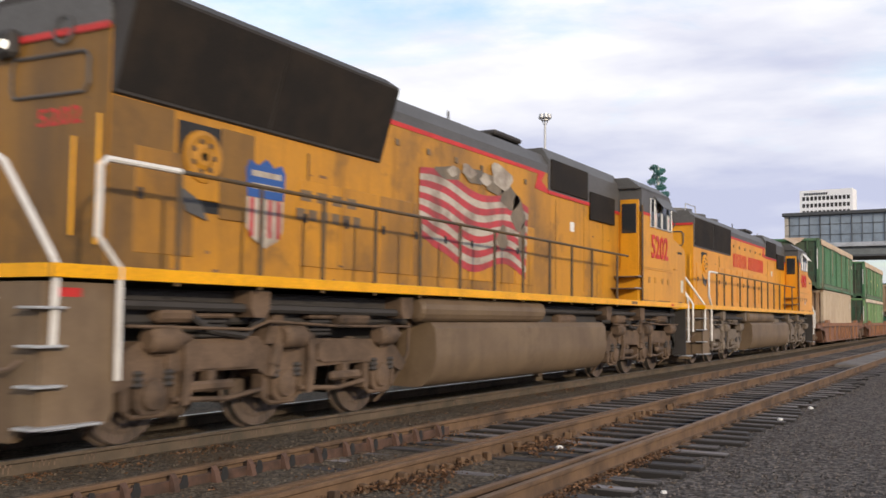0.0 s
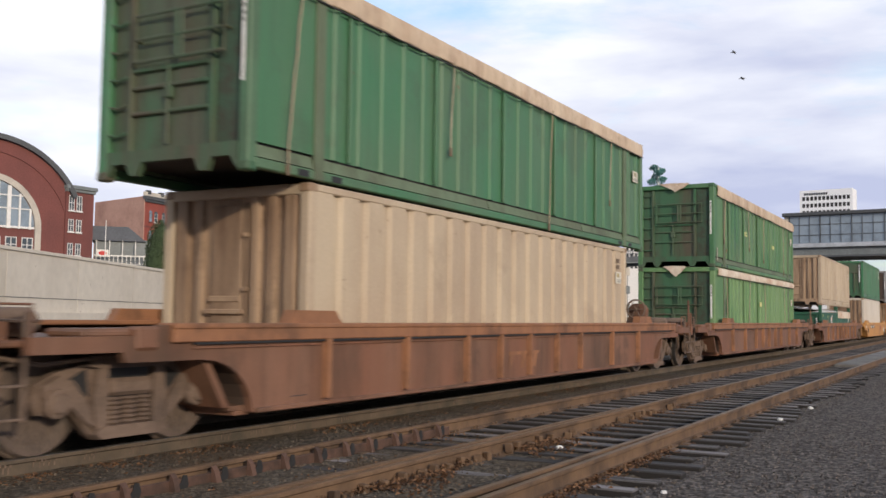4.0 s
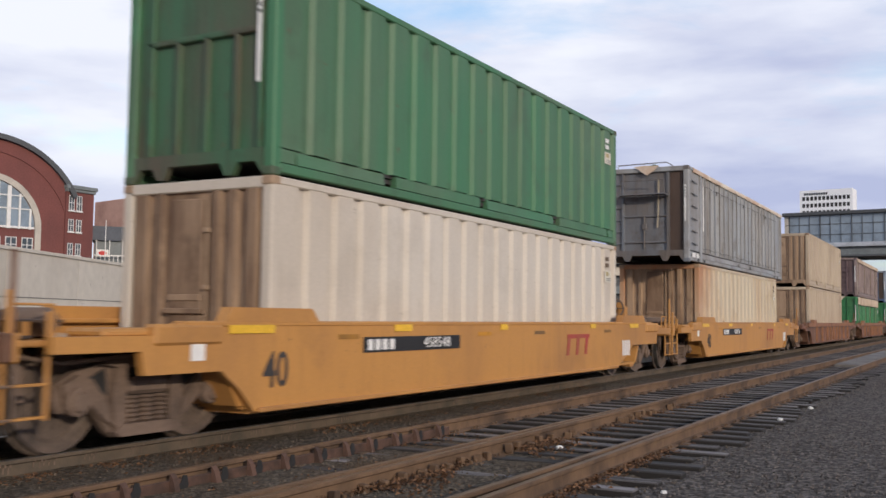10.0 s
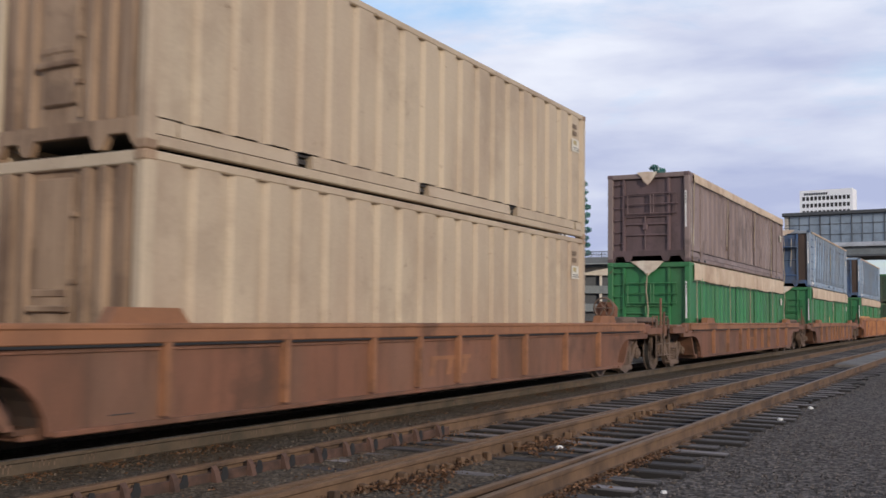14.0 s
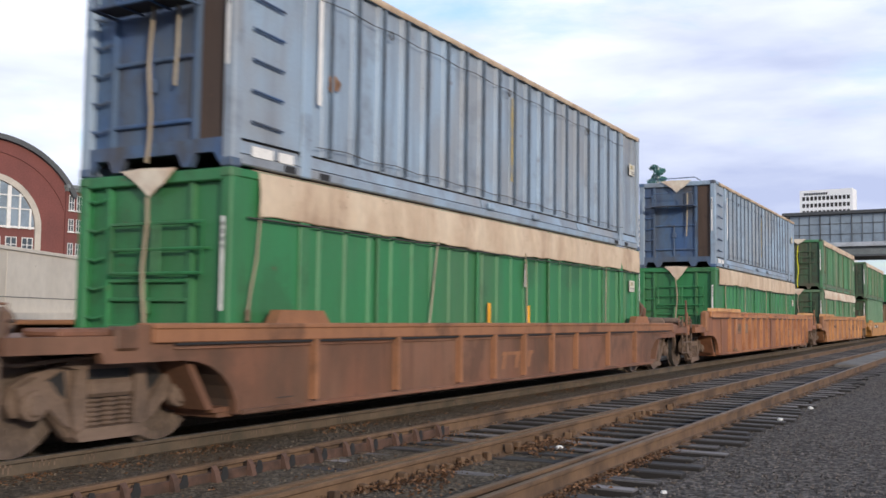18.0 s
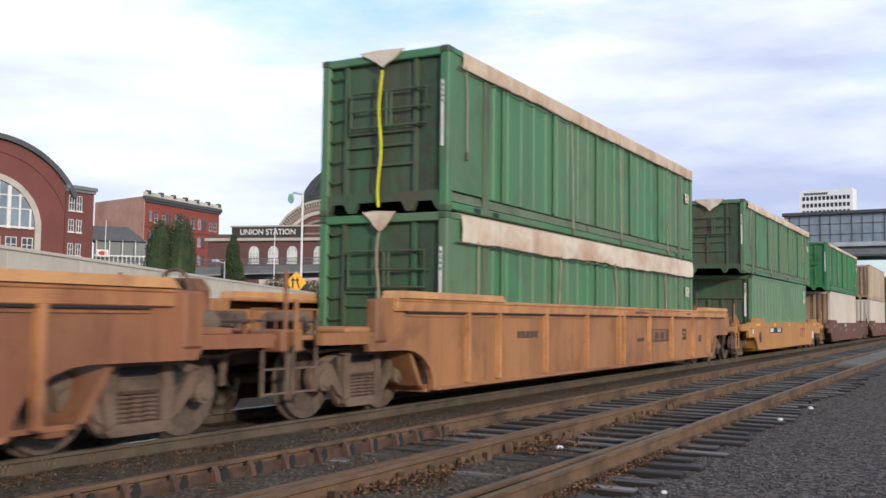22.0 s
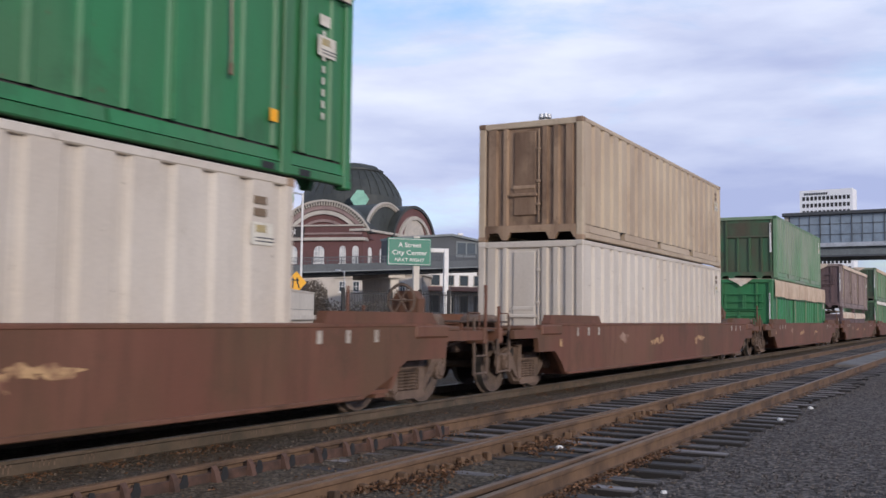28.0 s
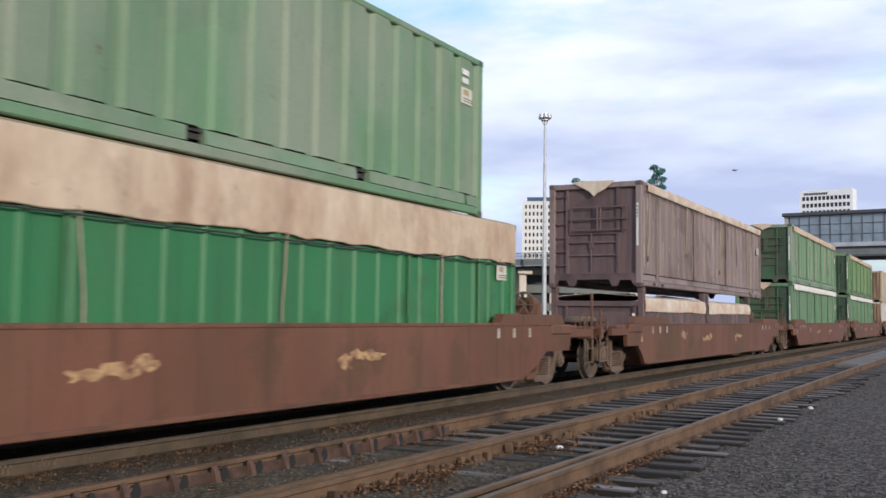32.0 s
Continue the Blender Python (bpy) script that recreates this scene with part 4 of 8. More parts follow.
def freight_truck(parent, yc, r=0.50):
    """A cast two-axle truck: side frames with windows and a spring nest, bolster, bearings and wheels."""
    fr = part("truck", Shape().box(-0.98, 0.98, yc - 0.2, yc + 0.2, 0.54, 0.78, 0.03), "truck", parent)
    half = [(0.0, .92), (.44, .92), (.60, .83), (.88, .77), (1.06, .68), (1.10, .52), (1.04, .40), (.94, .40), (.88, .46), (.74, .46), (.66, .40), (.46, .17), (.38, .12), (0.0, .12)]
    side = half + [(-a, b) for a, b in half[-2:0:-1]]
    for sg in (-1, 1):
        part("side_frame", Shape().prism([(yc + a, b) for a, b in side], sg * 0.90, sg * 0.985), "truck", fr)
        part("frame_basin", Shape().prism([(yc - .45, .18), (yc - .38, .13), (yc + .38, .13), (yc + .45, .18), (yc + .36, .25), (yc - .36, .25)], sg * 0.96, sg * 1.09), "truck", fr)
        part("top_chord", Shape().prism([(yc - .60, .84), (yc - .42, .93), (yc + .42, .93), (yc + .60, .84), (yc + .40, .80), (yc - .40, .80)], sg * 0.96, sg * 1.07), "truck", fr)
        if sg < 0:
            continue
        part("spring_window", Shape().box(sg * .980, sg * .990, yc - .29, yc + .29, .25, .53), "black", fr)
        part("bolster_gap", Shape().box(sg * .980, sg * .995, yc - .28, yc + .28, .70, .80), "black", fr)
        part("bolster_end", Shape().box(sg * 0.93, sg * 1.09, yc - .27, yc + .27, .53, .70, .04), "truck", fr)
        for q in (-1, 1):
            part("frame_column", Shape().prism([(yc + q * .29, .25), (yc + q * .42, .22), (yc + q * .47, .50), (yc + q * .42, .82), (yc + q * .30, .82)], sg * 0.96, sg * 1.06), "truck", fr)
            part("frame_arm", Shape().prism([(yc + q * .44, .25), (yc + q * .54, .30), (yc + q * .78, .52), (yc + q * 1.02, .54), (yc + q * 1.05, .66), (yc + q * .86, .75), (yc + q * .70, .70), (yc + q * .50, .44)], sg * 0.96, sg * 1.05), "truck", fr)
            part("frame_hole", Shape().prism([(yc + q * .48, .53), (yc + q * .60, .60), (yc + q * .70, .71), (yc + q * .52, .80)], sg * .980, sg * 1.0), "black", fr)
            part("bearing_cap", Shape().lathe([(0.0, .12 * sg), (.08, .12 * sg), (.10, .09 * sg), (.135, .08 * sg), (.14, 0.0)], (sg * 1.01, yc + q * 0.89, r), "x", 14), "truck", fr)
        for q in (-.19, 0.0, .19):
            spr = Shape().lathe([(.062 + .034 * (k % 2), k * .0225) for k in range(13)], (sg * 0.99, yc + q, .25), "z", 10)
            part("spring", spr, "truck", fr)
        part("brake_beam", Shape().tube((sg * .55, yc + sg * .45, .42), (sg * .55, yc - sg * .45, .42), .03, 6), "truck", fr)
    for q in (-0.89, 0.89):
        WHEELS.append((wheelset(fr, yc + q, r), 0, r))
    return fr


def brake_gear(parent, y, tone):
    """Hand-brake box with its wheel at one end of a wagon."""
    hb = part("hand_brake", Shape().prism([(-.24, 1.1), (.24, 1.1), (.26, 1.62), (.14, 1.76), (-.14, 1.76), (-.26, 1.62)], y, y + .22, "y"), tone, parent)
    st = Shape().lathe([(.25, -.018), (.285, 0), (.25, .018), (.235, 0), (.25, -.018)], (0.0, y - .12, 1.60), "y", 20)
    for k in range(3):
        a = k * math.pi / 3
        st.tube((math.cos(a) * .25, y - .12, 1.60 + math.sin(a) * .25), (-math.cos(a) * .25, y - .12, 1.60 - math.sin(a) * .25), 0.012)
    st.tube((0, y - .12, 1.60), (0, y, 1.60), .03)
    part("brake_wheel", st, "truck", hb)


def end_gear(parent, ye, d, tone):
    """Platform, steps, grab irons and coupler at a wagon's end; d points outwards."""
    low = "truck" if tone != "yellow" else tone
    part("end_platform", Shape().box(-1.32, 1.32, ye - d * 0.35, ye + d * 0.42, 1.03, 1.09, 0.015), tone, parent)
    part("deck_plate", Shape().box(-1.45, 1.45, ye - d * 1.9, ye - d * 0.36, 1.0, 1.10, 0.02), tone, parent)
    part("draft_sill", Shape().box(-0.5, 0.5, ye - d * 2.4, ye + d * 0.5, 0.72, 1.0, 0.04), "grimebrown", parent)
    part("end_sill", Shape().box(-1.40, 1.40, ye + d * 0.30, ye + d * 0.42, 0.90, 1.16, 0.02), tone, parent)
    for sg in (-1, 1):
        part("deck_box", Shape().box(sg * .9, sg * 1.42, ye - d * 1.5, ye - d * 0.55, 1.10, 1.19, 0.03), tone, parent)
    part("coupler", Shape().box(-0.10, 0.10, ye + d * 0.4, ye + d * 0.98, 0.72, 0.90, 0.03).box(-0.2, 0.16, ye + d * 0.80, ye + d * 1.05, 0.68, 0.96, 0.05), "truck", parent)
    part("air_hose", Shape().rod([(0.25, ye + d * 0.4, .78), (0.3, ye + d * 0.65, .45), (0.2, ye + d * 0.9, .38), (0.1, ye + d * 1.05, .5)], 0.028), "black", parent)
    part("brake_reservoir", Shape().lathe([(0, -.34), (.10, -.34), (.14, -.28), (.14, .28), (.10, .34), (0, .34)], (.62, ye - d * .35, 1.24), "x", 14), "truck", parent, smooth=True)
    part("brake_pipe", Shape().rod([(1.1, ye + d * .3, .98), (1.05, ye - d * .4, .86), (1.1, ye - d * 1.4, .94), (.9, ye - d * 2.2, .9)], .022), "truck", parent)
    part("brake_lever", Shape().prism([(ye - d * .15, .52), (ye - d * .08, .52), (ye - d * .02, 1.0), (ye - d * .12, 1.0)], .85, .89), "truck", parent)
    part("valve_box", Shape().box(-.75, -.35, ye - d * .75, ye - d * .42, 1.10, 1.38, .03), "truck", parent)
    part("uncoupling_rod", Shape().rod([(1.34, ye + d * .46, .72), (1.28, ye + d * .46, .92), (.35, ye + d * .46, .94), (.1, ye + d * .62, .98)], .016), "truck", parent)
    part("cross_step", Shape().box(-1.3, 1.3, ye + d * .43, ye + d * .66, 1.10, 1.13, .008), "grimebrown", parent)
    part("upper_walkway", Shape().box(-1.25, 1.25, ye - d * .25, ye + d * .05, 1.24, 1.27, .008), "grimebrown", parent)
    for sg in (-1, 1):
        part("walkway_post", Shape().box(sg * 1.15, sg * 1.20, ye - .12, ye - .07, 1.08, 1.25), tone, parent)
        part("end_post", Shape().box(sg * 1.335, sg * 1.385, ye + d * .40 - .022, ye + d * .40 + .022, .98, 1.86 if d > 0 else 1.52, .01), tone, parent)
        part("ladder_post", Shape().box(sg * 1.34, sg * 1.38, ye - .02, ye + .02, .40, 1.34, .008), low, parent)
        part("ladder_post", Shape().box(sg * 1.34, sg * 1.38, ye + d * .44 - .02, ye + d * .44 + .02, .40, .98, .008), low, parent)
        for z in (.42, .70):
            part("ladder_step", Shape().box(sg * 1.33, sg * 1.39, ye, ye + d * .44, z, z + .025, .004), low, parent)
        gr = Shape().rod([(sg * 1.3, ye + d * .30, 1.1), (sg * 1.3, ye + d * .30, 1.40), (sg * 1.3, ye - d * .1, 1.40), (sg * 1.3, ye - d * .1, 1.1)], 0.015)
        part("grab_iron", gr, tone, parent)


def well_body(w, span, tone, lip, top, ribs, raised=None, floor=0.30, low=.93, front=1.95, rear=2.56, gap=True, arch=False):
    """Side walls, top chords, ribs and floor between the trucks."""
    e = span
    if arch:          # rounded wheel arches
        turn = [radians(a) for a in range(0, 91, 15)]
        nose = [(front - .80 + .80 * math.sin(a), .28 + (low - .28) * math.cos(a)) for a in turn]
        tail = [(e - rear + .80 - .80 * math.sin(a), .28 + (low - .28) * math.cos(a)) for a in turn[::-1]]
    else:
        nose = [(front - .55, low), (front - .25, low * .72), (front, .28)]
        tail = [(e - rear, .28), (e - rear + .55, low * .66), (e - rear + 1.05, low)]
    for sg in (-1, 1):
        side = [(-.6, 1.12), (-.6, .97), (.40, .97), (.45, low)] + nose + tail + [(e - .62, low), (e - .55, .97), (e + .6, .97), (e + .6, 1.12), (e - .75, 1.12), (e - .85, top - .02), (.85, top - .02), (.75, 1.12)]
        part("side_wall", Shape().prism(side, sg * 1.40, sg * 1.49), tone, w)
        for path in (nose, tail) if arch else ():
            part("arch_lining", Shape().prism(path + [(a, b + .03) for a, b in path[::-1]], sg * 1.05, sg * 1.40), "grimebrown", w)
        a, b = 1.0, e - 1.0
        ch = Shape().box(sg * 1.28, sg * 1.56 if gap else sg * 1.50, a, b, top - 0.06, top, 0.015)
        if gap:
            ch.box(sg * 1.40, sg * 1.545, a, b, top - 0.19, top - 0.05, 0.01)
        part("top_chord", ch, lip, w)
        if gap:
            part("chord_gap", Shape().box(sg * 1.487, sg * 1.535, a + .3, b - .3, top - 0.215, top - 0.192), "black", w)
            part("chord_lip", Shape().box(sg * 1.487, sg * 1.510, a + .3, b - .3, top - 0.262, top - 0.235, .006), tone, w)
        part("bottom_flange", Shape().box(sg * 1.38, sg * 1.53, front + .05, e - rear - .05, 0.265, 0.32, 0.01), tone, w)
        for y0, y1 in ((.55, 1.5), (e - 1.5, e - .55)) if not arch else ((.55, .84), (e - .84, e - .55)):
            part("end_block", Shape().box(sg * 1.34, sg * 1.52, y0, y1, .98 if arch else 1.02, top - .03, .03), tone, w)
        first = None
        for y in ribs:
            m = pose(sg * 1.52, y, 0)
            if first is None:
                first = part("rib", Shape().prism([(-.03, -.055), (.05, -.040), (.062, 0.0), (.05, .040), (-.03, .055)], 0.35, top - 0.185, "z"), lip, w)
                first.matrix_basis = m
            else:
                again(first, w, m)
        if raised:
            for y0, y1 in ((raised[0], raised[1]), (e - raised[1], e - raised[0])):
                part("guide_rail", Shape().prism([(y0, top - .01), (y0 + .1, top + .15), (y1 - .15, top + .15), (y1, top - .01)], sg * 1.34, sg * 1.50), lip, w)
    part("well_floor", Shape().box(-1.38, 1.38, 2.0, e - 2.0, floor, floor + .05), tone, w)
    for q in (2.2, e / 2, e - 2.2):
        part("cross_bearer", Shape().box(-1.38, 1.38, q - .12, q + .12, .24, floor, .01), tone, w)
    for q, d in ((2.0, -1), (e - 2.0, 1)):
        part("bulkhead", Shape().prism([(q, .34), (q + d * .1, .34), (q + d * .55, 1.05), (q + d * .45, 1.05)], -1.38, 1.38), tone, w)


def bars(parent, x, y0, y1, z0, z1, material, n=1, gap=0.25, name="marking"):
    """Plain painted marks, one mesh, on the side wall."""
    s = Shape()
    w = (y1 - y0) / n
    for i in range(n):
        s.box(x, x + 0.004, y0 + i * w, y0 + (i + 1 - gap) * w, z0, z1)
    return part(name, s, material, parent)


def side_text(words, parent, x, y, z, size, material, spread=1.0, bold=0.0, name="lettering"):
    return writing(name, words, material, parent, Matrix.Translation((x, y, z)) @ Euler((radians(90), 0, radians(90))).to_matrix().to_4x4(), size, spread, bold=bold)


def slanted(parent, x, y, z, w, h, n, material):
    """A row of plain slanted bars in the place of a company's initials."""
    s = Shape()
    for i in range(n):
        a = y + i * w
        s.prism([(a, z), (a + w * .3, z), (a + w * .45, z + h * .8), (a + w * .15, z + h * .8)], x, x + .004)
    s.prism([(y + w * .05, z + h * .8), (y + w * (n - .45), z + h * .8), (y + w * (n - .4), z + h), (y + w * .1, z + h)], x, x + .004)
    return part("emblem", s, material, parent)


C_RIBS = [3.43, 5.48, 6.44, 7.37, 8.38, 9.41, 11.49, 12.51, 13.54, 14.48, 15.56, 16.62, 17.70, 18.72]


def make_wagon(kind):
    names = dict(A="brown well wagon with ribbed sides", B="yellow well wagon with smooth sides", C="orange well wagon with high ribbed sides", E="orange well wagon with widely spaced ribs", D="rust-brown well wagon with smooth sides")
    w = tagged(new("well_wagon"), names[kind] + " rolling on the main track", "railway wagon", "well wagons of the train")
    span = dict(A=19.7, B=17.6, C=21.25, D=19.5, E=21.25)[kind]
    tone, lip = dict(A=("brown", "brownlip"), B=("yellow", "yellow"), C=("orange", "orangelip"), D=("rust", "rust"), E=("ochre", "ochrelip"))[kind]
    if kind == "A":
        well_body(w, span, tone, lip, 1.24, [3.56, 5.4, 7.2, 8.38, 9.55, 10.8, 12.0, 13.85, 15.65], (2.85, 3.9), low=.87, front=2.24, rear=2.75, arch=True)
        slanted(w, 1.494, 8.72, .48, .50, .28, 3, "brownlip")
        bars(w, 1.494, 2.9, 3.2, .40, .41, "dark", gap=0)
    elif kind == "B":
        well_body(w, span, tone, lip, 1.26, [], (1.55, 3.2), low=.74, front=2.05, rear=3.5, gap=False)
        for a, b in ((1.6, 2.6), (4.9, 5.5), (8.2, 8.55), (12.4, 12.8), (14.9, 15.7)):
            bars(w, 1.503, a, b, 1.13, 1.22, "reflect")
        bars(w, 1.494, 4.15, 6.78, .86, 1.06, "black", gap=0)
        slanted(w, 1.494, 11.1, .62, .48, .40, 3, "emblemred")
        bars(w, 1.494, 14.4, 14.95, .52, .86, "white", 4, .35)
        bars(w, 1.494, 1.05, 1.25, .86, 1.04, "white", gap=0)
        side_text("40", w, 1.494, 2.40, .70, .56, "dark", 0.8, .006)
        for y in (3.6, 7.4, 9.6, 13.2):
            bars(w, 1.494, y, y + .45, 1.04, 1.10, "dullyellow", gap=0)
    elif kind in "CE":
        well_body(w, span, tone, lip, 1.59, C_RIBS if kind == "C" else [3.11, 4.2, 6.16, 8.23, 10.2, 10.5, 12.4, 14.3, 16.35, 18.1], low=.87, front=2.14, rear=2.76, arch=True)
        if kind == "C":
            for sg in (-1, 1):
                for y, q, z in ((4.43, .17, .33), (10.36, .16, .30)):
                    part("joint_plate", Shape().prism([(y - q, z), (y + q, z), (y + q * .8, 1.38), (y - q * .8, 1.38)], sg * 1.49, sg * 1.525), lip if y < 9 else tone, w)
                part("joint_strip", Shape().box(sg * 1.49, sg * 1.515, 2.40, 2.58, .32, 1.38, .006), tone, w)
            for a, b, n in ((4.57, 5.23, 5), (5.58, 6.26, 1), (13.73, 15.10, 1)):
                z = .92 if a < 9 else .70
                bars(w, 1.494, a, b, z, z + .27, "greyplate", gap=0, name="emblem_plate")
                bars(w, 1.498, a, b, z - .03, z - .012, "platebrown", gap=0)
                bars(w, 1.498, a, b, z + .27, z + .288, "platebrown", gap=0)
                if n > 1:
                    bars(w, 1.499, a + .04, b - .04, z + .04, z + .23, "platebrown", n, .45)
            slanted(w, 1.499, 13.86, .72, .42, .23, 3, "orangelip")
            for a, b, z in ((9.24, 9.75, 1.49), (9.24, 9.75, 1.44), (10.89, 11.42, 1.48), (10.89, 11.42, 1.45), (5.0, 5.45, 1.46), (5.0, 5.45, 1.50)):
                bars(w, 1.547, a, b, z, z + .018, "platebrown", gap=0)
            for a in (5.55, 9.85, 15.4):
                bars(w, 1.547, a, a + .42, 1.43, 1.53, "sunorange", gap=0)
            bars(w, 1.494, 4.75, 4.98, .60, .61, "platebrown", gap=0)
            for y, z, ry, rz, m in ((9.80, .95, .26, .10, "smudgebrown"), (9.85, .70, .20, .05, "smudgebrown"), (12.0, .98, .22, .04, "smudgebrown"), (10.45, .50, .04, .05, "black"), (4.3, .37, .3, .05, "smudgebrown")):
                sm = Shape().prism([(y + ry * math.cos(q) * (1 + .3 * math.sin(4 * q + y)), z + rz * math.sin(q) * (1 + .35 * math.sin(3 * q + z * 9))) for q in [n * math.tau / 32 for n in range(32)]], 1.492, 1.4945 if y != 10.45 and y != 4.3 else 1.5265)
                part("smudge", sm, m, w, "dull stain")
        else:
            bars(w, 1.494, 12.57, 14.14, .78, 1.09, "platebrown", gap=0, name="emblem_plate")
            slanted(w, 1.499, 12.74, .81, .46, .25, 3, "orange")
            for k in range(3):
                bars(w, 1.499, 13.0 + .40 * k, 13.14 + .40 * k, .84, .86, "orange", gap=0)
            bars(w, 1.494, 11.6, 12.12, .81, .89, "platebrown", 5, .2)
            bars(w, 1.547, 11.3, 12.3, 1.45, 1.50, "platebrown", 9, .3)
            bars(w, 1.547, 15.7, 16.1, 1.45, 1.50, "platebrown", 4, .3)
            for a, b in ((10.75, 11.25), (13.6, 14.0)):
                bars(w, 1.547, a, b, 1.42, 1.53, "sunorange", gap=0)
            bars(w, 1.494, 17.1, 17.4, .72, .90, "platebrown", gap=0)
            bars(w, 1.494, 5.0, 5.9, .98, 1.10, "platebrown", 5, .2)
            side_text("53", w, 1.494, 15.63, .92, .42, "dark", 1.0, .012)
        for sg in (-1, 1):
            for a, b in ((1.54, 4.74) if kind == "C" else (1.0, 4.3), (span - 3.6, span - 1.0)):
                part("guide_rail", Shape().prism([(a, 1.58), (a + .05, 1.68), (b - .1, 1.68), (b, 1.58)], sg * 1.30, sg * 1.60), "reddust", w)
    else:
        well_body(w, span, tone, lip, 1.24, [], (.9, 3.68), low=.72, front=1.75, rear=2.76, gap=False)
        for y in (2.3, 2.9, 3.5, 15.7, 16.3, 16.95):
            bars(w, 1.494, y, y + .10, .99, 1.15, "flagwhite", gap=0)
        for y0, lobes in ((7.15, ((.22, .0, .22, .075), (.60, .03, .26, .085), (.92, .09, .16, .07))), (11.15, ((.25, -.02, .14, .13), (.52, .06, .16, .07), (.85, .04, .24, .06)))):          # sprayed scrawls
            for k, (a, dz, ry, rz) in enumerate(lobes):
                sm = Shape().prism([(y0 + a + ry * math.cos(q) * (1 + .25 * math.sin(3 * q + y0 + k) + .12 * math.sin(7 * q)), .78 + dz + rz * math.sin(q) * (1 + .35 * math.cos(2 * q + k) + .2 * math.sin(5 * q + y0))) for q in [n * math.tau / 36 for n in range(36)]], 1.494, 1.4950 + .0006 * k)
                part("paint_mark", sm, "goldpaint", w, "faded gold paint mark")
        bars(w, 1.494, 1.42, 1.55, .80, .94, "goldpaint", gap=0)
        sm = Shape().prism([(5.15 + .30 * math.cos(a) * (1 + .3 * math.sin(5 * a)), .92 + .10 * math.sin(a) * (1 + .4 * math.sin(4 * a))) for a in [j * math.tau / 30 for j in range(30)]], 1.494, 1.4955)
        part("chalk_mark", sm, "palerust", w, "pale chalk smudge")
    for yc in (0.93, span - 0.95):
        freight_truck(w, yc)
    end_gear(w, -0.55, -1, tone)
    end_gear(w, span + 0.55, 1, tone)
    brake_gear(w, span + 0.66, tone)
    return w


# first axle's place along the train, kind
WAGONS = [(50.38, "A"), (72.2, "A"), (94.13, "A"), (115.7, "B"), (135.5, "B"), (155.2, "A"), (177.1, "A"), (199.13, "A"), (220.85, "C"), (244.2, "E"),
          (267.59, "B"), (287.4, "D"), (309.3, "D"), (331.16, "D"), (353.1, "D"), (375.0, "D"), (396.9, "D"), (418.8, "D"), (440.7, "D")]


MARKED = {}


def make_wagons():
    proto = {}
    for y, k in WAGONS:
        if k not in proto:
            proto[k] = make_wagon(k)
            w = proto[k]
        else:
            w = copy_thing(proto[k], Matrix())
            for o in w.children_recursive:
                if o.name.startswith("wheelset"):
                    WHEELS.append((o, 0, 0.50))
        MOVERS.append((w, y, 0.0))
        MARKED[y] = w
    for y, n in ((115.7, "458548"), (135.5, "458736"), (267.59, "458678")):
        side_text(n, MARKED[y], 1.499, 6.08, .96, .21, "white", 1.25)
        bars(MARKED[y], 1.499, 4.25, 4.95, .89, 1.03, "white", 4, .3)
    bars(MARKED[287.4], 1.494, 6.6, 8.3, .93, 1.19, "dark", gap=0)
    side_text("27427", MARKED[287.4], 1.499, 7.45, 1.06, .27, "white", 1.5)
    side_text("27834", MARKED[94.13], 1.499, 6.12, .59, .32, "palerust", 1.15, .004)
    bars(MARKED[94.13], 1.494, 3.9, 5.0, .47, .73, "rustpatch", 4, .45)


# ---- containers ----
W2 = 1.22


def corrugated(s, x, sg, y0, y1, z0, z1, pitch, depth, out=0.6):
    """A folded steel side sheet between y0 and y1; x is its outer face."""
    n = max(1, round((y1 - y0) / pitch))
    p = (y1 - y0) / n
    ys = []
    for i in range(n):
        a = y0 + i * p
        ys += [(a, 0), (a + p * out, 0), (a + p * (out + .10), depth), (a + p * .90, depth)]
    ys.append((y1, 0))
    k = len(ys)
    vs = [(sg * (x - d), y, z0) for y, d in ys] + [(sg * (x - d), y, z1) for y, d in ys]
    s.add(vs, [(i, i + 1, k + i + 1, k + i) for i in range(k - 1)])


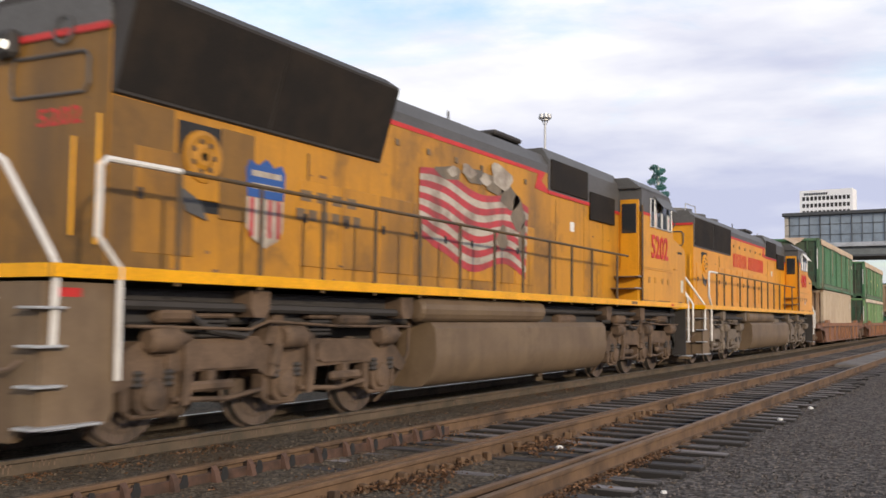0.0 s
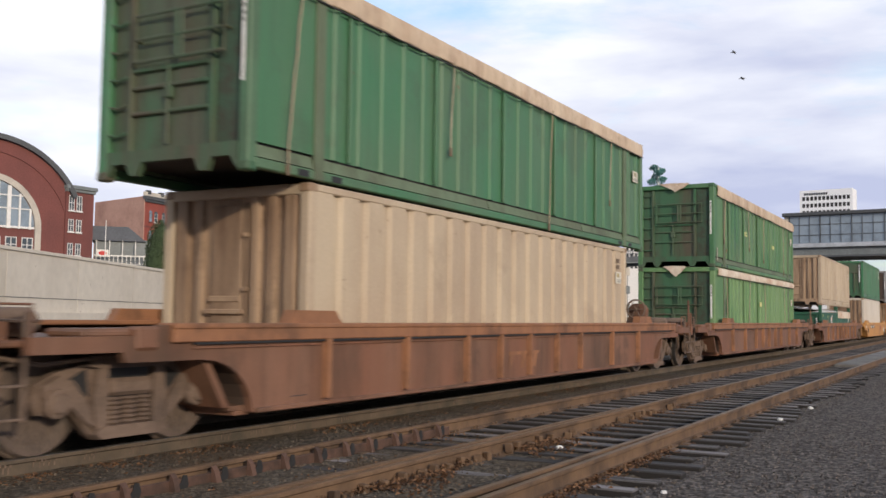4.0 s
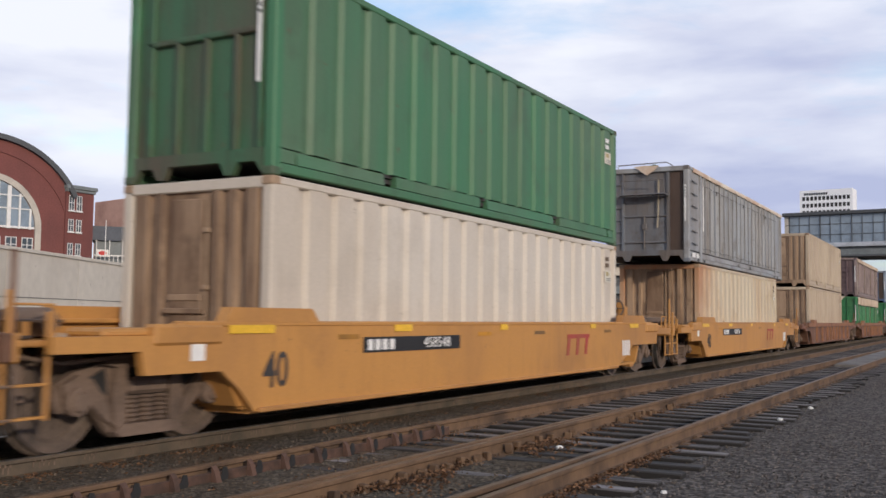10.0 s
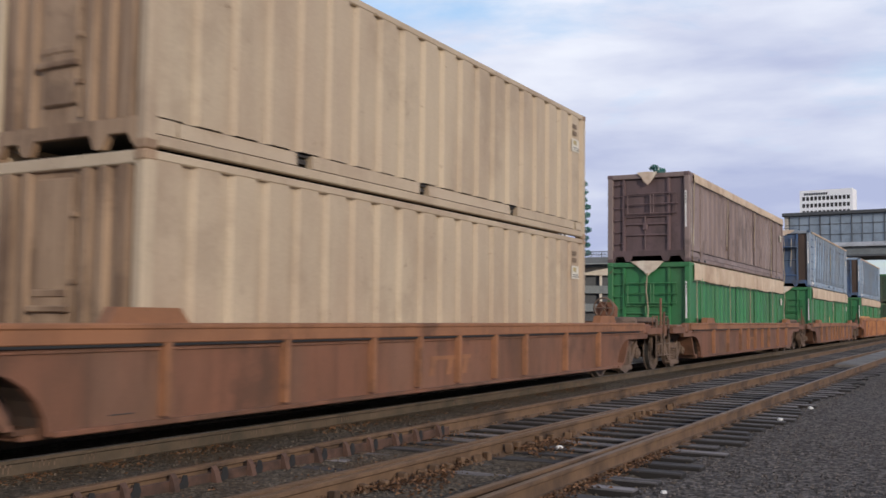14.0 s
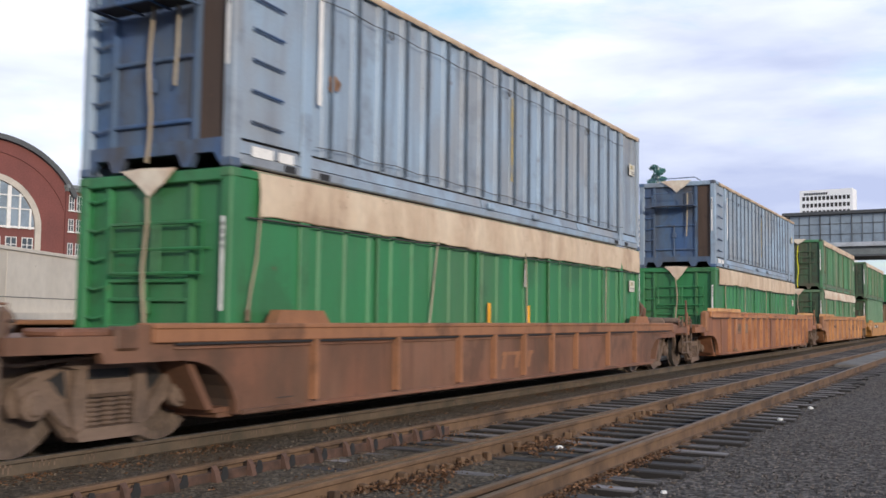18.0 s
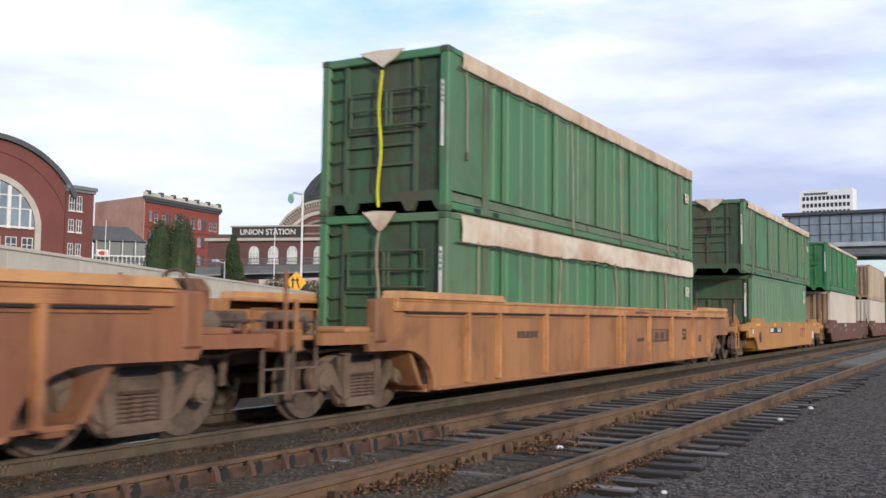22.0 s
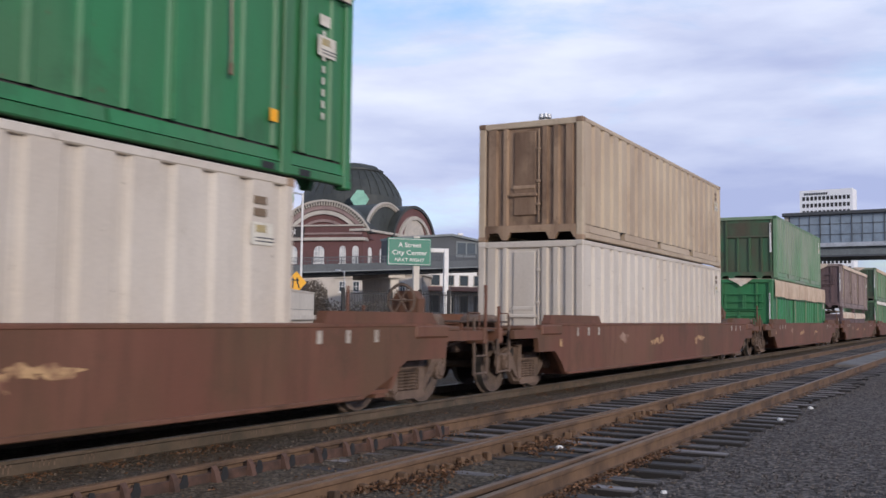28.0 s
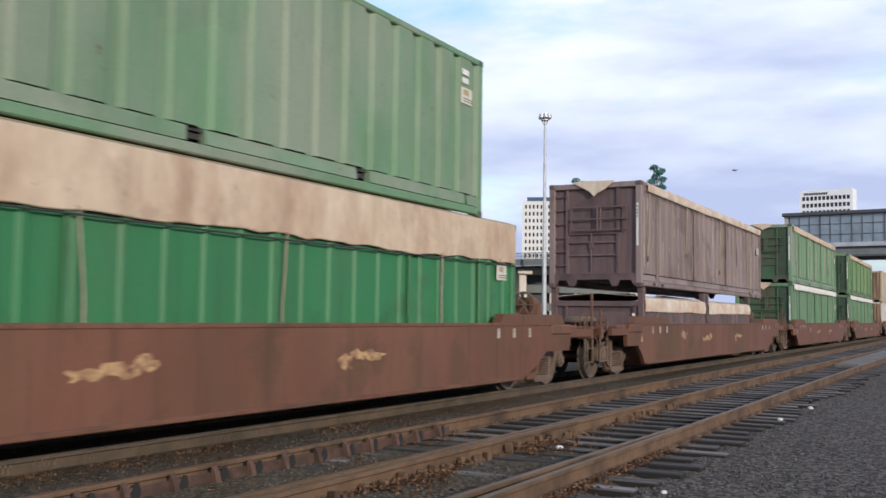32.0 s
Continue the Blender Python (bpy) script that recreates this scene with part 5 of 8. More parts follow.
def tarp_cover(c, L, H, drop, tone, seed, peak=0.10, drop2=None, y0=0.08, y1=None):
    """A tarpaulin laid over an open top and hanging over both sides with an uneven hem."""
    y1 = L - 0.08 if y1 is None else y1
    n = 110
    s = Shape()
    rows = []
    for i in range(n + 1):
        y = y0 + (y1 - y0) * i / n
        wob = noise.noise((y * 0.5, seed, 0.3)) * 0.06 + noise.noise((y * 3.0, seed, 5.3)) * 0.02
        d = drop + wob * (drop / 0.6) - 0.012 * drop / .5 * abs(math.sin(i * math.pi / 7.0))
        bul = 0.026 + 0.030 * noise.noise((y * 2.6, seed, 8.8)) + 0.012 * noise.noise((y * 7, seed, 1.8))
        pk = peak * (0.6 + 0.5 * noise.noise((y * 0.6, seed, 2)))
        out = [(W2 + bul, H - d), (W2 + bul + 0.012, H - d * .5), (W2 + 0.02, H - 0.02), (W2 * .93, H + 0.03), (W2 * .5, H + pk * .6), (0, H + pk), (-W2 * .5, H + pk * .6), (-W2 * .93, H + .03), (-W2 - .02, H - .02), (-W2 - bul, H - d)]
        rows.append([(x, y, z) for x, z in out] + [(x - 0.012 * (1 if x > 0 else -1), y, z - 0.012) for x, z in out[::-1]])
    m = len(rows[0])
    s.v = [p for r in rows for p in r]
    s.f = [(i * m + k, i * m + (k + 1) % m, (i + 1) * m + (k + 1) % m, (i + 1) * m + k) for i in range(n) for k in range(m)]
    s.f += [tuple(range(m)), tuple(range(n * m, n * m + m))[::-1]]
    return part("tarpaulin", s, tone, c, smooth=True)


def ribbed_side(s, x, sg, y0, y1, z0, z1, pitch, depth):
    """A flat steel side with narrow pressed-out ribs."""
    n = max(1, round((y1 - y0) / pitch))
    p = (y1 - y0) / n
    ys = []
    for i in range(n):
        a = y0 + i * p
        ys += [(a, depth), (a + p * .40, depth), (a + p * .47, 0), (a + p * .57, 0), (a + p * .64, depth)]
    ys.append((y1, depth))
    k = len(ys)
    vs = [(sg * (x - d), y, z0) for y, d in ys] + [(sg * (x - d), y, z1) for y, d in ys]
    s.add(vs, [(i, i + 1, k + i + 1, k + i) for i in range(k - 1)])


def stickers(c, items):
    """Labels and painted marks on the near side: y, z, length, height, material."""
    for y, z, ln, h, m in items:
        if m in ("rustpatch", "grimegreen"):
            blot = [(y + ln * (.5 + (.38 + .10 * math.sin(3 * a + y) + .06 * math.sin(7 * a)) * math.cos(a)), z + h * (.5 + (.38 + .10 * math.sin(2 * a + z) + .05 * math.sin(9 * a)) * math.sin(a))) for a in [j * math.tau / 36 for j in range(36)]]
            part("stain", Shape().prism(blot, W2 - .008, W2 - .0065), m, c, "ragged dirty stain")
            continue
        lab = part("sticker", Shape().box(W2 + .003, W2 + .006, y, y + ln, z, z + h), m, c)
        if m == "white" and ln > .2 and h > .12:
            part("sticker_mark", Shape().box(W2 + .0065, W2 + .008, y + ln * .15, y + ln * .7, z + h * .5, z + h * .85), "stripe", lab)
            part("sticker_mark", Shape().box(W2 + .0065, W2 + .008, y + ln * .1, y + ln * .85, z + h * .2, z + h * .3), "ugrey", lab)


SILL = [(-1.06, .34), (-1.06, .05), (-1.03, .05), (-.95, .18), (-.74, .18), (-.66, .03), (-.54, .03), (-.46, .19), (.38, .19), (.46, .03), (.58, .03), (.66, .18), (.94, .18), (1.02, .05), (1.06, .05), (1.06, .34)]


def open_end(c, H, side, end):
    """The framed near end of an open-top box: ribs, rungs, a stained post and a walkway."""
    blue = side in ("blue", "greyblue")
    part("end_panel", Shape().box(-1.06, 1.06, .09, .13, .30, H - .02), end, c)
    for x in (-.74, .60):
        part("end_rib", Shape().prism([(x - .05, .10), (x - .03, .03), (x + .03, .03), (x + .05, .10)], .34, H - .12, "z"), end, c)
    part("lock_rod", Shape().tube((-.10, .05, .40), (-.10, .05, 1.36), .022, 6), end, c)
    part("lock_case", Shape().box(-.16, -.03, .02, .09, .95, 1.12, .015), end, c)
    for z in ((.58, 1.34) if blue else (.80, 1.12, 1.34)):
        part("end_rail", Shape().box(-.70, .56, .04, .095, z - .025, z + .025, .012), end, c)
    rung = None
    for k in range(6):
        m = pose(0, 0, .55 + k * .35)
        if .55 + k * .35 > H - .2:
            break
        if rung is None:
            rung = part("end_rung", Shape().rod([(-1.08, .03, .02), (-.92, .03, -.015), (-.76, .03, .02)], .018), end, c)
            rung.matrix_basis = m
        else:
            again(rung, c, m)
    if blue:
        pf = Shape().rod([(-.72, .05, 1.92), (-.72, -.34, 1.94), (.62, -.34, 1.94), (.62, .05, 1.92)], .022)
        for x in (-.28, .18):
            pf.rod([(x, .05, 1.92), (x, -.34, 1.94)], .016)
        part("end_walkway", pf, end, c)
        part("walkway_deck", Shape().box(-.70, .60, -.32, .05, 1.945, 1.955), "dark", c)
        part("walkway_rail", Shape().rod([(-.70, -.30, 1.95), (-.70, -.30, 2.35), (.60, -.30, 2.35), (.60, -.30, 1.95)], .016), end, c)
        part("hanging_cord", Shape().rod([(.34, .02, 2.4), (.33, .02, 1.5), (.30, .02, 1.0)], .022, 5), "ropetan", c)
    else:
        fm = Shape().rod([(-.60, -.02, 1.42), (.84, -.02, 1.42), (.84, -.02, 2.0), (-.60, -.02, 2.0), (-.60, -.02, 1.42)], .024)
        fm.rod([(-.60, -.02, 1.70), (.84, -.02, 1.70)], .02).rod([(.08, -.02, 1.42), (.08, -.02, 2.0)], .02).rod([(.17, -.02, 1.42), (.17, -.02, 2.0)], .02)
        for x in (-.60, .84):
            fm.tube((x, -.02, 1.70), (x, .10, 1.70), .02)
        part("end_walkway", fm, end, c)
    if side not in ("purple", "palepurple", "brightgreen"):
        part("stained_end_post", Shape().box(.66, 1.05, .080, .089, .34, H - .15), "grimebrown" if blue else "grimegreen", c, "dirty stained strip")
    bars_end(c, 1.09, 1.14, H - 1.6, H - .55, "white")


def container(kind, L, H, side, end, label, tarp=None, drop=0.3, straps=(), pitch=0.60, depth=0.045, seed=1, flap=True, marks=True, strap_col="strap", posts=0.0):
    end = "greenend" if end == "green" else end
    blue = side in ("blue", "greyblue")
    tall = H > 2
    c = tagged(new("freight_container"), label, "container", "freight containers on the train")
    fr = Shape()
    for sg in (-1, 1):
        fr.box(sg * W2, sg * (W2 - .10), 0.0, L, H - .10, H, .015)
        fr.box(sg * W2, sg * (W2 - .12), 0.15, L - .15, 0.04, .16, .015)
        for y in (0.0, L - .16):
            fr.box(sg * W2, sg * (W2 - .16), y, y + .16, 0, H + posts, .02)
    for y in (0.0, L - .12):
        fr.box(-W2 + .1, W2 - .1, y, y + .12, H - .14, H, .015)
    part("frame", fr, side, c)
    for y in (.006, L - .10):
        part("end_sill", Shape().prism(SILL, y, y + .09, "y"), end, c)
    band = "dustband" if side in ("green", "dustygreen", "mildew", "midgreen") and kind == "open" else side
    lo = .345 if tall else .14
    for sg in (-1, 1):
        s = Shape()
        if kind == "open":
            ribbed_side(s, W2 - .010, sg, 1.42 if tall else .15, L - .15, lo, H - .09, .57 if not blue else .62, .036)
            s.box(sg * (W2 - .05), sg * (W2 - .022), .15, 1.42, lo, H - .09)
        else:
            corrugated(s, W2 - .010, sg, .15, L - .15, lo, H - .09, pitch, depth + .012)
        part("side_panel", s, side, c)
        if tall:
            # dark strip set behind the gap to paint its shade
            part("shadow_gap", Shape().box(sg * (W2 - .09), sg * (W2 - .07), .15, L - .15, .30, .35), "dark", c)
            cuts = [(.15, 1.24), (1.46, L * .42), (L * .42 + .04, L * .72), (L * .72 + .04, L - .15)] if kind == "open" else [(.15, .42), (.46, L * .20), (L * .20 + .30, L * .44), (L * .44 + .30, L * .70), (L * .70 + .30, L - .6), (L - .5, L - .15)]
            for k, (a, b) in enumerate(cuts if sg > 0 else [(.15, L - .15)]):
                d, zt = (.050, .318) if kind == "open" else (.034 if k % 2 else .012, .330)
                part("sill_band", Shape().prism([(sg * (W2 - d), zt), (sg * (W2 - .008), .17), (sg * (W2 - .11), .17), (sg * (W2 - .11), zt)], a, b, "y"), band, c)
            if kind == "open":
                for y in (1.24, L - 1.46):
                    part("side_post", Shape().box(sg * (W2 - .04), sg * (W2 + .016), y, y + .20, .03, H - .06, .015), band if not blue else side, c)
                for y in (.92, 1.62, L - 1.8, L - 1.1) if sg > 0 else ():
                    part("fork_pocket", Shape().box(sg * (W2 - .02), sg * (W2 + .004), y, y + .22, .055, .135), "black", c)
    part("floor", Shape().box(-W2 + .1, W2 - .1, .1, L - .1, .22, .28), "dark", c)
    if not tarp:
        part("roof", Shape().box(-W2 + .05, W2 - .05, .05, L - .05, H - .04, H - .012), side, c)
    for sg in (-1, 1):
        for y in (-.012, L - .158):
            for z in (-.005, H - .115 + posts):
                part("corner_casting", Shape().box(sg * (W2 + .006), sg * (W2 - .17), y, y + .17, z, z + .12, .02), end, c)
    # far end: doors
    for a, b in ((-W2 + .15, -.01), (.01, W2 - .15)):
        part("rear_door", Shape().box(a, b, L - .09, L - .03, .35, H - .13, .01), side, c)
    # near end
    if kind == "box":
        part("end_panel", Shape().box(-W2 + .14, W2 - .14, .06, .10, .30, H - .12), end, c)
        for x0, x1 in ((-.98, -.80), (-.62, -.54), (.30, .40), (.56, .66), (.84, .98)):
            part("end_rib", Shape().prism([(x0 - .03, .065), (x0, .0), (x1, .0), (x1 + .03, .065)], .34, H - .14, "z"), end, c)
        dr = part("end_hatch", Shape().box(-.38, .14, .015, .065, .55, H - .22, .02), end, c)
        part("hatch_ledge", Shape().box(-.46, .18, -.03, .06, .96, 1.03, .012), end, dr)
        part("hatch_latch", Shape().box(-.40, .12, -.0, .06, 1.12, 1.20, .01), end, dr)
        part("hatch_rod", Shape().tube((.21, .02, .40), (.21, .02, H - .2), .02, 6), end, dr)
        for z in (.75, 1.25, 1.95):
            part("rod_keeper", Shape().box(.17, .25, -.015, .06, z, z + .06, .01), end, dr)
    elif kind == "plain":
        part("end_panel", Shape().box(-W2 + .14, W2 - .14, .06, .10, .12 if not tall else .30, H - .12), end, c)
        part("end_recess", Shape().box(-W2 + .42, W2 - .28, .048, .064, H - .80, H - .26), end, c)
        part("end_ledge", Shape().box(-W2 + .36, W2 - .22, .0, .07, H - .88, H - .80, .015), end, c)
        for x in (-.82, -.36, .12, .6, .98):
            part("end_rib", Shape().prism([(x - .05, .065), (x - .03, 0.0), (x + .03, 0.0), (x + .05, .065)], .14 if not tall else .34, (H - .85) if abs(x) < .7 else H - .14, "z"), end, c)
        bars_end(c, .93, 1.0, H - 1.5, H - .30, "white")
    else:           # open-top boxes for garbage
        open_end(c, H, side, end)
        if blue:
            for k in range(6):
                part("side_rung", Shape().rod([(W2 + .02, .3, .55 + k * .36), (W2 + .02, .85, .52 + k * .36)], .016), end, c)
            rib = None
            for k in range(int((L - 2.2) / .62)):
                m = pose(W2 - .012, 1.86 + k * .62, 0)
                if rib is None:
                    rib = part("side_rib", Shape().box(-.03, .030, -.014, .014, .36, H - .10, .006), "blueedge" if side == "blue" else side, c)
                    rib.matrix_basis = m
                else:
                    again(rib, c, m)
            for z in (.44, H - .44):
                part("lashing_rope", Shape().rod([(W2 + .030, 1.5 + q * .62, z + .035 * (q % 2) - .01 * q * (z < 1) * .1) for q in range(int((L - 2) / .62))], .006, 5), "dark", c)
            for y, ln in ((.32, .38), (.80, .28)):
                part("white_plate", Shape().box(W2 + .004, W2 + .010, y, y + ln, .15, .27), "white", c)
            part("white_strip", Shape().box(W2 + .018, W2 + .024, 1.52, 1.60, H - 1.78, H - .4), "white", c)
            for y in (3.2, 7.1, 11.0):
                part("tie_ring", Shape().lathe([(.05, -.01), (.07, 0), (.05, .01)], (W2 + .03, y, H - .46), "x", 12), "dark", c)
            for y in (6.3, 8.2):
                part("sill_cleat", Shape().box(W2 - .01, W2 + .07, y, y + .20, .16, .27, .02), side, c)
            if side == "blue":
                part("yellow_strip", Shape().box(W2 - .009, W2 - .004, 7.27, 7.35, H - 2.0, H - .5), "dullgold", c)
            part("top_catwalk", Shape().rod([(-.9, .1, H + .02), (-.9, .1, H + .12), (.55, .1, H + .14), (.75, .1, H + .02)], .016), end, c)
    if marks:
        if kind != "open":
            mk = Shape()
            for z in (.28, .42):
                mk.box(W2 + .002, W2 + .006, L - .74, L - .52, H - z - .09, H - z)
            part("number_mark", mk, "tank" if side in ("beige", "cream", "rustybeige") else "white", c)
        dz = -.74 if kind == "open" else -.58
        lab = part("white_label", Shape().box(W2 + .002, W2 + .006, L - .78, L - .40, H + dz - .26, H + dz), "paper", c)
        part("label_line", Shape().box(W2 + .006, W2 + .008, L - .70, L - .52, H + dz - .12, H + dz - .03), "dullgold", lab)
        for z in (.17 - dz, .21 - dz):
            part("label_line", Shape().box(W2 + .006, W2 + .008, L - .70, L - .38, H - z - .015, H - z), "ugrey", lab)
    if tarp:
        tarp_cover(c, L, H + (.09 if posts else 0), drop, tarp, seed, .20 if posts else .10, y0=.45 if tall and kind == "open" else .08)
        if flap:
            fw, fd = .30 + .24 * ((seed * 7) % 5) / 4, .24 + .16 * ((seed * 3) % 4) / 3
            fl = Shape().prism([(-fw - .03, H + .03), (-fw * .3, H + .05), (fw, H + .03), (fw * .55, H - fd * .5), (.10, H - fd * .75), (.01, H - fd), (-.12, H - fd * .62), (-fw * .6, H - fd * .3)], -.05, -.025, "y")
            part("tarp_flap", fl, "paletarp", c)
        if kind == "open" and not blue:          # slack lashings hang from the tarpaulin
            rn = random.Random(seed * 31 + int(H * 10))
            for q in range(4):
                y = L * (.03 + .25 * q) + rn.uniform(0, 1.2)
                z, end_z = H - drop + .04, rn.choice((.12, .12, .5, .9))
                lean, pts = rn.uniform(-.05, .03), []
                while z > end_z:
                    pts.append((W2 + .030, y, z))
                    y, z = y + lean + rn.uniform(-.02, .02), z - .28
                if len(pts) > 1:
                    lash = part("lashing", Shape().rod(pts, .014, 5), "ropetan" if q % 2 or not tall else "strap", c, "pale slack lashing strap")
                    part("hook", Shape().box(W2 + .012, W2 + .048, pts[-1][1] - .03, pts[-1][1] + .03, pts[-1][2] - .12, pts[-1][2] + .02, .01), "tank", lash)
            part("hem_rail", Shape().rod([(W2 + .035, .25, H - drop - .03), (W2 + .045, L * .5, H - drop - .05), (W2 + .035, L - .1, H - drop - .03)], .012, 5), "dark", c)
            if side in ("purple", "palepurple"):
                part("white_strip", Shape().box(W2 - .012, W2 - .004, L - 1.25, L - 1.15, .7, H - .5), "flagwhite", c)
                for y in (.22, .5):
                    part("white_strip", Shape().box(W2 - .018, W2 - .012, y, y + .06, .5, H - .4), "flagwhite", c)
        for y in straps:
            part("side_stay", Shape().box(W2 - .03, W2 + .014, y - .03, y + .03, .35, H - drop + .05, .008), side, c)
        if seed in (9, 11, 12, 13, 15, 16):
            es = Shape().rod([(.03 * math.sin(k * 1.3 + seed), -.07, .1 + (H - .4) * k / 8) for k in range(9)], .022, 6)   # slack webbing
            part("end_strap", es, strap_col, c)
    return c


def bars_end(c, x0, x1, z0, z1, material):
    """A painted strip with a column of small dark marks."""
    st = part("end_marking", Shape().box(x0, x1, -.006, -.002, z0, z1), material, c)
    for k in range(4):
        a = z1 - .06 - k * .085
        part("strip_mark", Shape().box(x0 + .012, x1 - .012, -.008, -.0062, a - .05, a), "ugrey", st)
    return st


SEAM, FLOOR = 2.975, 0.37
# place along the train, height of its floor, then the box itself
LOADS = []


def load(y, z, ob, labels=()):
    stickers(ob, labels)
    LOADS.append(ob)
    MOVERS.append((ob, y, z))


def make_loads():
    L48, L40, h = 14.6, 12.19, 2.60
    lo = "on the well wagon"
    gs = (2.0, 4.3, 6.7, 9.0, 11.3, 13.4)
    load(53.93, FLOOR, container("box", L40, h, "beige", "beigeend", "beige corrugated steel container low " + lo))
    load(52.76, SEAM, container("open", L48, 2.63, "green", "green", "green open-top container with tan tarpaulin stacked on a beige one", "tarp", .30, gs, seed=2))
    load(74.65, FLOOR, container("open", 14.45, h, "mildew", "green", "pale mildewed green container with narrow tarpaulin edge", "paletarp", .22, gs, seed=3),
         [(6.95, 1.47, .42, .16, "paleyellow"), (1.62, 1.0, .22, .95, "grimegreen")])
    load(74.65, SEAM, container("open", 14.45, 2.63, "dustygreen", "green", "pale mildewed green container with tan tarpaulin stacked on another", "tarp", .36, gs, seed=4),
         [(4.40, 1.30, .44, .07, "paleyellow"), (4.40, 1.40, .40, .05, "paleyellow"), (9.5, 1.18, .45, .14, "paleyellow"), (.33, .22, .09, .40, "flagwhite"), (1.58, .52, .20, .16, "rustpatch")])
    for k, y in enumerate((97.6, 103.85)):
        load(y, FLOOR, container("plain", 6.06, 1.42, "deepgreen", "deepgreen", "low dark green half-height container with loose cover", "paletarp" if k else "white", .38 if k else .05, (), depth=0.0, seed=5 + k, flap=False, marks=False, posts=.36),
             [(3.45, .88, .46, .28, "white"), (3.76, 1.14, .30, .14, "white"), (2.24, 1.14, .18, .13, "paleyellow"), (.35, 1.18, .2, .12, "paleyellow")] if not k else [(5.0, .9, .3, .2, "white")])
    load(97.6, 2.15, container("box", L40, h, "beige", "beigeend", "beige corrugated steel container stacked on half-height boxes"))
    load(118.3, FLOOR, container("box", L40, h, "cream", "beigeend", "pale corrugated steel container low on the yellow well wagon"))
    load(118.3, SEAM, container("plain", L40, 2.63, "green", "green", "green corrugated steel container stacked on a pale one", pitch=.64))
    load(137.9, FLOOR, container("box", L40, h, "rustybeige", "beigeend", "rust-streaked beige container low on the yellow well wagon"))
    load(136.76, SEAM, container("open", L48, 2.76, "greyblue", "greyend", "faded grey-blue open-top container with sagging tarpaulin", "paletarp", .14, (), seed=8, marks=False))
    for z in (FLOOR, SEAM):
        load(158.7, z, container("box", L40, h if z < 1 else 2.6, "beige", "beigeend", "beige corrugated steel container with ribbed end" + (" stacked on its like" if z > 1 else " low on the wagon")))
    load(179.2, FLOOR, container("open", 14.9, h, "brightgreen", "brightgreen", "bright green container with broad tan tarpaulin hem", "tarp", .52, (3, 6, 9, 12), seed=9))
    load(179.2, SEAM, container("open", 14.9, 2.6, "palepurple", "purple", "dark purple-brown open-top container with tan tarpaulin", "tarp", .25, (1.4, 5, 9, 12.6), seed=10))
    load(201.5, FLOOR, container("open", L48, h, "brightgreen", "brightgreen", "bright green container with broad tan tarpaulin hem", "tarp", .52, (3, 6, 9, 12), seed=11),
         [(6.37, .84, .12, .36, "stripe"), (7.98, .84, .12, .34, "stripe"), (7.86, 1.52, .10, .42, "white")])
    load(201.5, SEAM, container("open", L48, 2.76, "blue", "blueend", "faded blue open-top container with end ladder and walkway", "tarp", .10, (), seed=12),
         [(1.72, 1.15, .34, .36, "rustpatch")])
    load(223.8, FLOOR, container("open", L48, h, "brightgreen", "brightgreen", "bright green container with stained tarpaulin hem", "tarp", .50, (3, 6, 9, 12), seed=13))
    load(223.8, SEAM, container("open", L48, 2.74, "blue", "blueend", "faded blue open-top container stacked on a green one", "tarp", .10, (), seed=14))
    load(247.16, FLOOR, container("open", L48, h, "midgreen", "green", "green container with pale tarpaulin hem low in the orange well wagon", "paletarp", .44, gs, seed=15))
    load(247.16, SEAM, container("open", L48, 2.63, "midgreen", "green", "green open-top container with a yellow strap on its end", "tarp", .28, gs, seed=16, strap_col="brightstrap"))
    load(270.05, FLOOR, container("plain", L40, h, "palegreen", "green", "green corrugated steel container low on the yellow well wagon", pitch=.64))
    load(268.83, SEAM, container("open", L48, 2.63, "midgreen", "green", "green open-top container with a pale tarpaulin flap", "paletarp", .26, gs, seed=17))
    load(290.77, FLOOR, container("box", L40, h, "cream", "beigeend", "pale cream container low on the rust-brown well wagon"))
    load(289.64, SEAM, container("open", 14.5, 2.63, "brightgreen", "brightgreen", "bright green open-top container with ragged pale tarpaulin", "paletarp", .16, gs, seed=18, strap_col="strap"),
         [(13.82, .82 + .15 * k, .05, .085, "paper") for k in range(8)] + [(12.82, .62, .14, .15, "stripe"), (13.75, 2.02, .22, .14, "paper")])
    load(312.63, FLOOR, container("box", L40, h, "cream", "cream", "nearly white corrugated container low on the rust-brown well wagon"))
    load(312.63, SEAM, container("box", L40, 2.6, "beige", "beigeend", "dusty beige corrugated container stacked on a white one"))
    load(333.5, FLOOR, container("open", 14.65, h, "brightgreen", "brightgreen", "bright green container with wide loose tan tarpaulin", "tarp", .70, (5, 8, 11), seed=19))
    load(334.6, SEAM, container("plain", L40, 2.63, "dustgreen", "green", "dusty green corrugated steel container stacked on a tarpaulined one", pitch=.64))
    for k, y in enumerate((355.6, 361.9)):
        load(y, FLOOR, container("plain", 6.06, 1.40, "purple", "purple", "low dark half-height container with cream cover", "paletarp", .34, (), seed=20 + k, flap=False, marks=False, posts=.34))
    load(355.45, 2.11, container("open", L48, 2.62, "palepurple", "purple", "dark purple-brown open-top container with yellowish tarpaulin", "paletarp", .22, (1.4, 5, 9), seed=22),
         [(.9 + .47 * k + .11 * math.sin(k * 5), 1.0 + .5 * math.sin(k * 2.1), .030 + .015 * math.sin(k), .38 + .30 * math.cos(k * 3), "flagwhite") for k in range(26)])
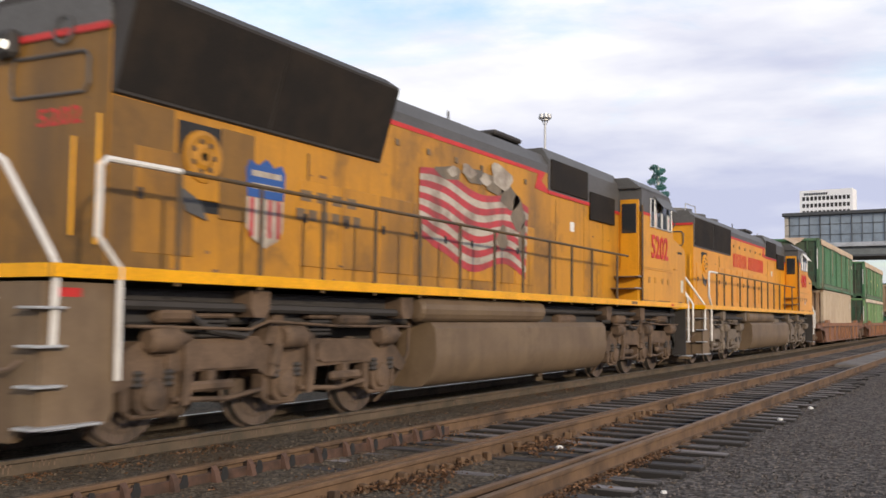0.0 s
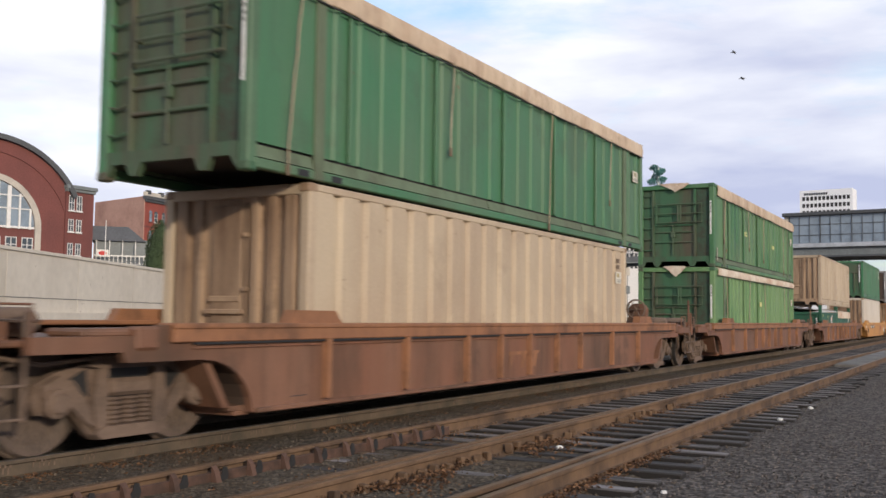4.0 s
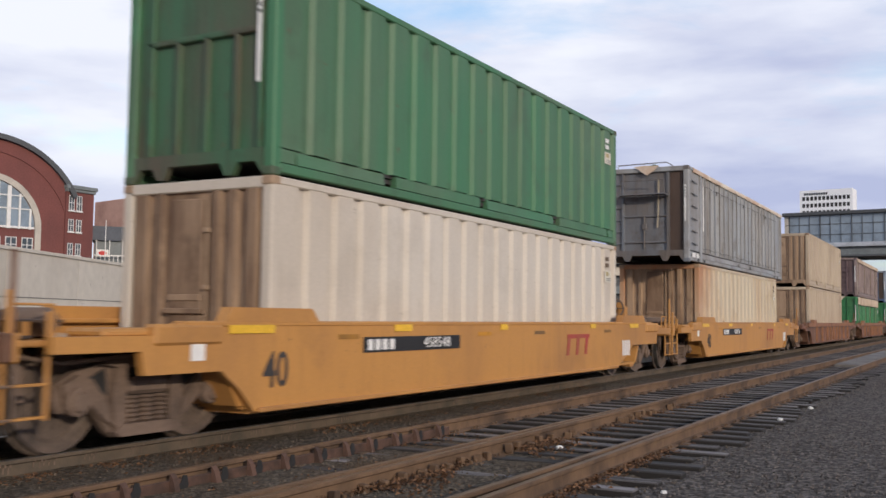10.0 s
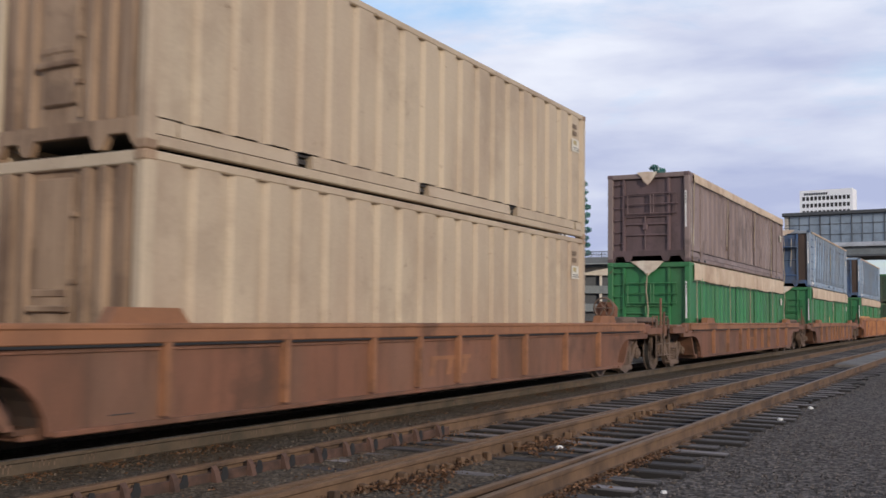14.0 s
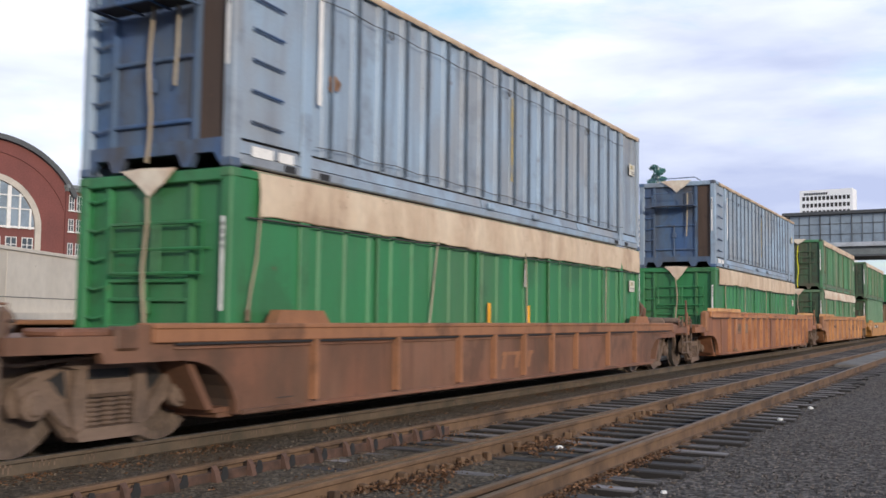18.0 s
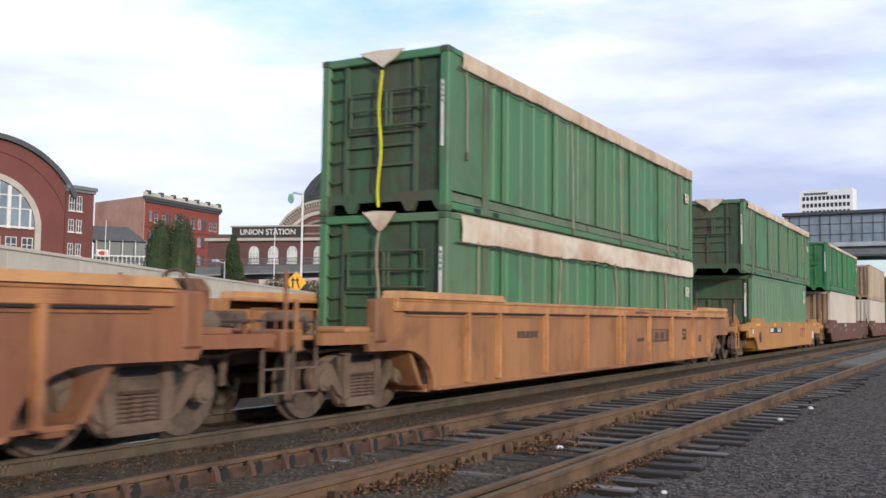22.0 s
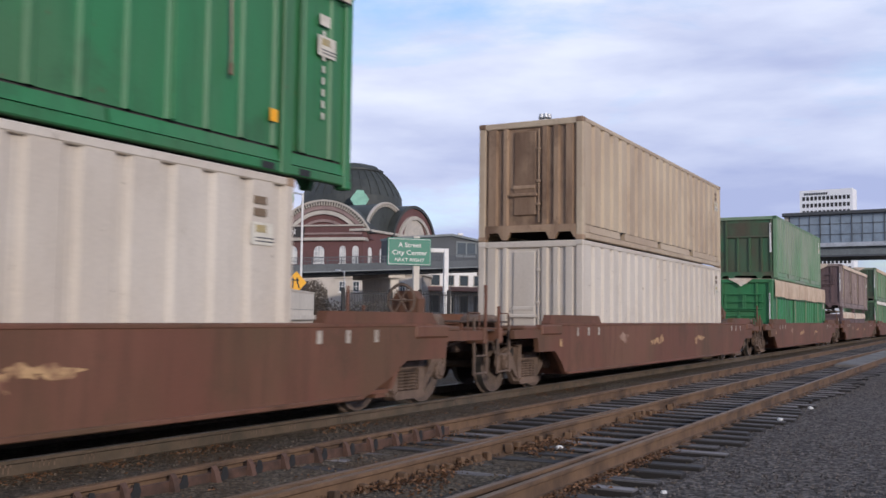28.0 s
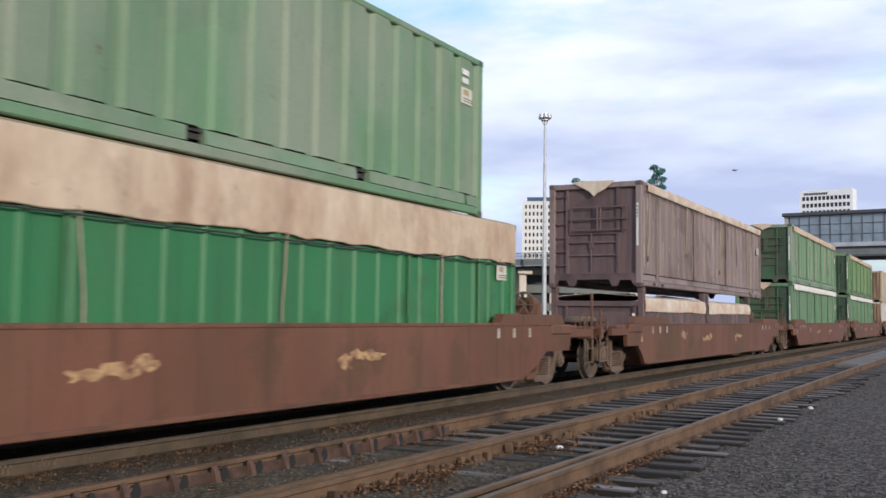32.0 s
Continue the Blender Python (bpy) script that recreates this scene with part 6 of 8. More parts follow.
    for y, low, high in ((376.9, "palegreen", "dustgreen"), (398.0, "palegreen", "mildew")):
        load(y, FLOOR, container("open", L48, h, low, "green", "faded green container with pale tarpaulin hem low on the wagon", "whitecover", .25, gs, seed=23))
        load(y, SEAM, container("open", L48, 2.6, high, "green", ("dusty" if y < 390 else "mildewed") + " green open-top container with tan tarpaulin stacked on another", "tarp", .26, gs, seed=24))
    for y in (421.0, 443.0):
        load(y, FLOOR, container("box", L40, h, "cream", "beigeend", "pale corrugated container low on a far wagon"))
        load(y, SEAM, container("box", L40, 2.6, "beige", "beigeend", "beige corrugated container stacked on a far wagon"))


# ---- locomotives ----
def six_wheel_truck(parent, yc, tone):
    tr = part("truck", Shape().box(-1.04, 1.04, yc - .3, yc + .3, .6, .95, .05), tone, parent)
    for sg in (-1, 1):
        part("side_frame", Shape().prism([(yc - 2.75, .70), (yc - 2.55, .93), (yc - 2.3, 1.05), (yc - .52, 1.09), (yc - .28, .95), (yc + .28, .94), (yc + .48, 1.05), (yc + 2.1, 1.02), (yc + 2.45, .92), (yc + 2.75, .68), (yc + 2.62, .56), (yc + 2.4, .64), (yc + 1.75, .72),
                 (yc + .55, .70), (yc + .36, .60), (yc - .30, .60), (yc - .52, .72), (yc - 1.75, .73), (yc - 2.4, .62), (yc - 2.62, .56)], sg * 1.0, sg * 1.20), tone, tr)
        for a, b in ((-1.95, -.62), (.60, 1.80)):
            part("frame_web", Shape().prism([(yc + a, .79), (yc + a + .1, .75), (yc + b - .1, .75), (yc + b, .79), (yc + b, .98), (yc + b - .12, 1.02), (yc + a + .12, 1.02), (yc + a, .98)], sg * 1.20, sg * 1.235), tone, tr)
            part("brake_beam", Shape().box(sg * 1.20, sg * 1.29, yc + (a + b) / 2 - .36, yc + (a + b) / 2 + .30, .52, .63, .03), tone, tr)
            part("beam_bracket", Shape().box(sg * 1.10, sg * 1.25, yc + (a + b) / 2 - .06, yc + (a + b) / 2 + .06, .50, .74, .02), tone, tr)
        part("end_transom", Shape().box(-1.0, 1.0, yc + sg * 2.75, yc + sg * 2.55, .64, .92, .03), tone, tr)
    for sg in (-1, 1):
        for q in (-2.1, 0.0, 2.1):
            part("axle_box", Shape().prism([(yc + q - .20, .40), (yc + q - .12, .33), (yc + q + .12, .33), (yc + q + .20, .40), (yc + q + .24, .62), (yc + q + .16, .74), (yc + q - .16, .74), (yc + q - .24, .62)], sg * .95, sg * 1.19), tone, tr)
            part("axle_cap", Shape().lathe([(0, .07 * sg), (.09, .07 * sg), (.12, .05 * sg), (.15, .05 * sg), (.17, 0)], (sg * 1.19, yc + q, .53), "x", 18), tone, tr, smooth=True)
            part("pedestal_tie", Shape().rod([(sg * 1.12, yc + q - .34, .40), (sg * 1.14, yc + q - .22, .31), (sg * 1.14, yc + q + .22, .31), (sg * 1.12, yc + q + .34, .40)], .028, 6), tone, tr)
            for e in (-.33, .33):
                part("pedestal_leg", Shape().prism([(yc + q + e - .06, .72), (yc + q + e - .045, .38), (yc + q + e + .045, .38), (yc + q + e + .06, .72)], sg * 1.02, sg * 1.17), tone, tr)
                part("box_spring", Shape().lathe([(.05, -.10), (.07, -.08), (.05, -.05), (.07, -.02), (.05, .01), (.07, .04), (.05, .07)], (sg * 1.19, yc + q + e * .62, .70), "z", 10), "dark", tr)
        for q in (-1.3, .62):
            sp = Shape()
            for k in range(4):
                sp.box(sg * .92, sg * 1.26, yc + q - .21, yc + q + .21, 1.085 + k * .05, 1.122 + k * .05, .012)
            part("rubber_spring", sp, "dark", tr)
            part("spring_cap", Shape().box(sg * .9, sg * 1.3, yc + q - .28, yc + q + .28, 1.29, 1.34, .02), tone, tr)
        for q in (-2.02, .07, 2.12):
            part("brake_cylinder", Shape().lathe([(0, -.24), (.10, -.24), (.14, -.19), (.14, .12), (.09, .19), (.04, .34), (0, .34)], (sg * 1.26, yc + q, 1.08), "y", 16), tone, tr, smooth=True)
            part("cylinder_bracket", Shape().box(sg * 1.05, sg * 1.24, yc + q - .14, yc + q + .10, .90, 1.04, .03), tone, tr)
        for q in (-1.72, .38):
            part("brake_lever", Shape().prism([(yc + q - .05, .40), (yc + q + .05, .40), (yc + q + .11, .80), (yc + q + .07, 1.12), (yc + q - .06, 1.12), (yc + q - .02, .80)], sg * 1.24, sg * 1.29), tone, tr)
        part("brake_pipe", Shape().rod([(sg * 1.34, yc - 2.6, 1.21), (sg * 1.33, yc - .8, 1.17), (sg * 1.34, yc - .5, 1.26), (sg * 1.33, yc + .9, 1.20), (sg * 1.32, yc + 2.65, 1.19)], .018, 6), tone, tr)
        for q in (-1.05, 1.05):
            part("brake_rod", Shape().rod([(sg * 1.22, yc + q - .8, .46), (sg * 1.22, yc + q, .42), (sg * 1.2, yc + q + .6, .48)], .03), tone, tr)
            part("brake_shoe", Shape().prism([(yc + q * 1.0 - .16, .40), (yc + q - .05, .36), (yc + q - .02, .64), (yc + q - .12, .68)], sg * .66, sg * .80), tone, tr)
        part("damper", Shape().tube((sg * 1.22, yc - .30, .62), (sg * 1.22, yc - .10, 1.25), .055, 10).tube((sg * 1.22, yc - .26, .75), (sg * 1.22, yc - .18, 1.0), .075, 10), tone, tr)
        part("sand_pipe", Shape().rod([(sg * 1.15, yc - 2.9, 1.3), (sg * 1.16, yc - 2.85, .8), (sg * 1.0, yc - 2.65, .35), (sg * .8, yc - 2.55, .12)], .028), tone, tr)
        part("sand_pipe", Shape().rod([(sg * 1.15, yc + 2.9, 1.3), (sg * 1.16, yc + 2.85, .8), (sg * 1.0, yc + 2.65, .35), (sg * .8, yc + 2.55, .12)], .028), tone, tr)
        part("side_bearer", Shape().prism([(yc - .42, 1.0), (yc - .30, 1.34), (yc - .12, 1.34), (yc - .05, 1.0)], sg * .9, sg * 1.24), tone, tr)
        part("traction_cable", Shape().rod([(sg * 1.25, yc - 1.9, 1.45), (sg * 1.3, yc - 1.4, 1.16), (sg * 1.26, yc - .8, 1.1), (sg * 1.24, yc - .4, 1.4)], .04), "dark", tr)
    for q in (-2.1, 0.0, 2.1):
        part("traction_motor", Shape().box(-.60, .60, yc + q + .12, yc + q + .95 if q < 2 else yc + q + .55, .22, .95, .08), "dark", tr)
        WHEELS.append((wheelset(tr, yc + q, 0.51), 0, 0.51))


def mirrored(name, build, material, parent, label=""):
    """The same small part on the near and the far side."""
    for sg in (1, -1):
        part(name, build(sg), material, parent, label)


def make_loco(body, number, art):
    lo = tagged(new("diesel_locomotive"), ("dusty" if art == "flag" else "bright") + " yellow and grey diesel locomotive with red numbers " + ("and painted flag" if art == "flag" else "pulling the train"), "locomotive", "locomotives")
    cab = "cabyellow" if art == "flag" else body
    tone = "locotruck" if art == "flag" else "paletruck"
    part("frame", Shape().box(-1.15, 1.15, .4, 20.5, 1.22, 1.58, .03), "dark", lo)
    part("centre_sill", Shape().box(-.55, .55, .3, 20.6, .92, 1.22, .03), "dark", lo)
    part("walkway", Shape().box(-1.55, 1.55, 0, 20.36, 1.64, 1.75, .02), "tank", lo)
    mirrored("sill_stripe", lambda g: Shape().box(g * 1.548, g * 1.566, .02, 20.36, 1.635, 1.757, .004), "stripe", lo, "bright yellow sill stripe")
    part("end_platform", Shape().box(-1.12, 1.12, 20.36, 20.95, 1.60, 1.70, .02), "tank", lo)
    mirrored("platform_stripe", lambda g: Shape().box(g * 1.12, g * 1.136, 20.36, 20.95, 1.58, 1.71), "stripe", lo)
    part("end_stripe", Shape().box(-1.55, 1.55, -.02, 0, 1.635, 1.755), "stripe", lo)
    part("end_stripe", Shape().box(-1.12, 1.12, 20.95, 20.97, 1.58, 1.71), "stripe", lo)
    for y, d in ((0, 1), (20.95, -1)):
        part("pilot", Shape().prism([(-1.16, 1.6), (-1.16, .50), (-1.25, .45), (-1.1, .20), (1.1, .20), (1.25, .45), (1.16, .50), (1.16, 1.6)], y + d * .02, y + d * .10, "y"), "tank", lo)
        part("coupler", Shape().box(-.14, .14, y - d * .75, y + d * .1, .72, .96, .04).box(-.22, .2, y - d * 1.0, y - d * .7, .66, 1.0, .06), "truck", lo)
        part("draft_box", Shape().box(-.36, .36, y - d * .16, y + d * .02, .62, 1.10, .04), "truck", lo)
        part("uncoupling_rod", Shape().rod([(1.28, y - d * .06, .92), (1.2, y - d * .12, .84), (.5, y - d * .14, .86), (.2, y - d * .3, .98)], .018, 6), "truck", lo)
        for k in (-1, 1):
            for h in (.42, .62, .86):
                part("hose", Shape().rod([(k * h, y - d * .02, 1.46), (k * (h + .04), y - d * .20, 1.44), (k * (h + .02), y - d * .32, 1.20), (k * (h - .06), y - d * .30, .80 - h * .2), (k * (h - .14), y - d * .24, .66 - h * .2)], .026, 8), "galv" if h > .8 else "black", lo)
    for g in (-1, 1):
        # hood end: a flush plate with narrow treads at its edge
        part("step_plate", Shape().prism([(.0, .36), (.74, .34), (.80, .42), (.80, 1.60), (.0, 1.60)], g * 1.44, g * 1.47), "tank", lo)
        part("plate_return", Shape().box(g * 1.47, g * 1.16, .0, .02, .36, 1.60), "tank", lo)
        part("tread", Shape().box(g * 1.30, g * 1.57, -.13, .60, .34, .365, .006), "galv", lo)
        for z in (.69, 1.03, 1.36):
            part("tread", Shape().box(g * 1.30, g * 1.57, -.13, .18, z, z + .025, .006), "galv", lo)
        part("red_label", Shape().box(g * 1.47, g * 1.474, .14, .40, 1.47, 1.55), "red", lo)
        part("end_handrail", Shape().rod([(g * 1.52, .08, 1.03), (g * 1.52, .09, 1.74), (g * 1.46, .08, 1.84), (g * .88, .0, 2.68), (g * .78, .0, 2.73)], .030, 8), "white", lo, "white tubular handrail")
        part("end_rail", Shape().rod([(g * .76, .0, 1.75), (g * .76, .0, 2.73), (g * .22, .0, 2.73), (g * .22, .0, 1.75)], .024, 8), "handrail", lo)
        part("corner_handrail", Shape().rod([(g * 1.54, .78, .72), (g * 1.54, .77, 1.74), (g * 1.54, .50, 2.02), (g * 1.54, .50, 2.66), (g * 1.54, .58, 2.73), (g * 1.54, 1.5, 2.735)], .030, 8), "white", lo, "white tubular handrail")
        # nose end: an open step well under the narrower platform
        part("step_well", Shape().box(g * 1.13, g * 1.16, 20.40, 20.90, .36, 1.58), "tank", lo)
        part("well_side", Shape().box(g * 1.50, g * 1.13, 20.30, 20.34, .38, 1.60), "dark", lo)
        # black plate in place of the deep shade beside the step well
        part("dark_panel", Shape().box(g * 1.15, g * 1.20, 19.90, 20.30, .55, 1.60), "black", lo)
        part("tread", Shape().box(g * 1.16, g * 1.53, 20.40, 20.97, .34, .365, .006), "galv", lo)
        for z in (.72, 1.05, 1.36):
            part("tread", Shape().box(g * 1.16, g * 1.53, 20.36, 20.72, z, z + .025, .006), "galv", lo)
        part("corner_handrail", Shape().rod([(g * 1.50, 20.30, 2.02), (g * 1.53, 20.36, 1.92), (g * 1.53, 20.47, 1.76), (g * 1.53, 20.49, .74)], .030, 8), "white", lo, "white tubular handrail")
        part("end_handrail", Shape().rod([(g * 1.52, 21.0, 1.0), (g * 1.52, 21.0, 1.76), (g * 1.08, 20.97, 2.42), (g * 1.10, 20.97, 2.70)], .030, 8), "white", lo, "white tubular handrail")
        part("end_rail", Shape().rod([(g * 1.10, 20.97, 2.66), (g * .25, 20.97, 2.66), (g * .25, 20.97, 1.66)], .024, 8), "handrail", lo)
    # long hood
    part("hood", Shape().prism([(-.93, 1.74), (-.93, 4.25), (.93, 4.25), (.93, 1.74)], 1.12, 16.5, "y"), body, lo)
    part("hood_roof", Shape().prism([(-.935, 4.21), (-.935, 4.36), (-.78, 4.60), (.78, 4.60), (.935, 4.36), (.935, 4.21)], 1.11, 12.2, "y"), "ugrey", lo, "grey roof")
    mirrored("red_line", lambda g: Shape().box(g * .93, g * .938, 5.9, 11.98, 4.14, 4.21).prism([(11.72, 4.15), (12.08, 4.21), (11.86, 4.02), (12.2, 3.88), (12.2, 3.80), (11.55, 3.84)], g * .93, g * .938), "red", lo)
    for k in range(11):
        y = 1.45 + k * .92
        if k in (1, 2):
            continue
        mirrored("hood_door", lambda g: Shape().box(g * .93, g * .945, y + .02, y + .86, 1.95, 3.05, .008), body, lo)
        mirrored("door_latch", lambda g: Shape().box(g * .945, g * .965, y + .05, y + .12, 2.5, 2.62, .005), "dark", lo)
        if k > 4:
            mirrored("lifting_eye", lambda g: Shape().box(g * .93, g * .95, y + .4, y + .5, 3.85, 3.95, .008), "tank", lo)
    mirrored("door_seam", lambda g: Shape().box(g * .93, g * .941, 4.35, 5.6, 1.98, 2.0).box(g * .93, g * .941, 4.35, 4.37, 2.0, 3.4), "dark", lo)
    # radiators at the hood's end, flared on the first locomotive
    xb, xt, zt = (.97, 1.27, 4.56) if art == "flag" else (.955, .965, 4.44)
    for g in (-1, 1):
        r = part("radiator", Shape().prism([(g * .9, 3.50), (g * xb, 3.53), (g * xt, zt), (g * (xt - .22), zt + .15), (0, zt + .18), (0, 4.3), (g * .9, 4.2)], 1.13, 6.0, "y"), "dark" if art == "flag" else "ugrey", lo)
        for a, b in ((1.2, 3.45), (3.53, 5.94)) if art != "flag" else ((1.15, 3.50), (3.53, 5.98)):
            part("radiator_grille", Shape().prism([(g * xb, 3.56), (g * xt, zt - .04), (g * (xt + .014), zt - .04), (g * (xb + .014), 3.56)], a, b, "y"), "grille", r, "dark wire grille")
    for y in (1.8, 3.5, 5.2):
        part("roof_fan", Shape().lathe([(0, .05), (.62, .05), (.66, .12), (.7, .12), (.7, 0)], (0, y, 4.60 if art != "flag" else 4.72), "z", 24), "ugrey", lo, smooth=True)
    part("exhaust_stack", Shape().box(-.4, .4, 10.6, 12.1, 4.58, 4.80, .03).box(-.5, .5, 10.7, 11.9, 4.78, 4.88, .03), "dark", lo)
    for y in (11.6, 13.9, 9.2):
        part("antenna", Shape().tube((.3, y, 4.6), (.3, y, 4.95), .02, 6), "dark", lo)
    part("roof_rail", Shape().rod([(.62, 1.35, 4.55), (.62, 1.42, 4.86), (.62, 2.55, 4.88), (.62, 2.62, 4.6)], .018), "galv", lo)
    # end face of the hood
    if art == "flag":
        # dirty panels whose colour also holds the shade near the hood's end
        part("end_panel", Shape().box(-.925, .925, 1.1165, 1.1196, 1.76, 4.20), "sootyellow", lo, "dirty end panel darkened as in shade")
        mirrored("side_panel", lambda g: Shape().box(g * .931, g * .940, 1.13, 2.0, 1.78, 3.5), "sootyellow", lo, "dirty side panel darkened as in shade")
    part("end_cap", Shape().prism([(-.932, 4.24), (-.932, 4.40), (-.78, 4.62), (.78, 4.62), (.932, 4.40), (.932, 4.24)], 1.095, 1.12, "y"), "ugrey", lo)
    part("end_headlight", Shape().box(-.78, -.42, .97, 1.13, 4.02, 4.32, .05), "dark", lo)
    for x in (-.70, -.52):
        part("lamp_lens", Shape().lathe([(0, -.01), (.05, -.01), (.06, .03)], (x, .97, 4.15), "y", 14), "lamplight", lo, "lit headlamp")
    part("end_red_line", Shape().box(-.93, .93, 1.088, 1.095, 4.17, 4.24), "red", lo)
    part("number_board", Shape().rod([(-.50, 1.10, 3.58), (.58, 1.10, 3.56), (.64, 1.10, 3.64), (.64, 1.10, 3.90), (.58, 1.10, 3.98), (-.50, 1.10, 4.0), (-.54, 1.10, 3.9), (-.54, 1.10, 3.68), (-.50, 1.10, 3.58)], .018), "ugrey", lo)
    part("end_emblem", Shape().lathe([(.12, -.01), (.16, -.015), (.16, 0)], (.26, 1.085, 4.24), "y", 18), "ugrey", lo)
    writing("end_number", number, "red", lo, Matrix.Translation((.2, 1.115, 3.33)) @ Euler((radians(90), 0, 0)).to_matrix().to_4x4(), .26, 1.3, bold=.004)
    part("end_grab_rail", Shape().rod([(.50, 1.06, 2.1), (.50, 1.06, 3.1)], .018), "stripe", lo)
    mirrored("corner_rail", lambda g: Shape().rod([(g * .86, 1.06, 2.0), (g * .86, 1.06, 3.3)], .018), "stripe", lo)
    # blower fan behind an open door
    mirrored("fan_opening", lambda g: Shape().box(g * .931, g * .936, 2.06, 2.72, 2.45, 3.42), "black", lo)
    mirrored("fan_door", lambda g: Shape().box(g * .931, g * .950, 2.72, 3.30, 2.40, 3.44, .008), "sootyellow" if art == "flag" else body, lo)
    mirrored("fan_guard", lambda g: Shape().lathe([(.05, .05 * g), (.10, .055 * g), (.16, .03 * g), (.24, .05 * g), (.29, .04 * g), (.30, 0)], (g * .937, 2.42, 3.06), "x", 18).box(g * .937, g * .96, 2.12, 2.70, 2.58, 2.84, .02), body, lo, "dusty yellow blower housing")
    for k in range(7):
        a = k * math.tau / 7
        mirrored("fan_gap", lambda g: Shape().box(g * .96, g * .985, 2.42 + .17 * math.cos(a) - .03, 2.42 + .17 * math.cos(a) + .03, 3.06 + .17 * math.sin(a) - .03, 3.06 + .17 * math.sin(a) + .03, .01), "dark", lo)
    mirrored("fan_door_flap", lambda g: Shape().prism([(2.05, 2.72), (2.40, 2.56), (2.52, 2.36), (2.18, 2.44)], g * .95, g * .962), "ugrey", lo)
    # electrical cabinet
    part("cabinet_top", Shape().prism([(-.945, 3.86), (-.945, 4.5), (-.80, 4.74), (.80, 4.74), (.945, 4.5), (.945, 3.86)], 12.2, 16.5, "y"), "ugrey", lo)
    mirrored("red_band", lambda g: Shape().box(g * .946, g * .952, 12.2, 16.5, 3.80, 3.87), "red", lo)
    mirrored("intake_grille", lambda g: Shape().box(g * .945, g * .975, 12.3, 14.35, 3.90, 4.52, .012), "grille", lo, "dark wire grille")
    mirrored("cabinet_grille", lambda g: Shape().box(g * .945, g * .985, 14.5, 16.1, 3.50, 4.12, .012), "grille", lo, "dark wire grille")
    for y in (12.6, 14.2, 15.4):
        mirrored("cabinet_seam", lambda g: Shape().box(g * .93, g * .938, y, y + .015, 1.9, 3.7), "dullyellow", lo)
    mirrored("warning_label", lambda g: Shape().box(g * .93, g * .938, 13.4, 13.62, 3.15, 3.35), "white", lo)
    # rear cab door with its window, and the steps up to it
    for g in (1, -1):
        part("cab_door", Shape().box(g * .98, g * 1.44, 16.47, 16.5, 2.2, 4.15, .01), cab, lo)
        part("door_window", Shape().box(g * 1.02, g * 1.38, 16.455, 16.475, 3.35, 4.05, .02), "glass", lo)
        part("cab_step", Shape().box(g * 1.52, g * .95, 15.92, 16.5, 2.02, 2.045), "truck", lo)
        part("cab_step", Shape().box(g * 1.52, g * .95, 16.12, 16.5, 2.30, 2.325), "truck", lo)
        part("step_riser", Shape().box(g * 1.46, g * .95, 16.3, 16.5, 1.76, 2.02).box(g * 1.46, g * .95, 16.42, 16.5, 2.02, 2.5), cab, lo)
        part("tread_edge", Shape().box(g * 1.525, g * 1.50, 15.92, 16.46, 2.045, 2.056).box(g * 1.525, g * 1.50, 16.12, 16.46, 2.325, 2.336), "galv", lo)
        part("door_grab_rail", Shape().rod([(g * 1.53, 16.46, 1.70), (g * 1.53, 16.46, 4.0)], .026), "handrail", lo)
    part("cab", Shape().prism([(16.5, 1.76), (19.05, 1.76), (19.15, 3.45), (18.95, 4.30), (18.7, 4.42), (16.5, 4.42)], -1.50, 1.50), cab, lo)
    part("cab_upper", Shape().prism([(16.48, 3.86), (19.07, 3.86), (18.97, 4.31), (18.72, 4.44), (16.48, 4.44)], -1.506, 1.506), "ugrey", lo, "grey upper cab band")
    part("cab_roof", Shape().prism([(-1.52, 4.40), (-1.2, 4.66), (1.2, 4.66), (1.52, 4.40)], 16.4, 18.9, "y"), "ugrey", lo)
    mirrored("cab_red_line", lambda g: Shape().box(g * 1.507, g * 1.511, 16.5, 19.08, 3.80, 3.87), "red", lo)
    for a, b in ((17.15, 17.48), (17.62, 18.06), (18.12, 18.58), (18.70, 18.92)):
        mirrored("cab_window", lambda g: Shape().box(g * 1.505, g * 1.515, a, b, 3.58, 4.24, .02), "glass", lo)
        mirrored("window_frame", lambda g: Shape().rod([(g * 1.515, a, 3.56), (g * 1.515, b, 3.56), (g * 1.515, b, 4.24), (g * 1.515, a, 4.24), (g * 1.515, a, 3.56)], .02), "galv", lo)
    mirrored("window_awning", lambda g: Shape().prism([(g * 1.50, 4.30), (g * 1.74, 4.02), (g * 1.745, 4.04), (g * 1.51, 4.33)], 17.5, 18.65, "y"), "white" if art != "flag" else "ugrey", lo, "window sun shade")
    part("windscreen", Shape().prism([(19.14, 3.62), (19.0, 4.2), (19.02, 4.21), (19.16, 3.63)], -1.2, 1.2), "glass", lo)
    part("nose", Shape().prism([(19.0, 1.76), (20.30, 1.76), (20.33, 1.80), (20.33, 3.06), (20.22, 3.20), (19.12, 3.42), (19.0, 3.42)], -1.495, 1.495), cab, lo)
    part("nose_front", Shape().add(
        [(x, 20.33, z) for x, z in ((-1.3, 1.76), (-1.3, 3.0), (-1.1, 3.14), (1.1, 3.14), (1.3, 3.0), (1.3, 1.76))] +
        [(x, 20.58, z) for x, z in ((-.7, 1.76), (-.7, 2.9), (-.6, 3.0), (.6, 3.0), (.7, 2.9), (.7, 1.76))],
        [(k, (k + 1) % 6, 6 + (k + 1) % 6, 6 + k) for k in range(6)] + [(6, 7, 8, 9, 10, 11), (5, 4, 3, 2, 1, 0)]), cab, lo)
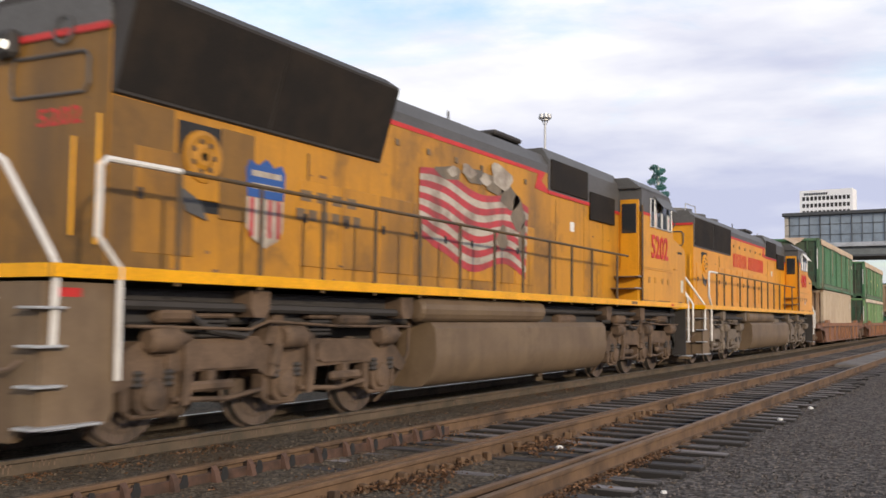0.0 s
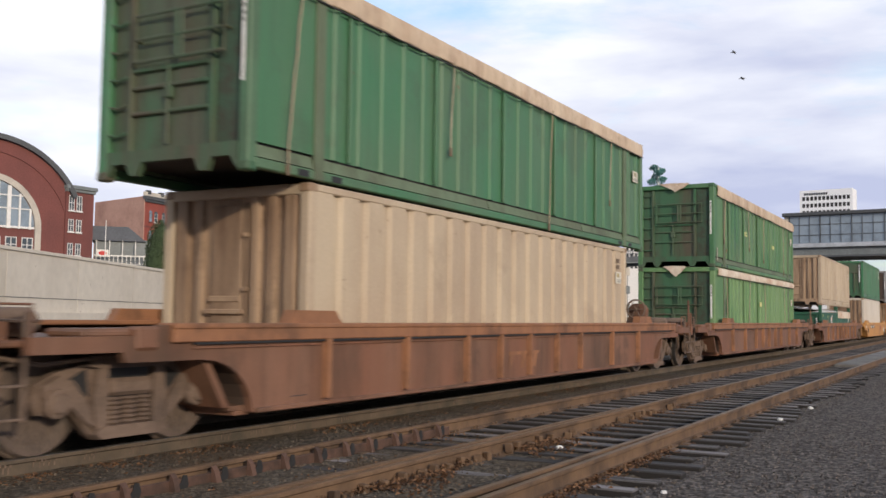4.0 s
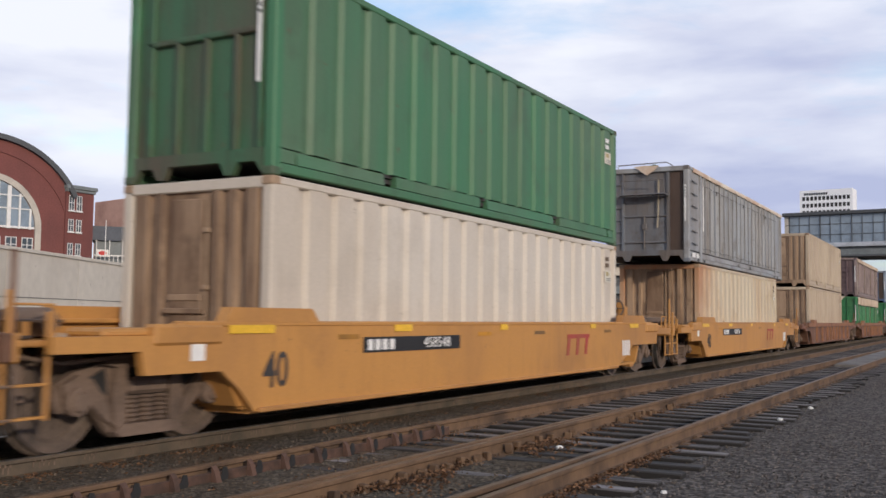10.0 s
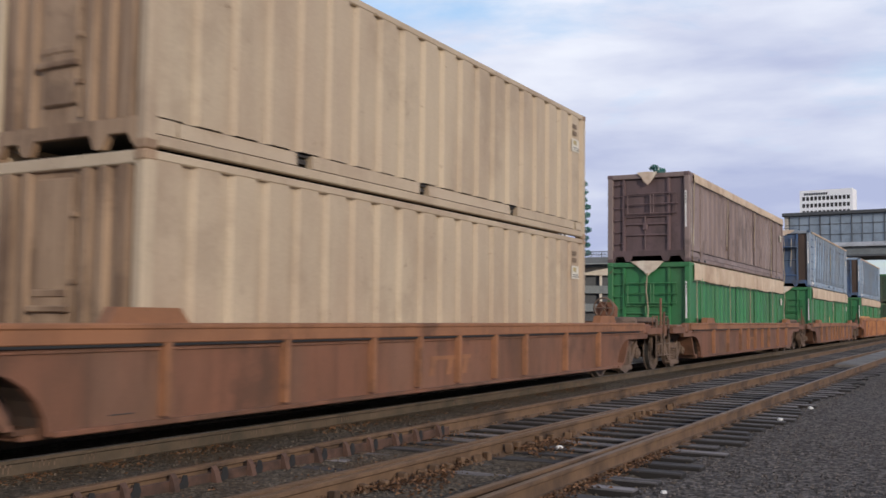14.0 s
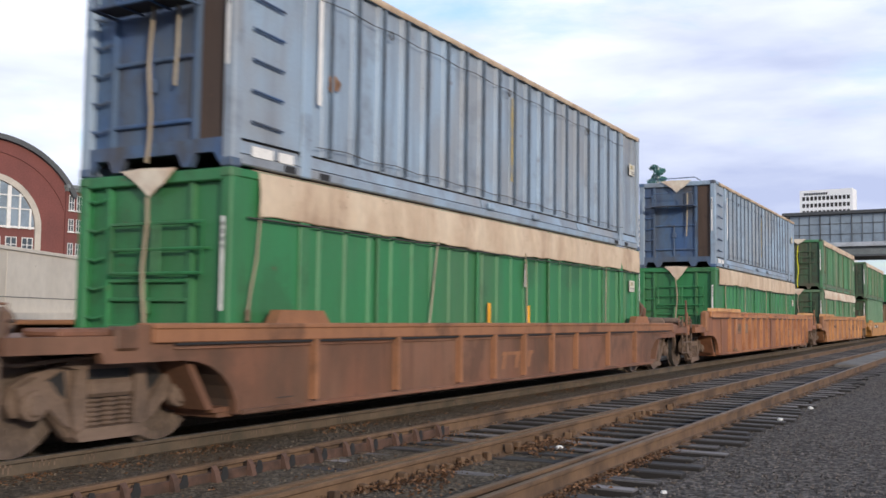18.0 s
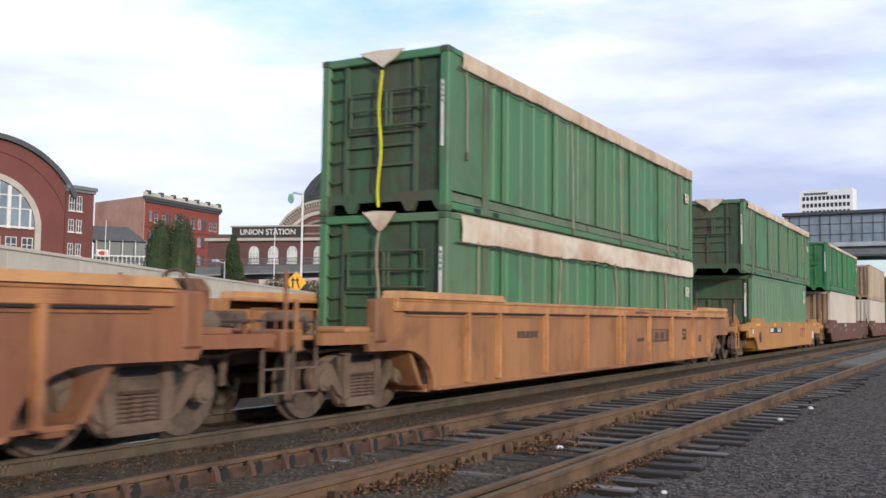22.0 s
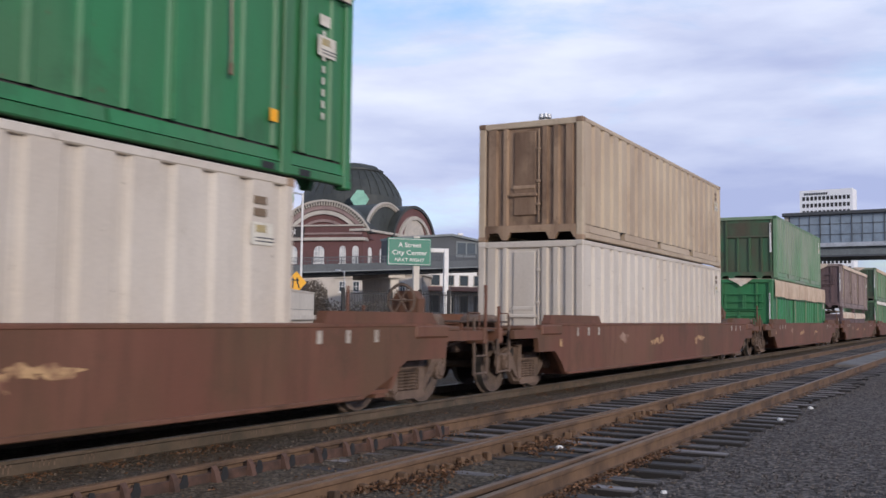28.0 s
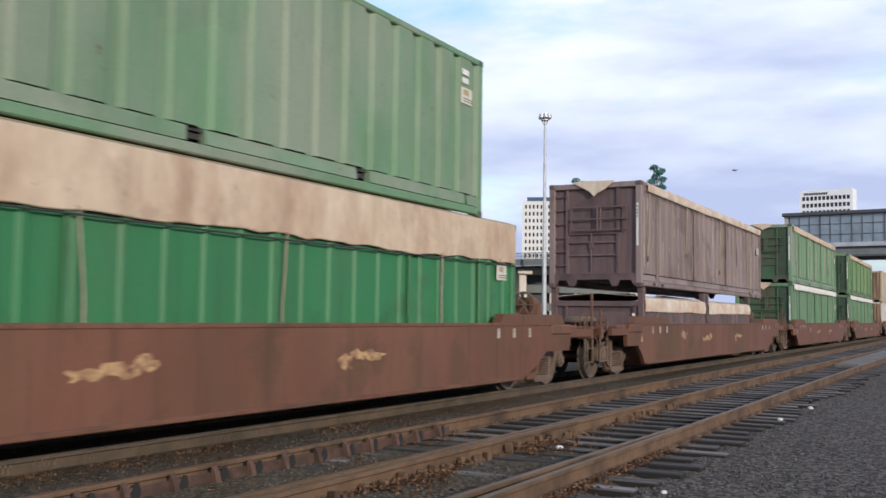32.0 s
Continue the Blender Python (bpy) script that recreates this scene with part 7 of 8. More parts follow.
    mirrored("nose_slot", lambda g: Shape().box(g * 1.495, g * 1.502, 19.55, 19.98, 3.04, 3.10), "dark", lo)
    if art == "flag":
        mirrored("nose_label", lambda g: Shape().box(g * 1.495, g * 1.501, 19.86, 20.10, 2.04, 2.36), "paper", lo, "small pale label")
        mirrored("sill_label", lambda g: Shape().box(g * 1.566, g * 1.569, 18.75, 18.95, 1.665, 1.725), "red", lo)
        mirrored("sill_label", lambda g: Shape().box(g * 1.566, g * 1.569, 15.55, 15.95, 1.665, 1.73), "rustpatch", lo)
    else:
        for z, m in ((2.05, "paper"), (2.12, "shieldblue"), (2.19, "paper"), (2.26, "shieldblue")):
            mirrored("cab_label", lambda g: Shape().box(g * 1.50, g * 1.504, 18.12, 18.34, z, z + .065), m, lo)
    rn = random.Random(len(number) + int(number))
    for g in (1, -1):         # chipped paint along the foot of the cab and of the hood
        chips = Shape()
        for k in range(26):
            a = 16.6 + rn.random() * 3.5
            chips.box(g * 1.50, g * 1.5025, a, a + rn.uniform(.04, .22), 1.762, 1.762 + rn.uniform(.012, .035))
        for k in range(22):
            a, z = 1.3 + rn.random() * 14.5, rn.choice((1.79, 1.80, 2.0, 3.12))
            chips.box(g * .93, g * .9335, a, a + rn.uniform(.03, .16), z, z + rn.uniform(.012, .04))
        tagged(part("paint_chips", chips, "rustpatch", lo), kind="stuff")
    mirrored("nose_lamp", lambda g: Shape().box(g * 1.32, g * 1.46, 20.18, 20.345, 3.02, 3.12, .02), "galv", lo)
    mirrored("nose_grab", lambda g: Shape().rod([(g * 1.51, 19.18, 2.62), (g * 1.51, 19.5, 2.62)], .014), cab, lo)
    part("wiper", Shape().rod([(.9, 19.22, 3.45), (.95, 19.3, 3.58), (.55, 19.36, 3.60)], .014), "dark", lo)
    mirrored("cab_rib", lambda g: Shape().box(g * 1.50, g * 1.512, 16.6, 19.05, 2.515, 2.545, .004), cab, lo)
    mirrored("nose_seam", lambda g: Shape().box(g * 1.50, g * 1.506, 16.6, 19.0, 2.55, 2.57), "dullyellow", lo)
    mirrored("grab_pocket", lambda g: Shape().box(g * 1.50, g * 1.507, 17.0, 17.14, 2.2, 2.34), "dullyellow", lo)
    for y in (17.5, 18.1, 18.6):
        mirrored("grab_pocket", lambda g: Shape().box(g * 1.50, g * 1.507, y, y + .14, 2.2, 2.34), "dullyellow", lo)
    side_text(number, lo, 1.512, 17.93, 3.06, .78, "red", .92, .016, "cab_number")
    # tank and air reservoirs
    part("fuel_tank", Shape().prism([(-1.40, 1.25), (-1.48, 1.16), (1.48, 1.16), (1.40, 1.25)], 6.75, 14.05, "y").prism([(-1.48, 1.16)] + [(-1.18 - .32 * math.cos(a), .80 - .50 * math.sin(a)) for a in [k * math.pi / 16 for k in range(9)]] + [(1.18 + .32 * math.sin(a), .80 - .50 * math.cos(a)) for a in [k * math.pi / 16 for k in range(9)]] + [(1.48, 1.16)], 6.75, 14.05, "y"), "tank", lo, smooth=True)
    mirrored("air_reservoir", lambda g: Shape().lathe([(0, 0), (.14, .02), (.19, .08), (.19, 4.4), (.14, 4.46), (0, 4.48)], (g * 1.30, 6.4, 1.44), "y", 16), "tank", lo)
    for y in (2.75, 5.9, 14.3, 16.64):
        mirrored("frame_bracket", lambda g: Shape().prism([(y, 1.60), (y, 1.40), (y + .06, 1.30), (y + .26, 1.30), (y + .32, 1.40), (y + .32, 1.60)], g * 1.15, g * 1.42), tone, lo)
    for y, z, w in ((1.5, 1.34, .5), (4.6, 1.30, .7), (15.3, 1.32, .6), (18.4, 1.34, .8), (11.9, 1.30, .9)):
        mirrored("air_filter", lambda g: Shape().lathe([(0, 0), (.08, .01), (.11, .05), (.11, w - .05), (.08, w - .01), (0, w)], (g * 1.22, y, z), "y", 12), tone, lo)
    mirrored("conduit", lambda g: Shape().rod([(g * 1.3, .9, 1.42), (g * 1.32, 6.2, 1.38)], .05), "dark", lo)
    mirrored("conduit", lambda g: Shape().rod([(g * 1.28, 11, 1.46), (g * 1.28, 20, 1.44)], .045), "dark", lo)
    for yc in (3.65, 17.55):
        six_wheel_truck(lo, yc, tone)
    # side handrails
    posts = [1.5, 2.45, 3.53, 4.69, 5.85, 7.07, 8.24, 9.4, 10.6, 11.8, 12.9, 14.65] if art != "flag" else [1.5, 2.75, 3.9, 5.05, 6.2, 7.4, 8.59, 9.71, 10.89, 11.99, 13.09, 14.65]
    for g in (1, -1):
        first = None
        for y in posts:
            m = pose(g * 1.53, y, 0)
            if first is None:
                first = part("handrail_post", Shape().tube((0, 0, 1.6), (0, 0, 2.74), .026, 8), "handrail", lo)
                first.matrix_basis = m
            else:
                again(first, lo, m)
        part("handrail", Shape().rod([(g * 1.53, 1.4, 2.735), (g * 1.53, 15.4, 2.735)], .024, 8), "handrail", lo)
    if art == "flag":
        flag(lo)
    else:
        for y0, y1, n in ((6.42, 8.70, 5), (8.92, 11.75, 7)):
            for k in range(n * 2):
                y = y0 + (y1 - y0) * k / (n * 2)
                part("name_bar", Shape().box(.931, .940, y, y + (.10 if k % 2 else .13), 3.18, 3.66), "red", lo, "plain red bar in place of the painted name")
    return lo


def flag(lo):
    """A waving painted flag and a shield on the hood side."""
    n = 28
    for k in range(11):           # stripes hang from a slanting upper edge and sweep down to a point
        s = Shape()
        for i in range(n):
            q = []
            for j in (i, i + 1):
                u = j / n
                y = 7.15 + 3.95 * u + .012 * k * u
                top = 3.62 - .20 * u + .08 * math.sin(u * 9.5)
                low = 2.30 - .18 * u + .13 * math.sin(u * 9.5 + .5) + (.22 * (1 - u / .12) if u < .12 else 0)
                q.append((y, [low + (top - low) * (k + d) / 11 for d in (0, 1)]))
            (ya, (a0, a1)), (yb, (b0, b1)) = q
            s.add([(.950, ya, a0), (.950, yb, b0), (.950, yb, b1), (.950, ya, a1), (.946, ya, a0), (.946, yb, b0), (.946, yb, b1), (.946, ya, a1)],
                  [(0, 1, 2, 3), (4, 7, 6, 5), (0, 4, 5, 1), (3, 2, 6, 7)])
        part("flag_stripe", s, "flagwhite" if k % 2 else "flagred", lo)
    def blot(c, z, w, h, sd):
        return [(c + w * math.cos(a) * (1 + .22 * math.sin(3 * a + sd)), z + h * math.sin(a) * (1 + .25 * math.cos(2 * a + sd))) for a in [j * math.tau / 20 for j in range(20)]]
    for c, z, w, h, sd in ((8.1, 3.66, .42, .12, 5), (9.0, 3.72, .40, .16, 6), (9.75, 3.66, .42, .18, 7), (10.35, 3.52, .40, .22, 8), (10.75, 3.25, .30, .28, 9), (10.1, 2.75, .22, .20, 10), (10.95, 2.75, .16, .34, 11)):
        part("flag_shade", Shape().prism(blot(c, z, w, h, sd), .9512, .9525), "flaggrey", lo, "faded grey shading of the painted flag")
    for c, z, w, h, sd in ((10.02, 3.84, .42, .24, 1), (8.75, 3.78, .25, .10, 2), (9.40, 3.72, .20, .09, 3), (8.2, 3.70, .16, .08, 4)):
        part("flag_cloud", Shape().prism(blot(c, z, w, h, sd), .9527, .954), "flagwhite", lo, "cloudy white patch of the painted flag")
    part("shield_top", Shape().prism([(3.18, 2.72), (3.85, 2.72), (3.88, 3.05), (3.80, 3.16), (3.66, 3.10), (3.52, 3.20), (3.36, 3.10), (3.22, 3.16), (3.15, 3.05)], .948, .953), "shieldblue", lo, "blue top of a shield")
    for z in (2.82, 2.97):
        part("shield_bar", Shape().box(.953, .956, 3.25, 3.80, z, z + .07), "flagwhite", lo)
    part("shield_body", Shape().prism([(3.18, 2.715), (3.85, 2.715), (3.85, 2.35), (3.75, 2.22), (3.52, 2.12), (3.30, 2.22), (3.18, 2.35)], .947, .951), "flagwhite", lo)
    for k in range(4):
        part("shield_stripe", Shape().box(.951, .954, 3.23 + k * .165, 3.30 + k * .165, 2.25, 2.71), "flagred", lo)
    for k in range(4):
        part("slogan_bar", Shape().box(.946, .950, 4.2 + k * .34, 4.42 + k * .34, 2.78, 2.92), "tank", lo)
    for k in range(6):
        part("slogan_bar", Shape().box(.946, .950, 4.12 + k * .25, 4.30 + k * .25, 2.54, 2.68), "tank", lo)


def make_locos():
    MOVERS.append((make_loco("dullyellow", "5202", "flag"), 5.52, 0.0))
    MOVERS.append((make_loco("uyellow", "4098", "name"), 27.75, 0.0))


# ---- the town behind the tracks ----
def building(name, label, x, y, heading, category="building"):
    b = tagged(new(name), label, category)
    b.matrix_basis = pose(x, y, -0.2, 0, 0, heading)
    return b


def win(parent, x0, x1, z0, z1, y=0.0, frame_m="white", pane_m="window", cols=2, rows=2, arched=False):
    """A window set in a wall whose outer face lies at local y; frame, panes and sill."""
    w = x1 - x0
    xc, zs = (x0 + x1) / 2, z1 - w / 2
    if arched:
        arc = [(xc + math.cos(a) * w / 2, zs + math.sin(a) * w / 2) for a in [math.pi * k / 10 for k in range(11)]]
        outline = [(x0, z0), (x1, z0)] + arc
        pane = Shape().prism(outline, y - .02, y + .02, "y")
    else:
        pane = Shape().box(x0, x1, y - .02, y + .02, z0, z1)
    p = part("window", pane, pane_m, parent)
    f = Shape()
    t = max(.06, w * .06)
    for k in range(cols + 1):
        a = x0 + (w - t) * k / cols
        f.box(a, a + t, y - .07, y, z0, (zs if arched and k in (0, cols) else z1 - (.02 if arched else 0)))
    for k in range(rows + 1):
        a = z0 + ((zs if arched else z1) - t - z0) * k / rows
        f.box(x0, x1, y - .06, y, a, a + t)
    part("window_frame", f, frame_m, p)
    part("window_sill", Shape().box(x0 - .1, x1 + .1, y - .16, y + .02, z0 - .15, z0, .02), frame_m, p)
    return p


def arc_ring(cx, cz, r0, r1, a0, a1, y0, y1, n=24):
    s = Shape()
    for k in range(n + 1):
        a = a0 + (a1 - a0) * k / n
        c, d = math.cos(a), math.sin(a)
        s.v += [(cx + r * c, y, cz + r * d) for r, y in ((r0, y0), (r1, y0), (r1, y1), (r0, y1))]
    s.f = [(k * 4 + j, k * 4 + (j + 1) % 4, k * 4 + 4 + (j + 1) % 4, k * 4 + 4 + j) for k in range(n) for j in range(4)] + [(0, 3, 2, 1), (n * 4, n * 4 + 1, n * 4 + 2, n * 4 + 3)]
    return s


def vault_wall(cx, cz, r, x0, x1, z0, n=28):
    """Outline of a wall that ends in a round gable."""
    a1 = math.acos(max(-1, min(1, (x1 - cx) / r)))
    a0 = math.acos(max(-1, min(1, (x0 - cx) / r)))
    return [(x0, z0), (x1, z0)] + [(cx + r * math.cos(a1 + (a0 - a1) * k / n), cz + r * math.sin(a1 + (a0 - a1) * k / n)) for k in range(n + 1)]


def make_arch_hall():
    b = building("brick_hall", "red brick hall with a round gable and great arched window", -92.06, 63.78, 74.24)
    part("wall", Shape().prism(vault_wall(1.5, 9.66, 10.3, -8.6, 10.0, 0), 0, 22, "y"), "brick", b)
    part("roof", arc_ring(1.5, 9.66, 10.3, 10.85, .46, math.pi - .46, -.5, 22.4, 30), "darkwall", b, "grey curved roof edge")
    part("gable_rib", arc_ring(1.5, 9.66, 8.9, 9.15, .35, math.pi - .35, -.12, .0, 30), "brick", b)
    part("arch_surround", arc_ring(1.5, 10.5, 5.15, 5.8, 0, math.pi, -.25, .0, 30), "stonework", b, "pale stone arch")
    for x0 in (-4.3, 6.65):
        part("arch_jamb", Shape().box(x0, x0 + .65, -.25, 0, 7.6, 10.5), "stonework", b)
    gl = part("great_window", Shape().prism([(1.5 - 5.1, 10.5), (1.5 + 5.1, 10.5)] + [(1.5 + 5.1 * math.cos(math.pi * k / 24), 10.5 + 5.1 * math.sin(math.pi * k / 24)) for k in range(1, 24)], -.06, 0, "y"), "palewindow", b)
    for k in range(9):
        x = 1.5 - 4.6 + k * 1.15
        h = math.sqrt(max(.1, 5.1 ** 2 - (x - 1.5) ** 2))
        wd = .20 if k in (2, 4, 6) else .10
        part("mullion", Shape().box(x - wd, x + wd, -.2, -.06, 10.4, 10.5 + h - .05), "white", gl)
    for z in (10.45, 12.5, 13.9):
        h = math.sqrt(5.1 ** 2 - (z - 10.5) ** 2)
        part("transom", Shape().box(1.5 - h, 1.5 + h, -.18, -.06, z, z + (.22 if z < 11 else .12)), "white", gl)
    for k in range(6):
        win(b, -3.3 + k * 1.72, -2.1 + k * 1.72, 7.9, 9.5, -.02, cols=2, rows=2)
    bay = building("brick_wing", "red brick wing of the hall with paired white windows", -89.1, 74.27, 87.39)
    part("wall", Shape().box(-.95, 2.75, 0, 9, 0, 15.3), "brick", bay)
    part("cornice", Shape().box(-1.1, 3.05, -.35, 9.3, 15.3, 15.75, .06).box(-1.0, 2.9, -.2, 9.2, 15.0, 15.3, .04), "steelgrey", bay)
    for z0, z1 in ((12.9, 14.6), (10.5, 11.9), (7.85, 9.2), (4.6, 6.2)):
        for x in (-.6, .42):
            win(bay, x, x + .7, z0, z1, -.01, cols=2, rows=2)


def make_block():
    b = building("brick_block", "four-storey red brick block with cornice and plain side wall", -133.91, 127.64, 98.05)
    part("wall", Shape().prism([(0, 0), (23.7, 0), (29.65, 16.35), (5.95, 16.35)], 0, 22.6, "z"), "redbrick", b)
    c, s = math.cos(radians(70)), math.sin(radians(70))
    pw = Shape().prism([(-.05, -.05), (17.4 * c - .05, 17.4 * s), (17.4 * c - .3, 17.4 * s), (-.30, -.0)], 0, 22.9, "z")
    part("side_wall", pw, "plainbrick", b, "pale patched brick side wall")
    part("cornice", Shape().box(-.4, 24.1, -.55, .3, 22.3, 23.0, .08).box(-.2, 23.9, -.3, .1, 21.9, 22.3, .04), "darkwall", b, "dark cornice")
    part("parapet", Shape().box(-.3, 24.0, -.35, .3, 23.0, 23.75, .05), "concrete", b, "pale parapet")
    for k in range(7):
        part("roof_block", Shape().box(.3 + k * 3.75, 1.1 + k * 3.75, -.45, .3, 23.3, 24.05), "darkwall", b)
    part("string_course", Shape().box(-.1, 23.8, -.12, 0, 17.2, 17.5), "brick", b)
    for k in range(12):
        x = 1.2 + k // 2 * 3.8 + k % 2 * 1.55
        for z0, z1 in ((18.3, 20.4), (14.8, 16.7), (11.2, 13.1)):
            win(b, x, x + .95, z0, z1, -.01, "stonework" if k % 3 else "brick", "window" if k % 4 else "palewindow", cols=1, rows=2, arched=True)


def dentils(parent, cx, cz, r, a0, a1, n, y):
    first = None
    for k in range(n):
        a = a0 + (a1 - a0) * (k + .5) / n
        m = Matrix.Translation((cx + r * math.cos(a), y, cz + r * math.sin(a))) @ Euler((0, -a + math.pi / 2, 0)).to_matrix().to_4x4()
        if first is None:
            first = part("dentil", Shape().box(-.10, .10, -.25, .1, -.42, .25, .02), "stonework", parent)
            first.matrix_basis = m
        else:
            again(first, parent, m)


def make_station():
    b = building("domed_station", "brick railway station with copper dome and round stone-trimmed gables", -108.53, 117.56, 15.64)
    part("wall", Shape().box(-.4, 25.9, 0, 30, 0, 13.3), "stationbrick", b)
    part("cornice", Shape().box(-.8, 26.3, -.5, 30, 13.1, 13.6, .08), "stonework", b, "pale stone cornice")
    part("parapet", Shape().box(3.6, 25.7, .3, 29, 13.6, 15.4).box(-.4, 3.6, .6, 29, 13.6, 14.3), "stationbrick", b)
    part("coping", Shape().box(3.4, 25.9, .1, 29.2, 15.4, 15.65, .04), "stonework", b)
    part("sign_board", Shape().box(3.7, 16.1, .12, .3, 13.75, 15.35), "dark", b, "dark sign board")
    writing("station_sign", "UNION STATION", "white", b, Matrix.Translation((9.9, .1, 14.55)) @ Euler((radians(90), 0, 0)).to_matrix().to_4x4(), 1.25, .98, "white block letters of the station sign", .02)
    for x in (7.7, 11.0, 14.2, 18.7, 22.6, 24.7):
        w = 1.7 if x < 20 else 1.0
        win(b, x - w / 2, x + w / 2, 9.6, 12.3, -.01, "white", "palepane", cols=3, rows=3, arched=True)
    # round gable of the front
    g = part("front_gable", Shape().prism(vault_wall(18.9, 10.9, 8.2, 11.1, 26.7, 13.4), 1.2, 18, "y"), "stationbrick", b)
    part("gable_roof", arc_ring(18.9, 10.9, 8.2, 8.75, .42, math.pi - .42, .9, 18.5, 28), "copper", b)
    part("gable_ring", arc_ring(18.9, 10.9, 6.5, 7.1, .5, math.pi - .5, .8, 1.2, 28), "stonework", g)
    part("gable_ring", arc_ring(18.9, 10.9, 7.25, 7.9, .48, math.pi - .48, .9, 1.2, 28), "mauvestone", g)
    part("gable_ring", arc_ring(18.9, 10.9, 5.3, 5.7, .62, math.pi - .62, .9, 1.2, 28), "mauvestone", g)
    part("string_course", Shape().box(16.1, 25.9, .05, .3, 14.1, 14.4, .03), "mauvestone", b)
    dentils(g, 18.9, 10.9, 8.3, .5, math.pi - .5, 40, .9)
    part("gable_trim", arc_ring(18.9, 10.9, 8.52, 8.8, .45, math.pi - .45, .55, .95, 28), "stonework", g)
    # gables towards the side street
    s2 = building("station_wing", "brick side wing of the station with a round gable", -83.6, 124.54, 91.58)
    part("wall", Shape().box(0, 24.5, 0, 22, 0, 14.8), "stationbrick", s2)
    part("cornice", Shape().box(-.3, 24.8, -.4, 22, 14.6, 15.0, .06), "stonework", s2)
    g2 = part("side_gable", Shape().prism(vault_wall(16.0, 12.4, 7.3, 8.9, 23.1, 14.4), -.1, 10, "y"), "stationbrick", s2)
    part("gable_roof", arc_ring(16.0, 12.4, 7.3, 7.8, .25, math.pi - .25, -.4, 10, 28), "copper", s2)
    part("gable_ring", arc_ring(16.0, 12.4, 5.4, 6.0, .35, math.pi - .35, -.5, -.1, 28), "stonework", g2)
    part("gable_window", Shape().prism([(16 + 3.4 * math.cos(math.pi * k / 16), 14.9 + 3.0 * math.sin(math.pi * k / 16)) for k in range(17)], -.2, -.1, "y"), "stonework", g2)
    g3 = part("drum_gable", Shape().prism(vault_wall(8.6, 12.8, 7.0, 1.9, 15.3, 14.4), 1.0, 12, "y"), "copper", s2)
    dentils(g3, 8.6, 12.8, 6.9, .3, math.pi - .35, 34, .9)
    part("gable_trim", arc_ring(8.6, 12.8, 7.0, 7.25, .3, math.pi - .3, .6, 1.0, 28), "stonework", g3)
    for x in (2.0, 5.5):
        win(s2, x - .5, x + .5, 9.6, 12.2, -.01, "white", "palepane", cols=2, rows=3, arched=True)
    d = tagged(new("station_dome"), "dark weathered copper dome over the brick station", "dome")
    d.matrix_basis = pose(-101.0, 146.6, 0)
    part("shell", Shape().lathe([(9.3, 13), (9.3, 21.5), (9.15, 22.6), (8.5, 24.0), (7.6, 25.4), (6.4, 26.7), (5.3, 27.6)], (0, 0, 0), "z", 40), "copper", d, smooth=False)
    part("crown", Shape().lathe([(5.7, 27.5), (5.7, 27.85), (4.9, 28.1), (4.5, 28.6), (2.4, 29.1), (0, 29.2)], (0, 0, 0), "z", 40), "copper", d)
    first = None
    for k in range(32):
        m = Matrix.Rotation(k * math.tau / 32, 4, "Z")
        if first is None:
            s = Shape().prism([(9.15, 22.6), (8.5, 24.0), (7.6, 25.4), (6.4, 26.7), (5.3, 27.6), (5.4, 27.7), (6.52, 26.8), (7.72, 25.5), (8.63, 24.05), (9.28, 22.6)], -.05, .05, "y")
            first = part("dome_seam", s, "copper", d)
        else:
            again(first, d, m)
    o = Shape().prism([(-1.6, 0), (-1.0, -1.0), (0, -1.4), (1.0, -1.0), (1.6, 0), (1.0, .9), (0, 1.2), (-1.0, .9)], -.4, .4, "y")
    o.prism([(-.9, .8), (.9, .8), (.6, 1.5), (-.6, 1.5)], -.5, .5, "y")
    c = part("cartouche", o, "verdigris", d, "green copper ornament")
    c.matrix_basis = pose(8.2, -9.6, 21.2, 0, 0, 36)
    c2 = again(c, d, pose(-6.6, -9.6, 22.0, 0, 0, -10))
    c2.scale = (.45, .45, .6)


